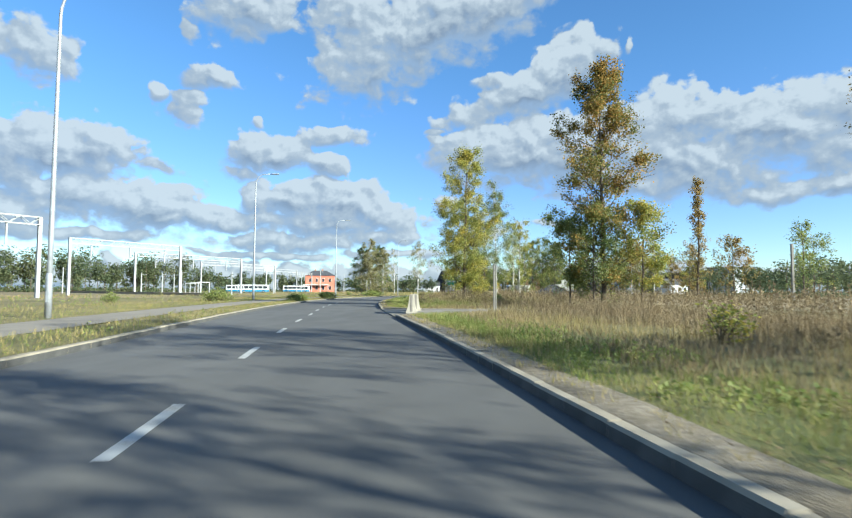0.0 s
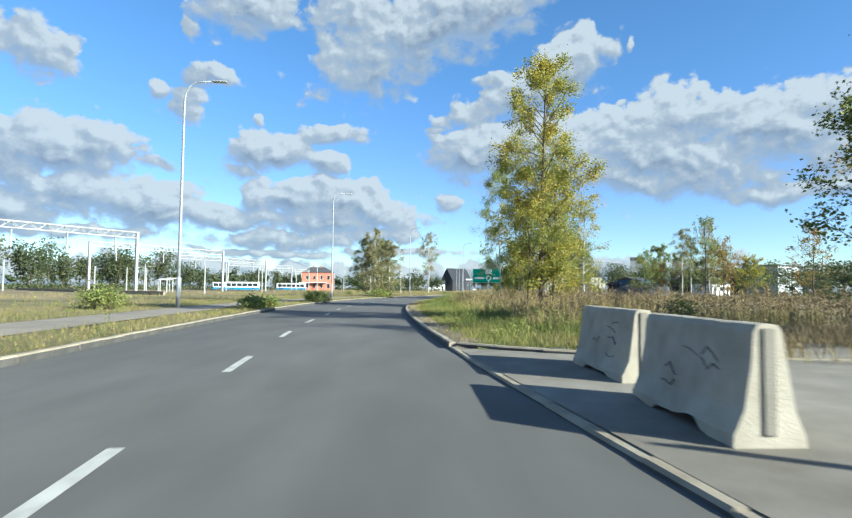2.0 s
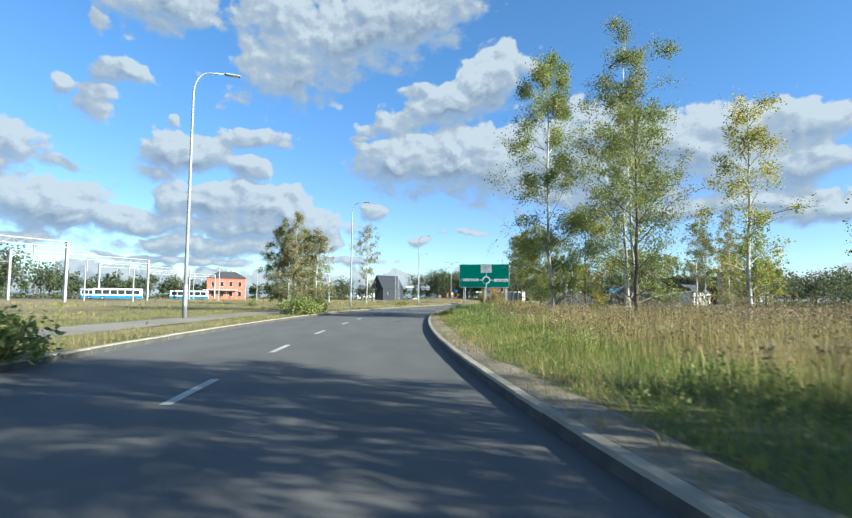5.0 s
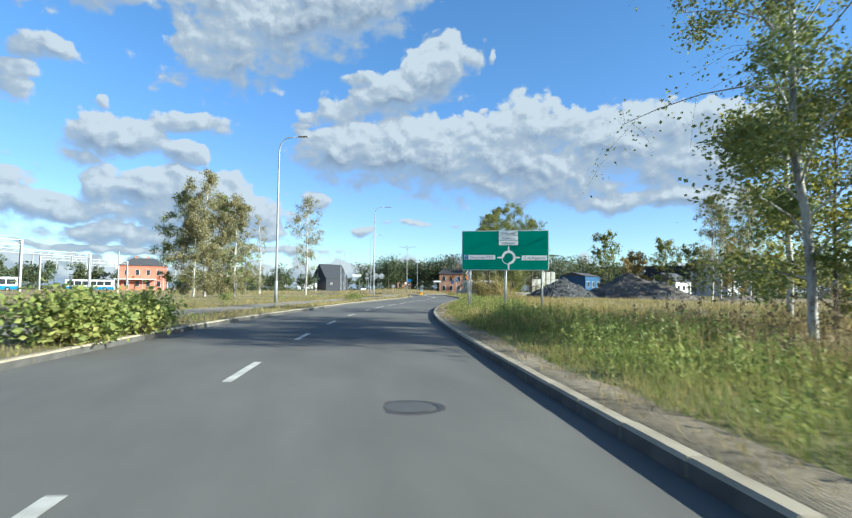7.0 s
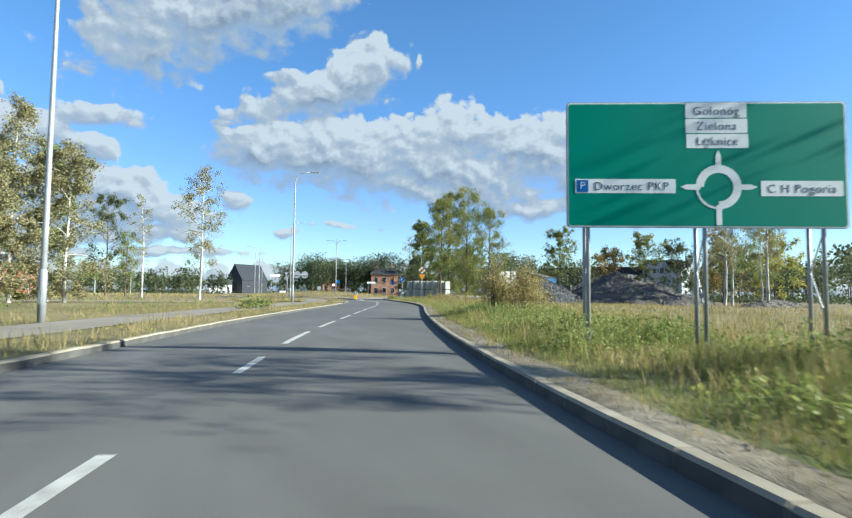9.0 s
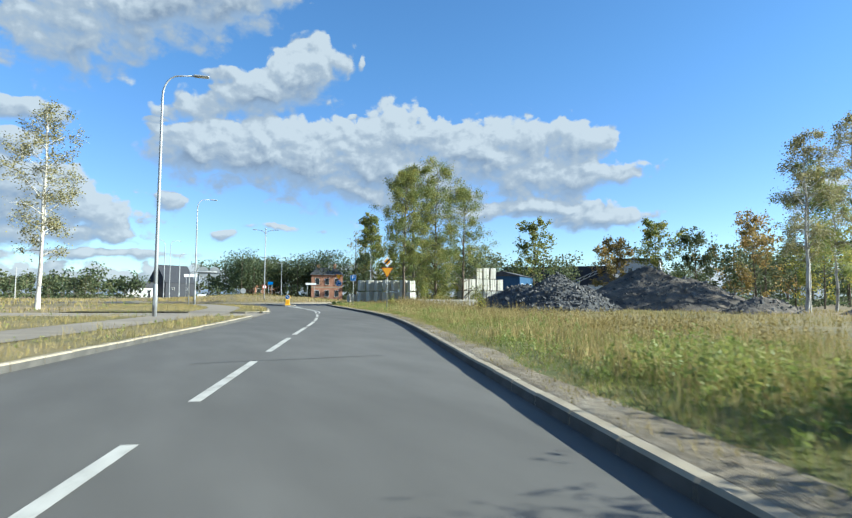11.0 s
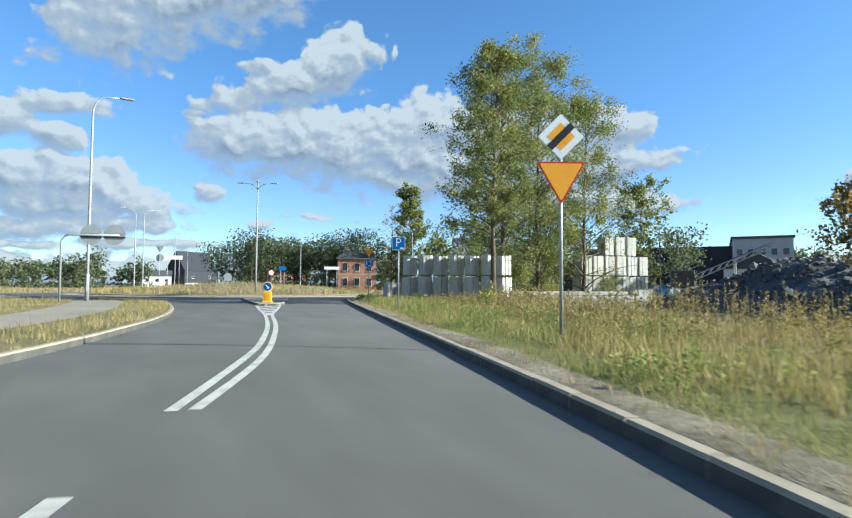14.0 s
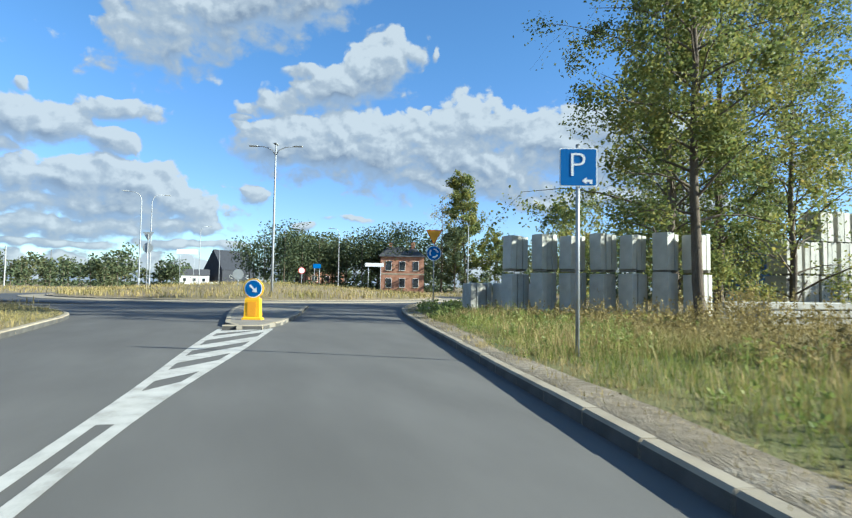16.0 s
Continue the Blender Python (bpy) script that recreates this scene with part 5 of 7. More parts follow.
def window(parent, x, z, w, h, y=0.0, frame_mat=None):
    """A window set in a wall that faces -y: frame, sill and a glass pane set back."""
    t = part("window", boxed(x - w / 2 - 0.06, x + w / 2 + 0.06, y - 0.06, y + 0.05, z - h / 2 - 0.06, z + h / 2 + 0.06), frame_mat or WHITE_WALL, parent)
    part("pane", boxed(x - w / 2, x + w / 2, y - 0.075, y - 0.061, z - h / 2, z + h / 2), WINDOW, t)
    part("sill", boxed(x - w / 2 - 0.1, x + w / 2 + 0.1, y - 0.16, y - 0.062, z - h / 2 - 0.14, z - h / 2 - 0.07), KERB, t)


def gable(w, d, z0, z1, over=0.4, hip=0.0):
    bm = bmesh.new()
    a, b = w / 2 + over, d / 2 + over
    e = [bm.verts.new(p) for p in ((-a, -b, z0), (a, -b, z0), (a, b, z0), (-a, b, z0))]
    r = [bm.verts.new((-a + hip, 0, z1)), bm.verts.new((a - hip, 0, z1))]
    for f in ((e[0], e[1], r[1], r[0]), (e[2], e[3], r[0], r[1]), (e[1], e[2], r[1]), (e[3], e[0], r[0]), (e[3], e[2], e[1], e[0])):
        bm.faces.new(f)
    return bm


def station():
    t = empty("red_building", pose(-60.5, 322, -0.06, 0, 0, 12), "two-storey salmon-red building with a dark hipped roof", "building")
    part("wall", boxed(-8, 8, -6, 6, 0, 9.2), SALMON, t)
    part("cornice", boxed(-8.15, 8.15, -6.15, 6.15, 8.75, 9.19), SALMON, t)
    rf = part("roof", gable(16, 12, 9.2, 12.2, 0.5, 5.0), ROOF_GREY, t)
    for x in (-2.5, 1.5):
        part("chimney", boxed(x - 0.4, x + 0.4, -0.4, 0.4, 10.6, 13.0), BRICK_WALL, rf)
    for x in (-5.4, -1.8, 1.8, 5.4):
        window(t, x, 6.6, 1.2, 1.9, -6)
        window(t, x, 2.4, 1.3, 2.0, -6)
    part("canopy", boxed(-9.5, 4.5, -8.6, -6.02, 3.9, 4.15), WHITE_WALL, t, "pale canopy over the ground floor")
    for x in (-9, -4.5, 0, 4):
        part("canopy_post", boxed(x - 0.08, x + 0.08, -8.5, -8.34, 0, 3.9), STEEL, t)
    for y in (-3.2, 0, 3.2):
        w = part("window", boxed(7.96, 8.06, y - 0.65, y + 0.65, 5.6, 7.6), WHITE_WALL, t)
        part("pane", boxed(8.062, 8.075, y - 0.55, y + 0.55, 5.7, 7.5), WINDOW, w)


def brick_house():
    t = empty("brick_house", pose(55.5, 299, -0.06, 0, 0, -14), "old two-storey brick house with a dark pitched roof", "house")
    part("wall", boxed(-4.5, 4.5, -7, 7, 0, 7.4), BRICK_WALL, t)
    rf = part("roof", gable(9, 14, 7.4, 9.9, 0.45, 2.0), ROOF_GREY, t)
    part("chimney", boxed(2.2, 3.0, -1, -0.2, 8.6, 11.0), BRICK_WALL, rf)
    part("chimney", boxed(-2.6, -1.9, 1, 1.7, 8.6, 10.8), BRICK_WALL, rf)
    part("band", boxed(-4.55, 4.55, -7.05, 7.05, 3.7, 3.95), KERB, t)
    for x in (-2.8, 0, 2.8):
        window(t, x, 5.5, 1.1, 1.8, -7)
        window(t, x, 2.0, 1.1, 1.8, -7)


def simple_house(name, x, y, rz, w, d, eaves, ridge, wall, roof, label, cols=0, hip=0.0):
    t = empty(name, pose(x, y, -0.06, 0, 0, rz), label, "building")
    part("wall", boxed(-w / 2, w / 2, -d / 2, d / 2, 0, eaves), wall, t)
    part("roof", gable(w, d, eaves, ridge, 0.3, hip), roof, t)
    for i in range(cols):
        window(t, -w / 2 + w * (i + 0.5) / cols, eaves * 0.6, min(1.4, w / cols * 0.5), 1.3, -d / 2)
    part("door", boxed(w * 0.3, w * 0.3 + 1.1, -d / 2 - 0.05, -d / 2 - 0.002, 0, 2.1), DARK_WALL, t)
    return t


def depot():
    t = empty("depot_hall", pose(123.7, 248, -0.06, 0, 0, -51), "flat-roofed grey hall with high windows and a dark annex", "building")
    part("wall", boxed(0, 11, 0, 26, 0, 11.6), GREY_WALL, t)
    part("roof", boxed(-0.3, 11.3, -0.3, 26.3, 11.6, 12.1), ROOF_GREY, t)
    part("annex", boxed(-34, -0.05, 4, 20, 0, 10.4), DARK_WALL, t, "dark brown windowless annex")
    for i in range(5):
        window(t, 1.3 + 2.1 * i, 8.8, 1.1, 1.3, 0)


def railway_portal(rx, ry, length, h, n):
    """A welded lattice beam on two posts, with hangers, for the overhead line."""
    u = Vector((-11.3, -18.5)).normalized()
    t = empty("railway_portal", pose(rx, ry, -0.06, 0, 0, math.degrees(math.atan2(u.y, u.x))), "white steel lattice portal of the railway overhead line", "railway portal", "railway portals")
    for x in (0, length):
        part("post", boxed(x - 0.22, x + 0.22, -0.2, 0.2, 0, h + 0.05, 0.02), WHITE_STEEL, t)
    bm = bmesh.new()
    z0, z1 = h - 0.95, h
    for z in (z0, z1):
        for y in (-0.3, 0.3):
            box(bm, 0, length, y - 0.06, y + 0.06, z - 0.06, z + 0.06)
    k = int(length / 1.1)
    for i in range(k):
        a, b = length * i / k, length * (i + 1) / k
        for y in (-0.3, 0.3):
            tube(bm, [(a, y, z0 if i % 2 else z1), (b, y, z1 if i % 2 else z0)], 0.045, 4)
    part("lattice_beam", bm, WHITE_STEEL, t)
    for i in range(n):
        x = length * (i + 0.5) / n
        part("hanger", boxed(x - 0.09, x + 0.09, -0.09, 0.09, h - 3.6, h - 0.95), WHITE_STEEL, t)
    return t


def bus(x, y, rz, colour, label):
    t = empty("bus", pose(x, y, -0.06, 0, 0, rz), label, "bus", "parked buses")
    part("body", boxed(-6, 6, -1.25, 1.25, 0.35, 3.1, 0.12), colour, t)
    part("skirt", boxed(-5.95, 5.95, -1.265, 1.265, 0.4, 1.15, 0.02), BUS_BLUE, t)
    for s in (-1, 1):
        for i in range(6):
            part("window", boxed(-5.4 + 1.8 * i, -3.8 + 1.8 * i, s * 1.27 - 0.01, s * 1.27 + 0.01, 1.55, 2.65), WINDOW, t)
    part("windscreen", boxed(5.98, 6.02, -1.1, 1.1, 1.3, 2.8), WINDOW, t)
    for wx in (-3.6, 3.8):
        for s in (-1, 1):
            w = part("wheel", tube(bmesh.new(), [(wx, s * 1.0, 0.48), (wx, s * 1.29, 0.48)], 0.48, 16), TYRE, t)
            part("rim", tube(bmesh.new(), [(wx, s * 1.29, 0.48), (wx, s * 1.31, 0.48)], 0.25, 12), STEEL, w)


def car(x, y, rz, colour, label):
    t = empty("car", pose(x, y, -0.06, 0, 0, rz), label, "car", "parked vehicles")
    prof = [(-2.1, 0.3), (-2.12, 0.75), (-1.9, 0.95), (-1.5, 1.0), (-1.0, 1.42), (0.5, 1.45), (1.1, 1.0), (1.9, 0.85), (2.1, 0.6), (2.1, 0.3)]
    bm = bmesh.new()
    a = [bm.verts.new((px, -0.85, pz)) for px, pz in prof]; b = [bm.verts.new((px, 0.85, pz)) for px, pz in prof]
    bm.faces.new(a); bm.faces.new(b[::-1])
    for i in range(len(prof)):
        j = (i + 1) % len(prof); bm.faces.new((a[i], b[i], b[j], a[j]))
    part("body", bm, colour, t)
    for s in (-1, 1):
        part("side_window", boxed(-1.0, 0.5, s * 0.86 - 0.008, s * 0.86 + 0.008, 1.0, 1.36), WINDOW, t)
        for wx in (-1.3, 1.35):
            part("wheel", tube(bmesh.new(), [(wx, s * 0.68, 0.31), (wx, s * 0.88, 0.31)], 0.31, 14), TYRE, t)


station(); brick_house(); depot()
conveyor(72.5, 213.5, -42)
simple_house("blue_shed", 70.5, 224.5, 40, 11, 7, 5.2, 6.2, SHED_BLUE, ROOF_GREY, "blue sheet-metal shed in the stone yard", 3)
simple_house("small_shed", 64.5, 226.0, 40, 5, 4, 3.6, 4.6, DARK_WALL, ROOF_GREY, "small dark hut beside a blue shed", 1)
simple_house("dark_barn", 21, 480, 38, 20, 14, 8, 18, DARK_WALL, DARK_WALL, "large dark shed with a steep roof beyond the fields", 2)
simple_house("white_shed", 5.2, 470, 0, 12.5, 10, 5.0, 8.0, WHITE_WALL, ROOF_GREY, "low white shed beyond the roundabout", 3)
simple_house("far_house", 44, 335, 10, 10, 8, 5, 7.5, BRICK_WALL, ROOF_GREY, "brick house half hidden by trees", 3)
simple_house("grey_block", 138, 402, -20, 9, 8, 22, 24, GREY_WALL, ROOF_GREY, "grey apartment block behind the trees", 4)
simple_house("field_house", 96, 222, 30, 10, 8, 4, 6.5, WHITE_WALL, ROOF_GREY, "low white house behind the meadow trees", 3)
for k in range(-1, 7):
    railway_portal(-51 - 2.6 * k, 117 + 46.6 * k, 21.7 if k < 1 else 32.0, 10.1, 3)
for x, y, rz, lab in ((-69, 226, 20, "white and blue bus parked by the railway yard"), (-80, 244, 15, "white coach parked behind another bus"), (-60, 262, 10, "white bus parked near the red building")):
    bus(x, y, rz, WHITE_WALL, lab)
for i, (x, y, h) in enumerate(((-44, 128, 5.2), (-58, 134, 5.6), (-66, 131, 5), (-48, 178, 7), (-62, 190, 8), (-40, 214, 8.5), (-52, 236, 9), (-38, 262, 9), (-46, 286, 9), (-33, 300, 9), (-78, 175, 6), (-90, 140, 6.5), (-27, 330, 9), (-70, 150, 5.5))):
    t = empty("line_pole", pose(x, y, -0.06), "slim pale concrete pole in the railway yard", "pole", "railway yard poles")
    part("pole", tube(bmesh.new(), [(0, 0, 0), (0, 0, h)], [0.17, 0.11], 8), WHITE_STEEL, t)
    part("bracket", boxed(0, 1.3, -0.04, 0.04, h - 0.5, h - 0.42), WHITE_STEEL, t)
for x, y in ((-55, 140), (-62, 152), (-70, 168)):
    t = empty("buffer_frame", pose(x, y, -0.06, 0, 0, 30), "low white steel frame beside the tracks", "frame", "railway yard frames")
    for s in (-1.3, 1.3):
        part("leg", boxed(s - 0.1, s + 0.1, -0.1, 0.1, 0, 3.0), WHITE_STEEL, t)
    part("crossbar", boxed(-1.45, 1.45, -0.1, 0.1, 2.8, 3.05), WHITE_STEEL, t)
bm = boxed(-125, -42, -0.15, 0.15, 0, 0.55)
t = tagged(part("yard_wall", bm, KERB), "long low pale concrete wall along the railway yard", "wall", kind="structure")
t.matrix_world = pose(-10, 78, -0.06, 0, 0, -42)
car(70, 216, 30, BUS_BLUE, "blue van parked in the yard"); car(76, 221, -20, WHITE_WALL, "white car parked in the yard"); car(66, 223, 60, BUS_BLUE, "dark blue vehicle parked in the yard")
car(84, 226, 10, WHITE_WALL, "white car parked beside the hall"); car(17.5, 268, 80, WHITE_WALL, "white car standing at the far exit")

# ---- trees ----


def frames_along(points):
    points = np.asarray(points, float)
    d = np.gradient(points, axis=0)
    d /= np.linalg.norm(d, axis=1)[:, None] + 1e-9
    a = np.cross(d, np.array([0.31, 0.95, 0.05])); a /= np.linalg.norm(a, axis=1)[:, None] + 1e-9
    return d, a, np.cross(d, a)


class Wood:
    """Collects tapered limbs into one mesh."""

    def __init__(self):
        self.v, self.f, self.n = [], [], 0

    def limb(self, points, r0, r1, seg):
        points = np.asarray(points, float)
        d, a, b = frames_along(points)
        k = len(points)
        r = np.linspace(r0, r1, k)[:, None, None]
        ang = np.linspace(0, 2 * math.pi, seg, endpoint=False)
        ring = points[:, None, :] + r * (np.cos(ang)[None, :, None] * a[:, None, :] + np.sin(ang)[None, :, None] * b[:, None, :])
        self.v.append(ring.reshape(-1, 3))
        i = (np.arange(k - 1)[:, None] * seg + np.arange(seg)[None, :]).ravel()
        j = (np.arange(k - 1)[:, None] * seg + (np.arange(seg)[None, :] + 1) % seg).ravel()
        self.f.append(self.n + np.stack([i, j, j + seg, i + seg], 1))
        self.n += k * seg

    def mesh(self, name, material):
        return mesh_of(name, np.concatenate(self.v), [np.concatenate(self.f)], material, True)


def leaf_mesh(name, centres, size, material, g, droop=0.0):
    """One small pointed leaf blade at each centre, folded a little."""
    k = len(centres)
    s = (size * g.uniform(0.6, 1.35, k))[:, None]
    u = g.normal(size=(k, 3)); u[:, 2] = u[:, 2] * 0.7 - droop; u /= np.linalg.norm(u, axis=1)[:, None]
    w = np.cross(u, g.normal(size=(k, 3))); w /= np.linalg.norm(w, axis=1)[:, None] + 1e-9
    nn = np.cross(u, w)
    v = np.stack([centres - u * s * 0.5, centres + w * s * 0.34 + nn * s * 0.08, centres + u * s * 0.55, centres - w * s * 0.34 + nn * s * 0.08], 1).reshape(-1, 3)
    q = np.arange(4 * k).reshape(-1, 4)
    return mesh_of(name, v, [q], material)


def tree(x, y, h, radius, leaves, leaf, foliage, bark, seed, label, bare=0.12, shape="round", stems=1, size=0.14, limbs=34, droop=0.0, z=-0.06, name="tree", spread=0.0, group="", trunk_r=None):
    """A trunk with limbs and twigs, and small leaves round the twigs. shape tells how limb length changes with height."""
    g = np.random.default_rng(seed)
    t = empty(name, pose(x, y, z), label, "tree", group)
    wood, where = Wood(), []
    for st in range(stems):
        a0 = g.uniform(0, 6.28)
        off = np.array([math.cos(a0), math.sin(a0)]) * (spread if st else 0) * g.uniform(0.7, 1.1)
        hh = h * (1.0 if st == 0 else g.uniform(0.72, 0.95))
        zz = np.linspace(0, 1, 12)
        bend = np.cumsum(g.normal(0, 0.012, (12, 2)), 0) * hh * 0.35
        tr = np.stack([off[0] * (0.35 + 0.65 * zz) + bend[:, 0], off[1] * (0.35 + 0.65 * zz) + bend[:, 1], zz * hh], 1)
        r0 = trunk_r or 0.0115 * hh / stems ** 0.35
        wood.limb(tr, r0, 0.02, 9)
        for i in range(limbs):
            f = bare + (0.98 - bare) * ((i + g.uniform(0, 1)) / limbs) ** 0.9
            p0 = np.array([np.interp(f, zz, tr[:, k]) for k in range(3)])
            q = (f - bare) / (1 - bare)
            if shape == "round":
                length = 1.22 * math.sqrt(max(0.03, 1 - (2 * q - 0.75) ** 2 / 1.6)); rise = 0.75 + 0.75 * q
            elif shape == "taper":
                length = (1 - q) ** 0.75 * 0.9 + 0.12 if q > 0.25 else 0.75 + q; rise = 0.75
            elif shape == "column":
                length = 0.75 * (1 - q) ** 0.4 + 0.15; rise = 1.6
            else:
                length = 1.15 * (0.5 + 0.55 * math.sin(math.pi * min(q * 1.1, 1))); rise = 0.9 + 0.4 * q
            length *= radius * g.uniform(0.55, 1.2)
            az = i * 2.39996 + g.uniform(-0.5, 0.5)
            d = np.array([math.cos(az), math.sin(az), rise * g.uniform(0.35, 1.6)]); d /= np.linalg.norm(d)
            s = np.linspace(0, 1, 5)[:, None]
            sag = np.array([0, 0, -1.0]) * (0.10 + 0.9 * droop) * length
            br = p0 + d * length * s + sag * s ** 2 + np.cumsum(g.normal(0, 0.03, (5, 3)), 0) * length * s
            wood.limb(br, max(0.012, r0 * 0.32 * (1 - 0.6 * q)), 0.008, 5)
            for _ in range(5):
                u = g.uniform(0.3, 1.0)
                b0 = np.array([np.interp(u, s[:, 0], br[:, k]) for k in range(3)])
                td = d * 0.6 + g.normal(0, 0.55, 3) + np.array([0, 0, -droop * 1.2]); td /= np.linalg.norm(td)
                tl = length * g.uniform(0.18, 0.42) + 0.15
                tw = np.stack([b0, b0 + td * tl * 0.5, b0 + td * tl + np.array([0, 0, -droop * tl])])
                wood.limb(tw, 0.008, 0.004, 3)
                where.append(tw)
    trunk = new("trunk", wood.mesh("trunk", bark)); trunk.parent = t
    where = np.array(where)
    k = leaves
    full = g.gamma(1.0, 1.0, len(where)); pick = g.choice(len(where), k, p=full / full.sum()); u = np.clip(g.beta(2.2, 1.3, k), 0, 1)[:, None]
    base = where[pick, 0] * (1 - u) ** 2 + 2 * where[pick, 1] * u * (1 - u) + where[pick, 2] * u ** 2
    base = base + g.normal(0, 0.13 + 0.028 * radius, (k, 3))
    base = base[base[:, 2] > 0.4]
    crown = new("crown", leaf_mesh("crown", base, leaf, foliage, g, droop)); crown.parent = t
    return t


tree(12.5, 40.0, 16.8, 3.3, 38000, 0.14, LEAF_DARK, BARK, 1, "big poplar with dark green and rust-orange leaves standing in weeds", 0.03, "round", limbs=72, z=0.08)
tree(14.9, 39.1, 6.8, 2.3, 8500, 0.125, LEAF_GOLD, BARK, 31, "young yellowing tree at the foot of a big poplar", 0.1, "round", limbs=18, z=0.08, name="young_tree")
tree(11.6, 39.2, 6.6, 2.6, 10000, 0.125, LEAF_OLIVE, BARK, 36, "dark green shoots round the foot of a big poplar", 0.02, "round", limbs=30, z=0.08, name="young_tree")
tree(10.5, 41.2, 6.0, 2.1, 7500, 0.125, LEAF_BIRCH, BARK, 32, "young green tree at the foot of a big poplar", 0.1, "round", limbs=18, z=0.08, name="young_tree")
tree(3.2, 60.9, 6.5, 2.3, 8000, 0.12, LEAF_GOLD, BARK, 54, "golden leafy shoots at the foot of a tall poplar", 0.03, "round", limbs=26, z=0.08, name="young_tree")
tree(5.2, 62.3, 9.0, 2.4, 9500, 0.12, LEAF_GOLD, BARK, 55, "golden leafy young poplar beside a tall one", 0.03, "round", limbs=30, z=0.08, name="young_tree")
tree(4.1, 61.6, 16.0, 3.2, 38000, 0.125, LEAF_GOLD, BARK, 2, "tall poplar turning yellow and gold, narrow at the top", 0.03, "round", limbs=60, z=0.08)
tree(9.5, 92.0, 11.5, 3.0, 11000, 0.115, LEAF_BIRCH, BARK, 33, "bright leafy young aspen under birches", 0.04, "round", limbs=32, z=0.08, name="young_tree")
tree(6.2, 96.6, 16.6, 3.8, 38000, 0.11, LEAF_BIRCH, BIRCH, 3, "tall birch with loose grey-green leaves", 0.04, "loose", limbs=50, droop=0.2, z=0.08, trunk_r=0.11)
tree(12.2, 97.3, 18.8, 4.6, 36000, 0.12, LEAF_OLIVE, BIRCH, 4, "tall birch with green and yellow leaves", 0.03, "round", stems=2, spread=2.0, limbs=34, droop=0.2, z=0.08, trunk_r=0.11)
tree(14.8, 90.0, 12.0, 2.8, 8000, 0.12, LEAF_GOLD, BIRCH, 35, "yellowing birch at the edge of a birch clump", 0.1, "loose", limbs=36, droop=0.15, z=0.08, name="birch")
tree(9.2, 98.6, 6.0, 2.6, 6500, 0.12, LEAF_GOLD, BARK, 34, "yellow-green shrub tree under birches", 0.05, "round", limbs=24, z=0.08, name="young_tree")
tree(16.5, 107.0, 14.0, 3.0, 8000, 0.14, LEAF_BIRCH, BIRCH, 5, "birch with hanging twigs at the meadow edge", 0.2, "loose", limbs=36, droop=0.35, z=0.08)
for i, (tx, ty, th, tr) in enumerate(((-15.5, 159.5, 15.4, 2.9), (-18.4, 161.5, 13.2, 2.8), (-12.2, 160.5, 12.6, 2.6), (-14.0, 163.5, 13.0, 2.8), (-16.6, 157.6, 11.0, 2.4))):
    tree(tx, ty, th, tr * 1.1, 16000, 0.165, LEAF_PALE if i % 2 == 0 else LEAF_BIRCH, BIRCH, 40 + i, "birch with drooping olive and brown leaves in a dense group", 0.05, "round", limbs=34, droop=0.4, name="birch", group="birch group by the footpath")
tree(-2.6, 189.1, 17.8, 3.4, 8000, 0.17, LEAF_PALE, BIRCH, 6, "slender birch almost bare of leaves", 0.25, "loose", stems=2, spread=1.7, limbs=30, droop=0.25, name="birch")
tree(-11.8, 212, 16.8, 2.0, 1800, 0.18, LEAF_PALE, BIRCH, 7, "thin pale birch with few leaves", 0.3, "loose", limbs=26, droop=0.25, name="birch")
tree(-19.9, 232, 18.5, 5.0, 8000, 0.24, LEAF_FAR, BARK, 8, "dense dark green tree behind birches", 0.08, "round", limbs=34)
tree(-16, 226, 11, 3.0, 3200, 0.22, LEAF_BIRCH, BARK, 48, "small greyish tree behind birches", 0.08, "round", limbs=26)
for i, (tx, ty, th, tr, lf) in enumerate(((33.7, 194.4, 16.0, 3.4, 18000), (37.6, 199.8, 19.0, 5.2, 25000), (41.6, 201.0, 18.6, 5.6, 25000), (45.6, 200.3, 16.0, 5.0, 19000), (44.0, 205.5, 9.0, 3.4, 8000))):
    tree(tx, ty, th, tr, int(lf * 1.25), 0.145, LEAF_OLIVE, BARK, 60 + i, "tall leafy tree beside the slab stacks, green turning yellow", (0.2, 0.02, 0.01, 0.01, 0.02)[i], "loose" if i in (1, 2) else "round", limbs=54, droop=0.22, name="tree", group="trees by the slab stacks", z=0.0)
tree(69.3, 295.5, 26.5, 8.5, 14000, 0.5, LEAF_OLIVE, BARK, 9, "tall conical poplar behind the roundabout", 0.04, "taper", limbs=60)
tree(64.5, 290, 12, 4.0, 3600, 0.4, LEAF_FAR, BARK, 49, "grey-green tree at the foot of a tall poplar", 0.05, "round", limbs=30)
tree(73.5, 288, 11, 4.0, 3600, 0.4, LEAF_OLIVE, BARK, 50, "grey-green tree at the foot of a tall poplar", 0.05, "round", limbs=30)
tree(53.0, 230.0, 8.4, 5.2, 5200, 0.3, LEAF_OLIVE, BARK, 51, "broad round tree behind the slab stacks", 0.04, "round", limbs=36)
tree(82.5, 232.0, 16.5, 5.5, 6000, 0.4, LEAF_OLIVE, BARK, 52, "broad autumn tree behind the yard", 0.05, "round", limbs=36)
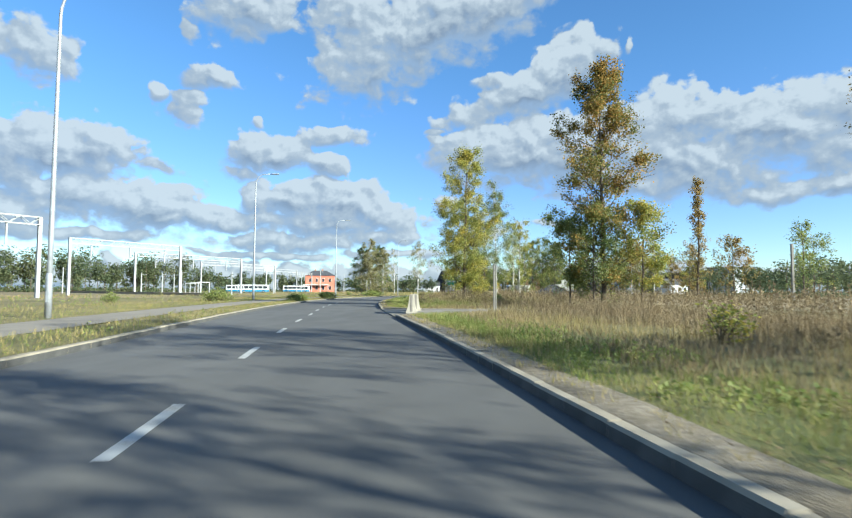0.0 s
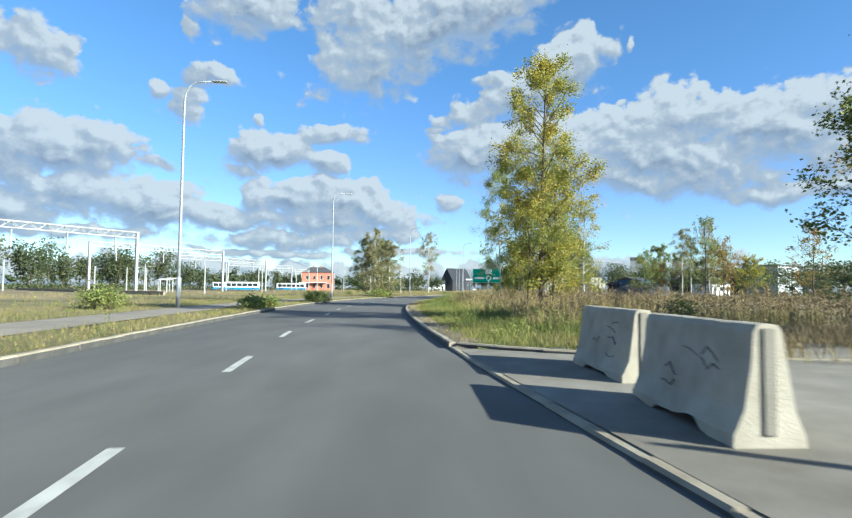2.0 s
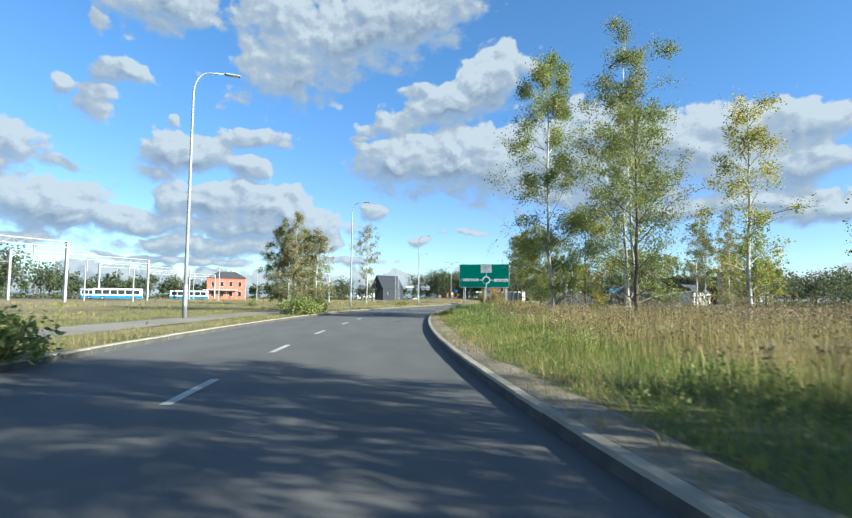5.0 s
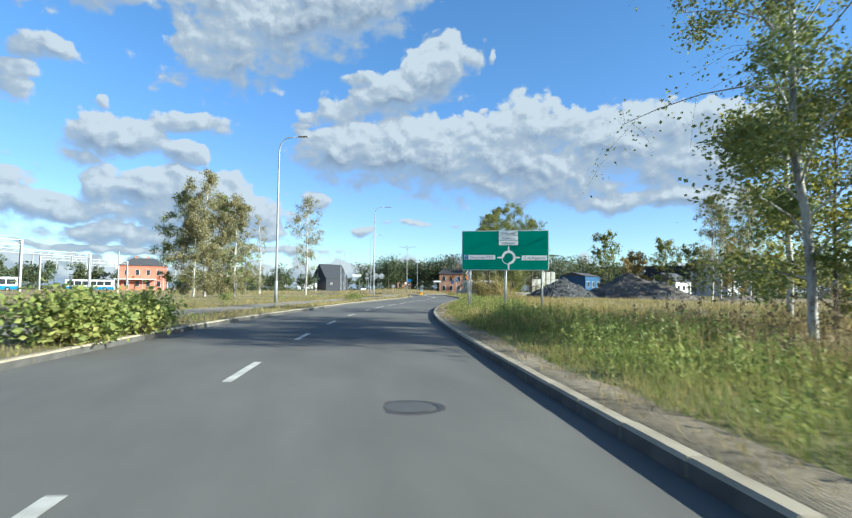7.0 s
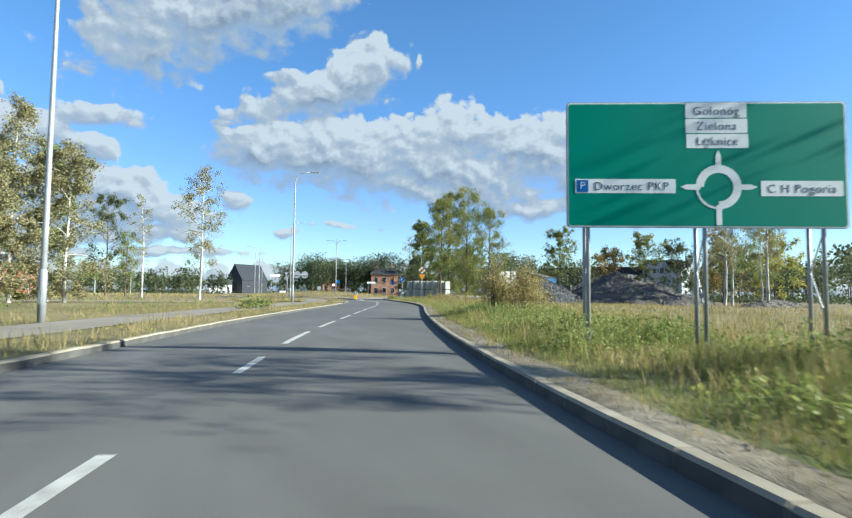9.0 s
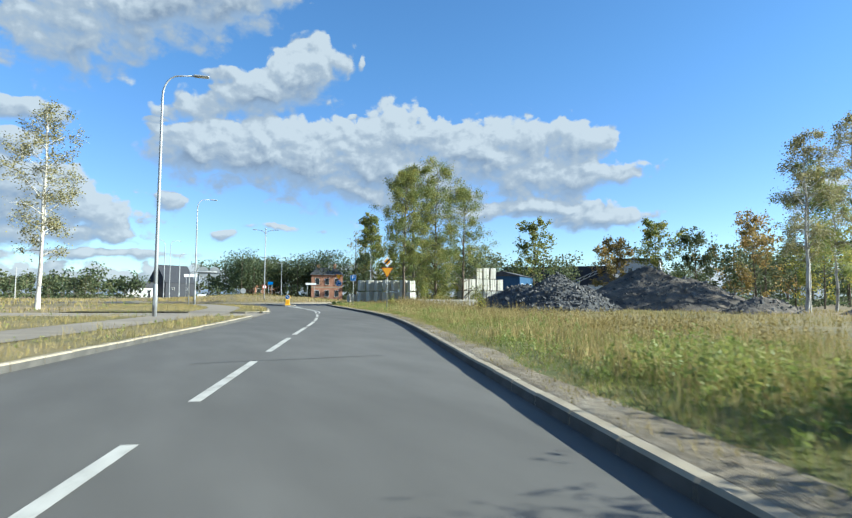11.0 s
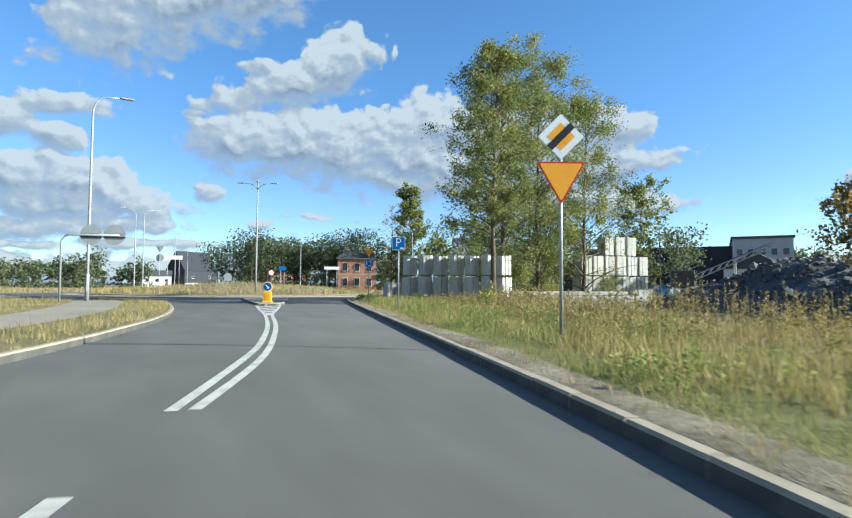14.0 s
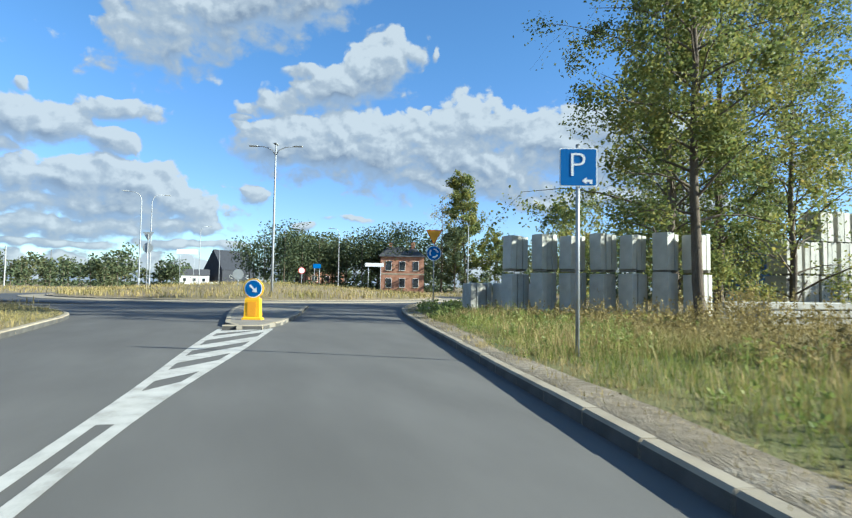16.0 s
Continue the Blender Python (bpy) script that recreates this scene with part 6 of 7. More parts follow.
for i, (tx, ty, th, tr) in enumerate(((64.5, 190.5, 8.5, 3.4), (70.0, 188.0, 10.6, 4.0), (75.0, 185.5, 9.6, 4.2), (78.0, 179.0, 10.8, 4.4), (81.0, 172.0, 9.5, 4.2))):
    tree(tx, ty, th, tr, 4200, 0.3, (LEAF_BROWN, LEAF_OLIVE, LEAF_FAR, LEAF_BROWN, LEAF_GOLD)[i], BARK, 100 + i, "rounded autumn tree behind the earth heaps", 0.05, "round", limbs=32, group="trees behind the heaps")
tree(62.5, 292, 20, 3.4, 700, 0.3, LEAF_PALE, BARK, 10, "nearly bare tall tree beside a poplar", 0.2, "loose", limbs=30)
for i, (tx, ty, th) in enumerate(((58.6, 161.7, 16.3), (61.5, 163.0, 14.5), (64.8, 160.7, 18.4), (68.0, 164.0, 13.5))):
    tree(tx, ty, th, 3.1, 9500, 0.15, (LEAF_PALE, LEAF_BIRCH)[i % 2], BIRCH, 70 + i, "tall thin-stemmed birch with a high loose crown", 0.28, "loose", limbs=34, droop=0.3, name="birch", group="birches across the meadow")
tree(28.4, 59.3, 13.2, 1.5, 4200, 0.17, LEAF_BROWN, BARK, 11, "slim columnar tree with rusty leaves", 0.08, "column", limbs=44)
for i, (tx, ty, th, tr, lf) in enumerate(((33.6, 99, 10.8, 2.4, 1500), (38.5, 104, 8.0, 2.6, 2600), (29, 108, 6.0, 2.6, 2600), (43, 92, 8.5, 2.6, 1800), (47, 70, 9.5, 2.4, 2000), (36, 66, 7.0, 2.4, 2200), (55, 80, 8.5, 3.0, 2400))):
    tree(tx, ty, th, tr, lf, 0.2, LEAF_BROWN if i % 2 else LEAF_BIRCH, BARK, 80 + i, "sparse autumn tree standing in tall weeds", 0.12, "round", limbs=24)
tree(23.0, 26.8, 15.0, 2.2, 4500, 0.13, LEAF_BROWN, BARK, 12, "tall thinning tree with brownish leaves at the meadow edge", 0.42, "round", limbs=40, z=0.0)
for i, (tx, ty, th) in enumerate(((17.5, 3.5, 14.5), (21.0, -1.5, 16.0), (15.5, -5.5, 13.0))):
    tree(tx, ty, th, 3.4, 5200, 0.15, LEAF_BIRCH, BIRCH, 90 + i, "roadside birch that shades the asphalt", 0.15, "loose", limbs=40, droop=0.2, z=0.08, name="birch", group="roadside birches")


def far_woods():
    """Distant tree belts as one mass of clumps with trunks; belts nearer to the road have finer leaves."""
    g = np.random.default_rng(21)
    spots = []

    def belt(x0, y0, x1, y1, k, hmin, hmax, depth=10, size=0.75):
        for i in range(k):
            f = (i + g.uniform(0, 1)) / k
            spots.append((x0 + (x1 - x0) * f + g.normal(0, depth * 0.3), y0 + (y1 - y0) * f + g.normal(0, depth), g.uniform(hmin, hmax), size))
    belt(-150, 100, -96, 250, 60, 10, 17, 9, 0.7)
    belt(-96, 255, -70, 370, 30, 8, 12, 9, 0.8)
    belt(-50, 345, 5, 372, 26, 6, 11, 10, 0.8)
    belt(26, 318, 62, 312, 20, 12, 18, 7, 0.5)
    belt(28, 304, 52, 306, 12, 11, 16, 4, 0.5)
    belt(66, 305, 120, 290, 14, 10, 17, 10, 0.7)
    belt(62, 236, 92, 240, 8, 10, 14, 6, 0.5)
    belt(82, 178, 128, 206, 18, 8, 12, 8, 0.5)
    belt(62, 114, 112, 150, 16, 6, 10, 8, 0.5)
    belt(76, 60, 104, 112, 14, 6, 10, 8, 0.5)
    belt(68, 20, 90, 60, 10, 7, 11, 6, 0.5)
    belt(-60, 420, 120, 420, 34, 9, 15, 20, 1.1)
    belt(-520, 200, -260, 640, 46, 11, 18, 20, 2.6)
    belt(-260, 640, 260, 700, 60, 12, 19, 20, 2.6)
    belt(260, 620, 520, 160, 52, 12, 20, 20, 2.6)
    belt(125, 150, 175, 300, 20, 10, 16, 14, 0.9)
    wood, leaf, size = Wood(), [], []
    for x, y, h, s in spots:
        if x > -4 and x < 34 and 380 < y < 560:
            continue
        r = h * g.uniform(0.30, 0.45)
        wood.limb([(x, y, -0.1), (x + g.normal(0, 0.2), y, h * 0.5), (x, y, h * 0.85)], 0.14, 0.05, 5)
        k = int(h * h * 1.6 / s ** 1.6 + 50)
        c = g.normal(size=(max(7, int(1.6 * h)), 3)); c /= np.linalg.norm(c, axis=1)[:, None]
        c = c * g.uniform(0.35, 0.9, (len(c), 1)) * np.array([r, r, h * 0.40]) + np.array([x, y, h * 0.56])
        p = c[g.integers(0, len(c), k)] + np.clip(g.normal(0, 1, (k, 3)), -1.4, 1.4) * np.array([r * 0.22, r * 0.22, h * 0.07])
        low = np.stack([x + g.normal(0, 2.6, k // 5), y + g.normal(0, 2.6, k // 5), np.abs(g.normal(0, 1.0, k // 5))], 1)
        leaf += [p, low]; size.append(np.full(k + k // 5, s))
    leaf, size = np.concatenate(leaf), np.concatenate(size)
    leaf[:, 2] = np.clip(leaf[:, 2], 0.2, None)
    t = empty("far_woods", Matrix(), "distant belts of autumn trees around the meadows", "woods", kind="stuff")
    ob = new("trunks", wood.mesh("trunks", BARK)); ob.parent = t
    ob = new("foliage", leaf_mesh("foliage", leaf, size, LEAF_FAR, g)); ob.parent = t


far_woods()


def bush(x, y, r, h, leaves, leaf, foliage, seed, label, z=0.1, name="bush"):
    g = np.random.default_rng(seed)
    t = empty(name, pose(x, y, z), label, "bush")
    wood, ends = Wood(), []
    for i in range(26):
        a, q = g.uniform(0, 6.28), math.sqrt(g.uniform(0, 1))
        top = np.array([r * q * math.cos(a), r * q * math.sin(a), h * (1 - 0.55 * q * q) * g.uniform(0.7, 1.1)])
        pts = np.stack([top * [0.15, 0.15, 0], top * [0.45, 0.45, 0.55], top])
        wood.limb(pts, 0.014, 0.005, 4); ends.append(pts)
    ob = new("stems", wood.mesh("stems", BARK)); ob.parent = t
    ends = np.array(ends); k = leaves
    pick = g.integers(0, len(ends), k); u = g.beta(2, 1.2, k)[:, None]
    p = ends[pick, 1] * (1 - u) + ends[pick, 2] * u + g.normal(0, 0.1 + 0.08 * r, (k, 3))
    p[:, 2] = np.abs(p[:, 2]) + 0.03
    ob = new("leaves", leaf_mesh("leaves", p, leaf, foliage, g)); ob.parent = t


bush(-9.6, 98.4, 1.2, 0.85, 2400, 0.13, HERB, 1, "lush green broad-leaved bush leaning over the kerb"); bush(-8.9, 100.9, 1.1, 0.8, 2400, 0.13, HERB, 2, "lush green broad-leaved bush leaning over the kerb")
bush(-12.9, 55.2, 0.9, 0.5, 1100, 0.12, HERB, 3, "low leafy weed bush beside the kerb"); bush(-12.6, 57.0, 0.8, 0.5, 1100, 0.12, HERB, 4, "low leafy weed bush beside the kerb")
bush(-18.6, 51.5, 1.1, 1.0, 1100, 0.12, HERB, 5, "broad-leaved weed bush behind the footpath"); bush(-20.2, 53.0, 1.0, 0.9, 880, 0.12, HERB, 6, "broad-leaved weed bush behind the footpath")
bush(-24.5, 44.0, 0.6, 0.8, 700, 0.1, HERB, 7, "round green bush in the meadow", 0.0); bush(-12.4, 70, 0.9, 0.8, 1100, 0.12, HERB, 8, "low leafy weed bush beside the kerb")
bush(-12.2, 72, 0.8, 0.7, 880, 0.12, HERB, 18, "low leafy weed bush beside the kerb")
bush(11.2, 131.2, 1.3, 2.4, 4200, 0.075, STRAW, 9, "tall straw-yellow shrub behind the kerb"); bush(12.8, 133.0, 1.2, 2.1, 3600, 0.075, STRAW, 10, "tall yellow shrub behind the kerb"); bush(9.9, 131.0, 0.9, 2.5, 2600, 0.085, STRAW, 11, "straw-green shrub behind the kerb")
bush(6.3, 12.0, 0.5, 0.85, 420, 0.09, LEAF_GOLD, 12, "small bright yellow-green shrub in the grass"); bush(28.5, 186, 0.3, 1.2, 220, 0.1, LEAF_GOLD, 13, "yellow flowering weed in the grass")
bush(28.3, 168.5, 0.4, 1.2, 260, 0.11, LEAF_GOLD, 14, "yellow flowering weed in the grass"); bush(5.6, 44.5, 0.7, 0.9, 500, 0.1, HERB, 15, "yellow-green shrub in the grass")
for i, (x, y) in enumerate(((-17.5, 128), (-13, 118), (-11, 140), (0.5, 143.5), (1.5, 146))):
    bush(x, y, 0.6, 0.55, 260, 0.14, HERB, 60 + i, "small leafy weed in the short grass")

# ---- grasses and weeds ----


def free(x, y):
    """Where plants may grow: not on the driveway, the footpath, the road arms or the ring."""
    ok = ~((y > 25.8) & (y < 36.3) & (x < 6.2) & (x > -4) & (y < 36.6 - 0.5 * (x + 2.9)) & (y > 25.6 + 0.55 * (x + 1.2)))
    rr = np.hypot(x - RING.x, y - RING.y)
    ok &= ~((rr > 16.9) & (rr < 24.5))
    ok &= ~((np.abs(y - 237 + (x - 0) * 0.1316) < 6) & (x < 2)) & ~((np.abs(y - 240 - (x - 44) * 0.1507) < 6) & (x > 40)) & ~((np.abs(x - 22) < 5.2) & (y > 255))
    return ok


def scatter(k, y0, y1, o0, o1, side, g, power=1.0):
    y = g.uniform(y0, y1, k); o = o0 + (o1 - o0) * g.uniform(0, 1, k) ** power
    x, yy = beside(y, o, side)
    keep = free(x, yy)
    if side < 0:
        keep &= ~((o > 2.25) & (o < 4.9)) & ~((y > 162.8) & (y < 171.2))
    return x[keep], yy[keep], o[keep]


def tufts(name, x, y, z, height, width, per, material, g, label, lean=0.75, radius=0.12):
    """Tufts of bent blades, all of one stretch in one mesh."""
    k = len(x) * per
    bx = np.repeat(x, per) + g.normal(0, radius, k); by = np.repeat(y, per) + g.normal(0, radius, k)
    bz = np.full(k, z) if np.isscalar(z) else np.repeat(z, per)
    h = (np.repeat(height, per) if not np.isscalar(height) else height) * g.uniform(0.45, 1.15, k)
    a = g.uniform(0, 6.28, k); l = g.normal(0, lean, k)[:, None]
    d = np.stack([np.cos(a), np.sin(a)], 1); s = np.stack([-d[:, 1], d[:, 0]], 1) * (width * g.uniform(0.6, 1.4, k))[:, None]
    p = np.stack([bx, by], 1)
    mid, tip = p + d * l * 0.35 * h[:, None], p + d * l * h[:, None]
    v = np.stack([np.c_[p - s, bz], np.c_[p + s, bz], np.c_[mid + s * 0.7, bz + h * 0.55], np.c_[mid - s * 0.7, bz + h * 0.55], np.c_[tip, bz + h * (1 - 0.25 * np.abs(l[:, 0]).clip(0, 1.5))]], 1).reshape(-1, 3)
    i = 5 * np.arange(k)[:, None]
    ob = new(name, mesh_of(name, v, [i + np.array([[0, 1, 2, 3]]), i + np.array([[3, 2, 4]])], material))
    return tagged(ob, label, "grass", kind="stuff")


def weeds(name, x, y, z, height, material, g, label, leaf=0.085, per=14, start=0.35, wide=0.10):
    """Upright stalks set with small leaves and seed heads."""
    k = len(x)
    h = height * g.uniform(0.6, 1.2, k)
    a = g.uniform(0, 6.28, k); l = np.abs(g.normal(0, 0.14, k))
    d = np.stack([np.cos(a), np.sin(a)], 1)
    s = np.stack([-d[:, 1], d[:, 0]], 1) * 0.006
    p = np.stack([x, y], 1); tip = p + d * (l * h)[:, None]
    v1 = np.stack([np.c_[p - s, np.full(k, z)], np.c_[p + s, np.full(k, z)], np.c_[tip + s * 0.5, z + h], np.c_[tip - s * 0.5, z + h]], 1).reshape(-1, 3)
    f = start + (1.02 - start) * g.uniform(0, 1, (k, per)) ** 0.8
    c = np.concatenate([p[:, None] + (tip - p)[:, None] * f[..., None] + g.normal(0, wide, (k, per, 2)) * (1.15 - f)[..., None], (z + h[:, None] * f)[..., None]], 2).reshape(-1, 3)
    m = len(c)
    sz = leaf * g.uniform(0.5, 1.4, m)[:, None]
    u = g.normal(size=(m, 3)); u[:, 2] += 0.9; u /= np.linalg.norm(u, axis=1)[:, None]
    w = np.cross(u, g.normal(size=(m, 3))); w /= np.linalg.norm(w, axis=1)[:, None] + 1e-9
    v2 = np.stack([c - u * sz * 0.4, c + w * sz * 0.3, c + u * sz * 0.7, c - w * sz * 0.3], 1).reshape(-1, 3)
    q = np.arange(4 * (k + m)).reshape(-1, 4)
    ob = new(name, mesh_of(name, np.concatenate([v1, v2]), [q], material))
    return tagged(ob, label, "weeds", kind="stuff")


def litter(name, x, y, z, g):
    """Dead leaves, clods and pebbles lying on the gravel."""
    k = len(x)
    s = g.gamma(2.0, 0.008, k).clip(0.006, 0.03)[:, None, None]
    c = np.c_[x, y, np.full(k, z)][:, None, :]
    shape = np.array([(-1, 0, 0), (0, -0.7, 0), (1, 0, 0.1), (0, 0.7, 0), (0, 0, 0.75)])[None]
    a = g.uniform(0, 6.28, k)
    rot = np.stack([np.stack([np.cos(a), -np.sin(a), 0 * a], 1), np.stack([np.sin(a), np.cos(a), 0 * a], 1), np.stack([0 * a, 0 * a, g.uniform(0.2, 1.2, k)], 1)], 1)
    v = (np.einsum("kij,kvj->kvi", rot, np.repeat(shape, k, 0)) * s * g.uniform(0.6, 1.5, (k, 5, 1)) + c).reshape(-1, 3)
    f = (np.array([(0, 1, 4), (1, 2, 4), (2, 3, 4), (3, 0, 4)])[None] + 5 * np.arange(k)[:, None, None]).reshape(-1, 3)
    ob = new(name, mesh_of(name, v, [f], WEED))
    return tagged(ob, "dead leaves and small stones on the gravel", "leaf litter", kind="stuff")


def ragged(o, y, g):
    return np.array([0.65 + 0.7 * max(0.0, 0.5 + noise.noise((a * 0.45, b * 0.22, 9))) for a, b in zip(o, y)])


def blades(name, x, y, z, height, width, material, g, label, lean=0.5):
    """Fine single blades of grass, one narrow triangle each."""
    k = len(x)
    h = height * g.uniform(0.45, 1.2, k)
    a, l = g.uniform(0, 6.28, k), np.abs(g.normal(0, lean, k)) * h
    t = a + g.uniform(0.6, 2.5, k)
    s = np.stack([np.cos(t), np.sin(t)], 1) * (width * g.uniform(0.6, 1.5, k))[:, None]
    p = np.stack([x, y], 1); tip = p + np.stack([np.cos(a), np.sin(a)], 1) * l[:, None]
    v = np.stack([np.c_[p - s, np.full(k, z)], np.c_[p + s, np.full(k, z)], np.c_[tip, z + h * (1 - 0.2 * np.clip(l / h, 0, 1.5))]], 1).reshape(-1, 3)
    return tagged(new(name, mesh_of(name, v, [np.arange(3 * k).reshape(-1, 3)], material)), label, "grass", kind="stuff")


def patchy(x, y, scale, seed, lo=-0.15, hi=0.35):
    """From 0 to 1: how strongly a plant holds this spot."""
    q = np.array([noise.noise((a * scale, b * scale, seed)) for a, b in zip(x, y)])
    return np.clip((q - lo) / (hi - lo), 0, 1)


def build_plants():
    g = np.random.default_rng(33)

    def grow(k, y0, y1, o0, o1, scale, seed, power=1.0, lo=-0.15, hi=0.35, side=1):
        """A scatter thinned to patches; the last value is how dense the patch is there."""
        x, y, o = scatter(k, y0, y1, o0, o1, side, g, power)
        w = patchy(x, y, scale, seed, lo, hi)
        keep = g.uniform(0, 1, len(x)) < w
        return x[keep], y[keep], o[keep], w[keep]

    # right verge: gravel, low green grass and herbs, then taller dry growth
    x, y, o = scatter(190000, 2, 206, 0.58, 4.4, 1, g, 1.2)
    edge = patchy(x, y, 0.9, 3, -0.5, 0.3)
    keep = (o > 0.58 + 0.5 * (1 - edge)) & ((y > 36) | (o < 1.6 + 1.6 * edge))
    keep &= (y < 138) | (y > 180) | (g.uniform(0, 1, len(y)) < 0.4) | (o < 1.3)
    x, y, o = x[keep], y[keep], o[keep]
    blades("verge_grass", x, y, 0.1, (0.10 + 0.055 * o) * ragged(o, y, g), 0.0055, BLADE, g, "short green verge grass")
    x, y, o, w = grow(170000, 2, 206, 0.8, 6.5, 0.4, 14, 1.2, -0.35, 0.3)
    blades("verge_straw", x, y, 0.1, (0.14 + 0.05 * o) * ragged(o, y, g), 0.005, STRAW, g, "dry straw among the green verge grass", 0.45)
    x, y, o = scatter(2200, 2, 206, 0.2, 1.0, 1, g)
    tufts("gravel_grass", x, y, 0.1, 0.15 * ragged(o, y, g), 0.004, 7, STRAW, g, "dry tufts growing in the gravel", 0.8, 0.07)
    x, y, o = scatter(11000, 2, 206, 0.16, 1.3, 1, g)
    litter("leaf_litter", x, y, 0.115, g)
    x, y, o, w = grow(9000, 36, 206, 0.95, 4.6, 0.55, 21, 1.0, -0.1, 0.4)
    weeds("verge_herbs", x, y, 0.1, (0.12 + 0.30 * w) * np.clip(0.5 + 0.3 * o, 0.6, 1.3), HERB, g, "leafy green herbs in clumps on the verge", 0.05, 15, 0.1, 0.11)
    x, y, o, w = grow(1400, 2, 36, 1.0, 3.4, 0.6, 22, 1.0, -0.1, 0.4)
    weeds("low_herbs", x, y, 0.1, 0.10 + 0.16 * w, HERB, g, "low green herbs beside the gravel", 0.05, 14, 0.1, 0.10)
    x, y, o, w = grow(5200, 84, 140, 1.4, 5.0, 0.35, 23, 1.0, -0.2, 0.3)
    weeds("lush_herbs", x, y, 0.1, 0.22 + 0.42 * w, HERB, g, "lush green herbs and nettles on the verge", 0.055, 16, 0.08, 0.12)
    x, y, o, w = grow(8200, 36, 142, 2.4, 7.0, 0.3, 24, 1.1, -0.3, 0.3)
    tufts("meadow_grass", x, y, 0.1, (0.22 + 0.22 * w) * ragged(o, y, g), 0.006, 7, BLADE, g, "shin-high green and yellow meadow grass", 0.6, 0.15)
    x, y, o, w = grow(9500, 2, 38, 2.0, 16, 0.25, 25, 1.1, -0.5, 0.2)
    tufts("tan_grass", x, y, 0.1, (0.25 + 0.05 * np.clip(o - 2.6, 0, 6)) * ragged(o, y, g), 0.007, 5, WEED, g, "low brown and tan dry grass", 0.55, 0.16)
    x, y, o, w = grow(14000, 100, 206, 1.5, 10, 0.3, 26, 1.2, -0.5, 0.2)
    tufts("dry_grass", x, y, 0.1, (0.30 + 0.16 * w) * ragged(o, y, g), 0.007, 5, STRAW, g, "dry yellow grass", 0.45, 0.15)
    x, y, o, w = grow(4600, 40, 100, 3.2, 17, 0.3, 27, 1.0, -0.5, 0.2)
    weeds("tall_weeds", x, y, 0.1, (0.55 + 0.5 * np.clip((o - 3) / 4, 0, 1)) * ragged(o, y, g), WEED, g, "waist-high brown weeds gone to seed", 0.07, 13, 0.10, 0.09)
    x, y, o, w = grow(2400, 2, 40, 6.5, 20, 0.25, 28, 1.0, -0.4, 0.2)
    weeds("tall_weeds", x, y, 0.1, np.clip(0.35 + 0.11 * (o - 6), 0.3, 1.15) * ragged(o, y, g), WEED, g, "brown weeds gone to seed in the meadow", 0.065, 16, 0.12, 0.09)
    x, y, o, w = grow(8000, 40, 108, 3.0, 15, 0.3, 29, 1.0, -0.5, 0.2)
    tufts("tall_straw", x, y, 0.1, 0.72 * ragged(o, y, g), 0.007, 4, STRAW, g, "tall straw-coloured grass among weeds", 0.35)
    x, y, o = scatter(2700, 2, 112, 15, 48, 1, g)
    weeds("field_weeds", x, y, -0.06, 1.2 * ragged(o, y, g), WEED, g, "brown weeds across the open field", 0.16, 9, 0.2, 0.20)
    x, y, o, w = grow(3600, 172, 206, 3.4, 11, 0.4, 30, 1.0, -0.4, 0.2)
    weeds("dry_weeds", x, y, 0.1, np.clip(0.35 + 0.12 * (o - 3), 0.3, 0.85) * ragged(o, y, g), GOLD_WEED, g, "scattered golden-brown weeds in dry grass", 0.07, 11, 0.2, 0.09)
    x, y, o, w = grow(1500, 140, 176, 3.4, 9, 0.4, 31, 1.0, -0.2, 0.3)
    weeds("golden_weeds", x, y, 0.1, 0.55 * ragged(o, y, g), GOLD_WEED, g, "golden weeds gone to seed in dry grass", 0.06, 15, 0.2, 0.08)
    x, y, o, w = grow(6500, 92, 172, 7.5, 24, 0.2, 36, 1.0, -0.4, 0.2)
    tufts("golden_field", x, y, 0.06, 0.42 * ragged(o, y, g), 0.011, 4, STRAW, g, "golden grass across the open meadow", 0.4, 0.22)
    x, y, o = scatter(4000, 112, 200, 16, 50, 1, g)
    tufts("field_grass", x, y, -0.06, 0.35 * ragged(o, y, g), 0.016, 4, STRAW, g, "short dry field grass", 0.5, 0.25)
    # left verge: mown strip, footpath edges, meadow beyond
    x, y, o = scatter(24000, 6, 100, 0.2, 9, -1, g, 1.3)
    blades("left_grass", x, y, 0.1, np.where(o < 2.4, 0.14, 0.17) * ragged(o, y, g), 0.006, BLADE, g, "short green grass beside the footpath", 0.6)
    x, y, o = scatter(80000, 6, 211, 0.2, 13, -1, g, 1.35)
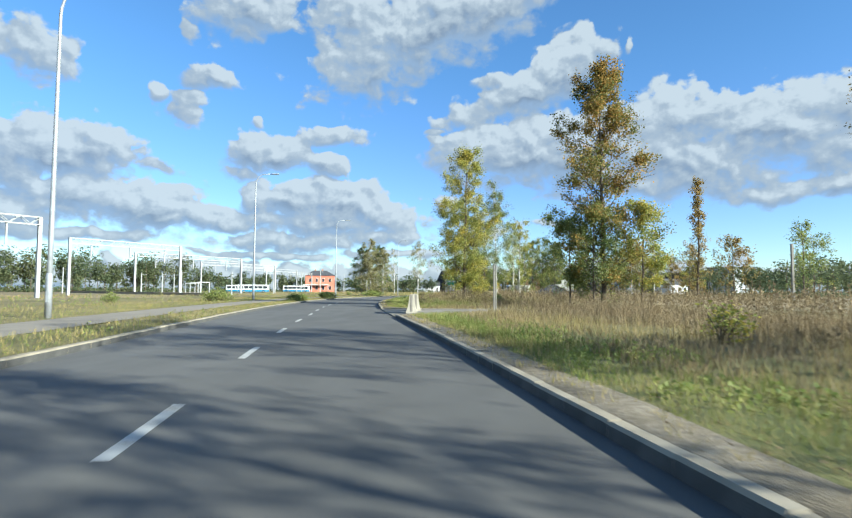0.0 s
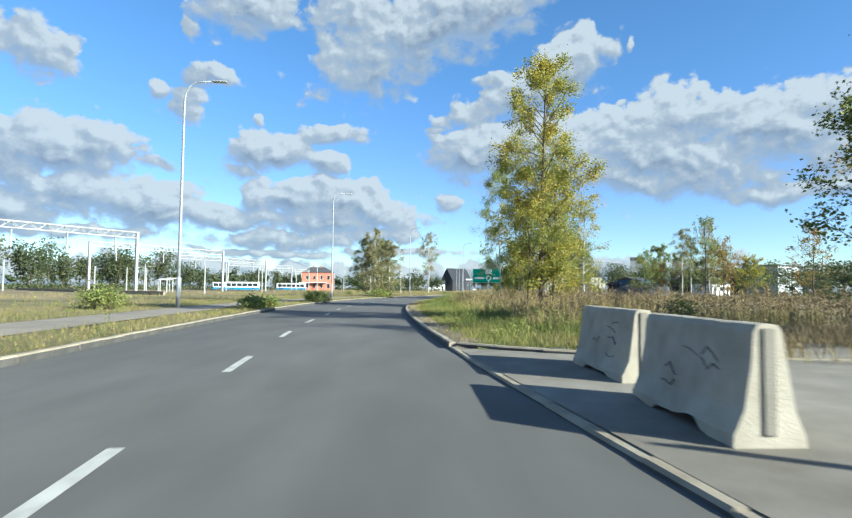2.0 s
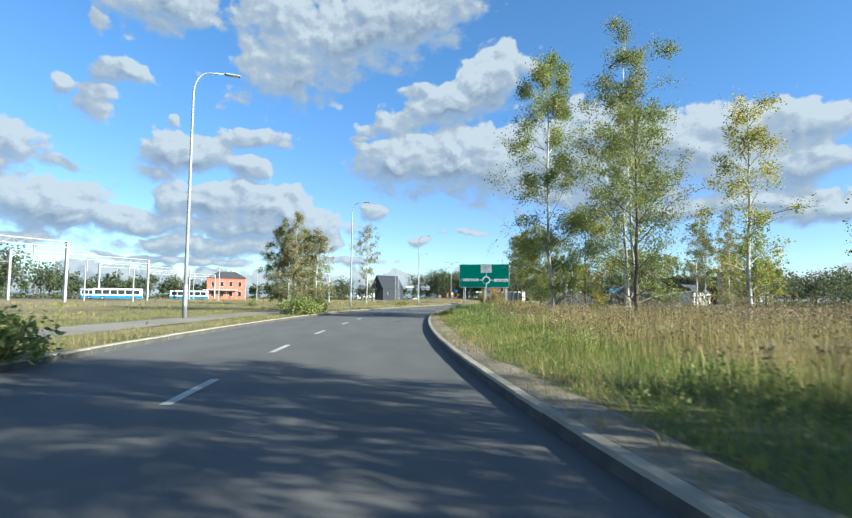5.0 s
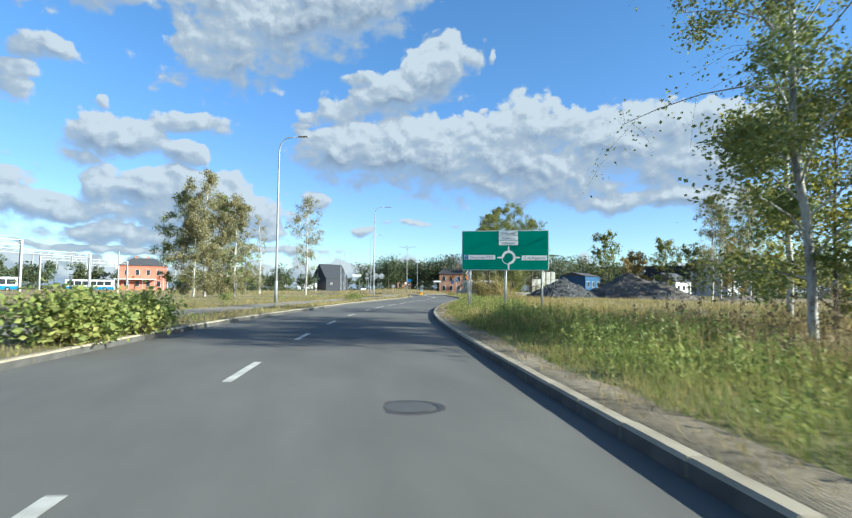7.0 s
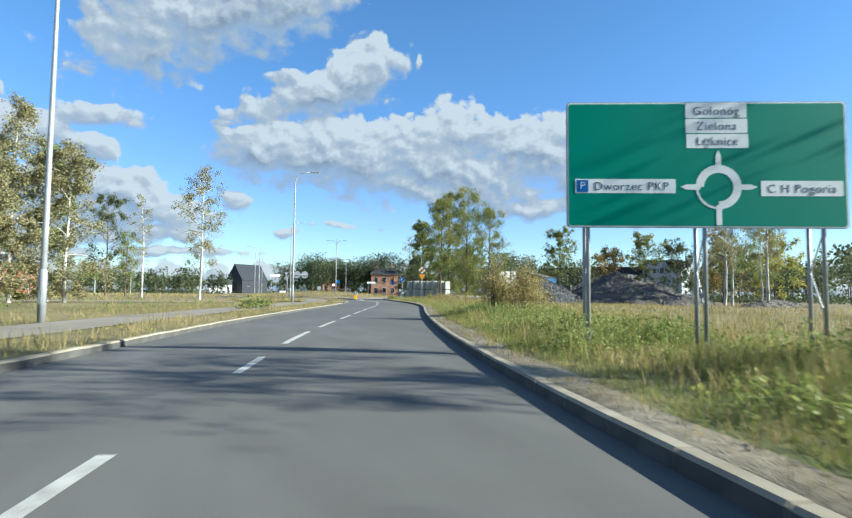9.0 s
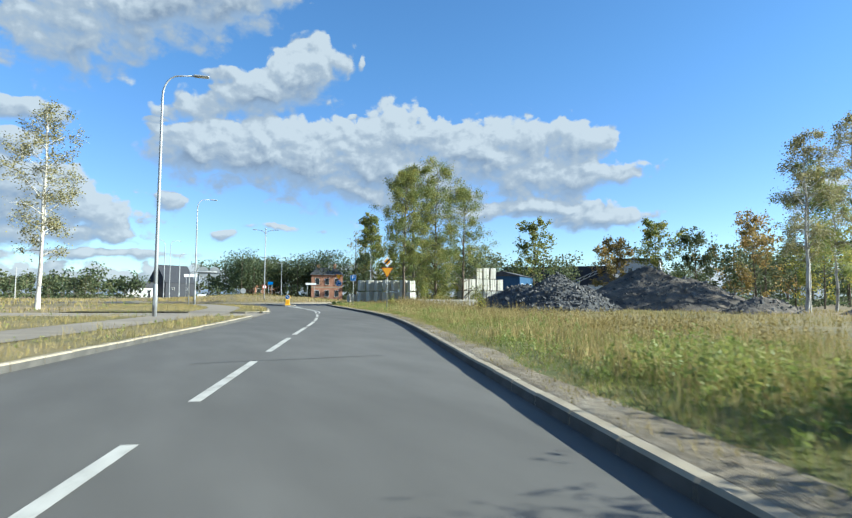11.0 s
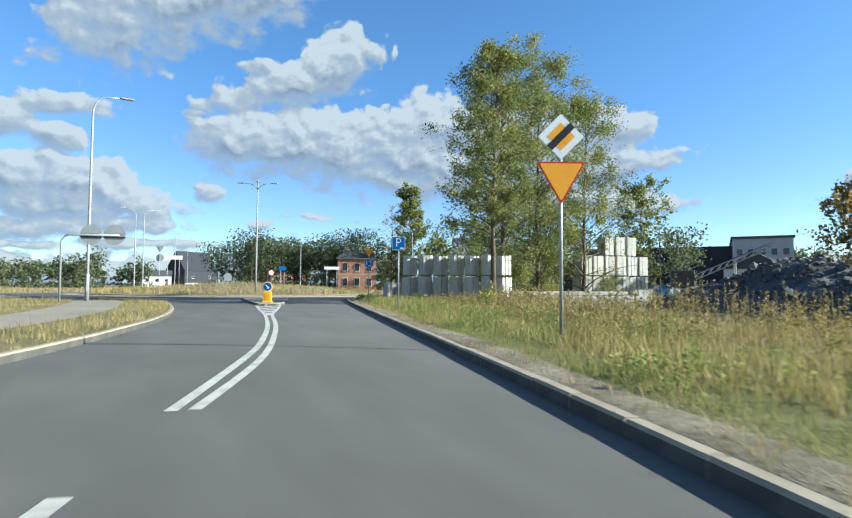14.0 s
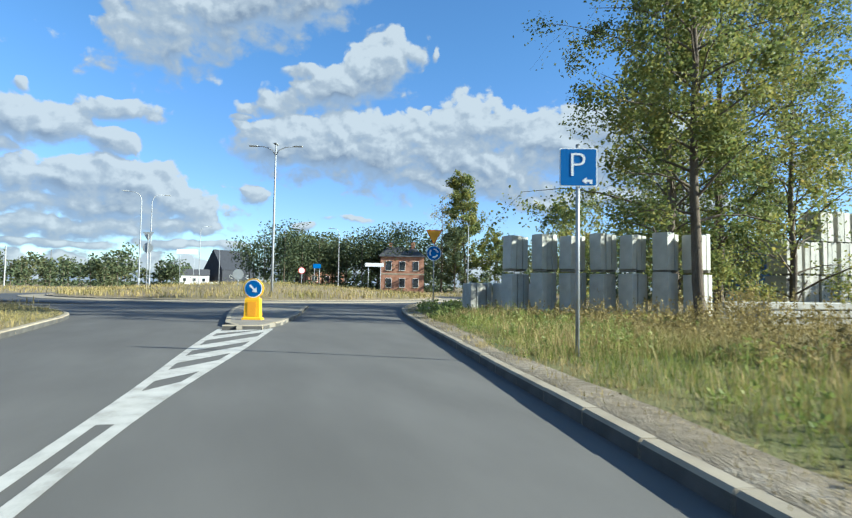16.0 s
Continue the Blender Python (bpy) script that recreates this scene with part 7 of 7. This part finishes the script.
    blades("left_straw", x, y, 0.1, 0.19 * ragged(o, y, g), 0.006, STRAW, g, "dry yellow grass beside the footpath", 0.6)
    x, y, o, w = grow(5200, 96, 211, 0.25, 7.5, 0.5, 35, 1.0, -0.2, 0.3, -1)
    tufts("left_gold", x, y, 0.1, (0.18 + 0.2 * w) * ragged(o, y, g), 0.006, 5, STRAW, g, "golden grass tufts along the kerb and footpath", 0.5, 0.12)
    x, y, o, w = grow(2600, 6, 165, 0.3, 14, 0.4, 32, 1.0, 0.0, 0.4, -1)
    weeds("left_herbs", x, y, 0.1, 0.12 + 0.22 * w, HERB, g, "low leafy weeds in the grass", 0.055, 14, 0.1, 0.12)
    x, y, o, w = grow(5600, 6, 205, 8, 55, 0.1, 33, 1.0, -0.6, 0.2, -1)
    tufts("left_meadow", x, y, -0.06, 0.40 * ragged(o, y, g), 0.016, 4, STRAW, g, "dry meadow grass before the railway yard", 0.45, 0.25)
    x, y, o, w = grow(2600, 6, 205, 8, 50, 0.12, 34, 1.0, 0.0, 0.4, -1)
    weeds("left_weeds", x, y, -0.06, 0.55 * ragged(o, y, g), HERB, g, "green weeds in the dry meadow", 0.11, 12, 0.1, 0.2)
    # roundabout island and the far meadow
    a, r = g.uniform(0, 6.28, 5000), 16.8 * np.sqrt(g.uniform(0, 1, 5000))
    tufts("island_grass", RING.x + r * np.cos(a), RING.y + r * np.sin(a), 0.12 + 1.12 * (1 - r / 17.5), 0.55, 0.02, 3, STRAW, g, "dry yellow grass on the roundabout island", 0.35, 0.15)
    x, y = g.uniform(-60, 120, 6500), g.uniform(206, 320, 6500)
    k = free(x, y) & (np.hypot(x - RING.x, y - RING.y) > 25) & ~((y < 216) & (x > 2) & (x < 33))
    tufts("far_meadow", x[k], y[k], -0.06, 0.5, 0.035, 3, STRAW, g, "dry grass beyond the roundabout", 0.4, 0.3)
    x, y, o = scatter(500, 195, 217, 0.8, 9, 1, g)
    weeds("corner_herbs", x, y, 0.0, 0.4, HERB, g, "green herbs in the shade near the roundabout", 0.12, 14, 0.1, 0.2)


build_plants()
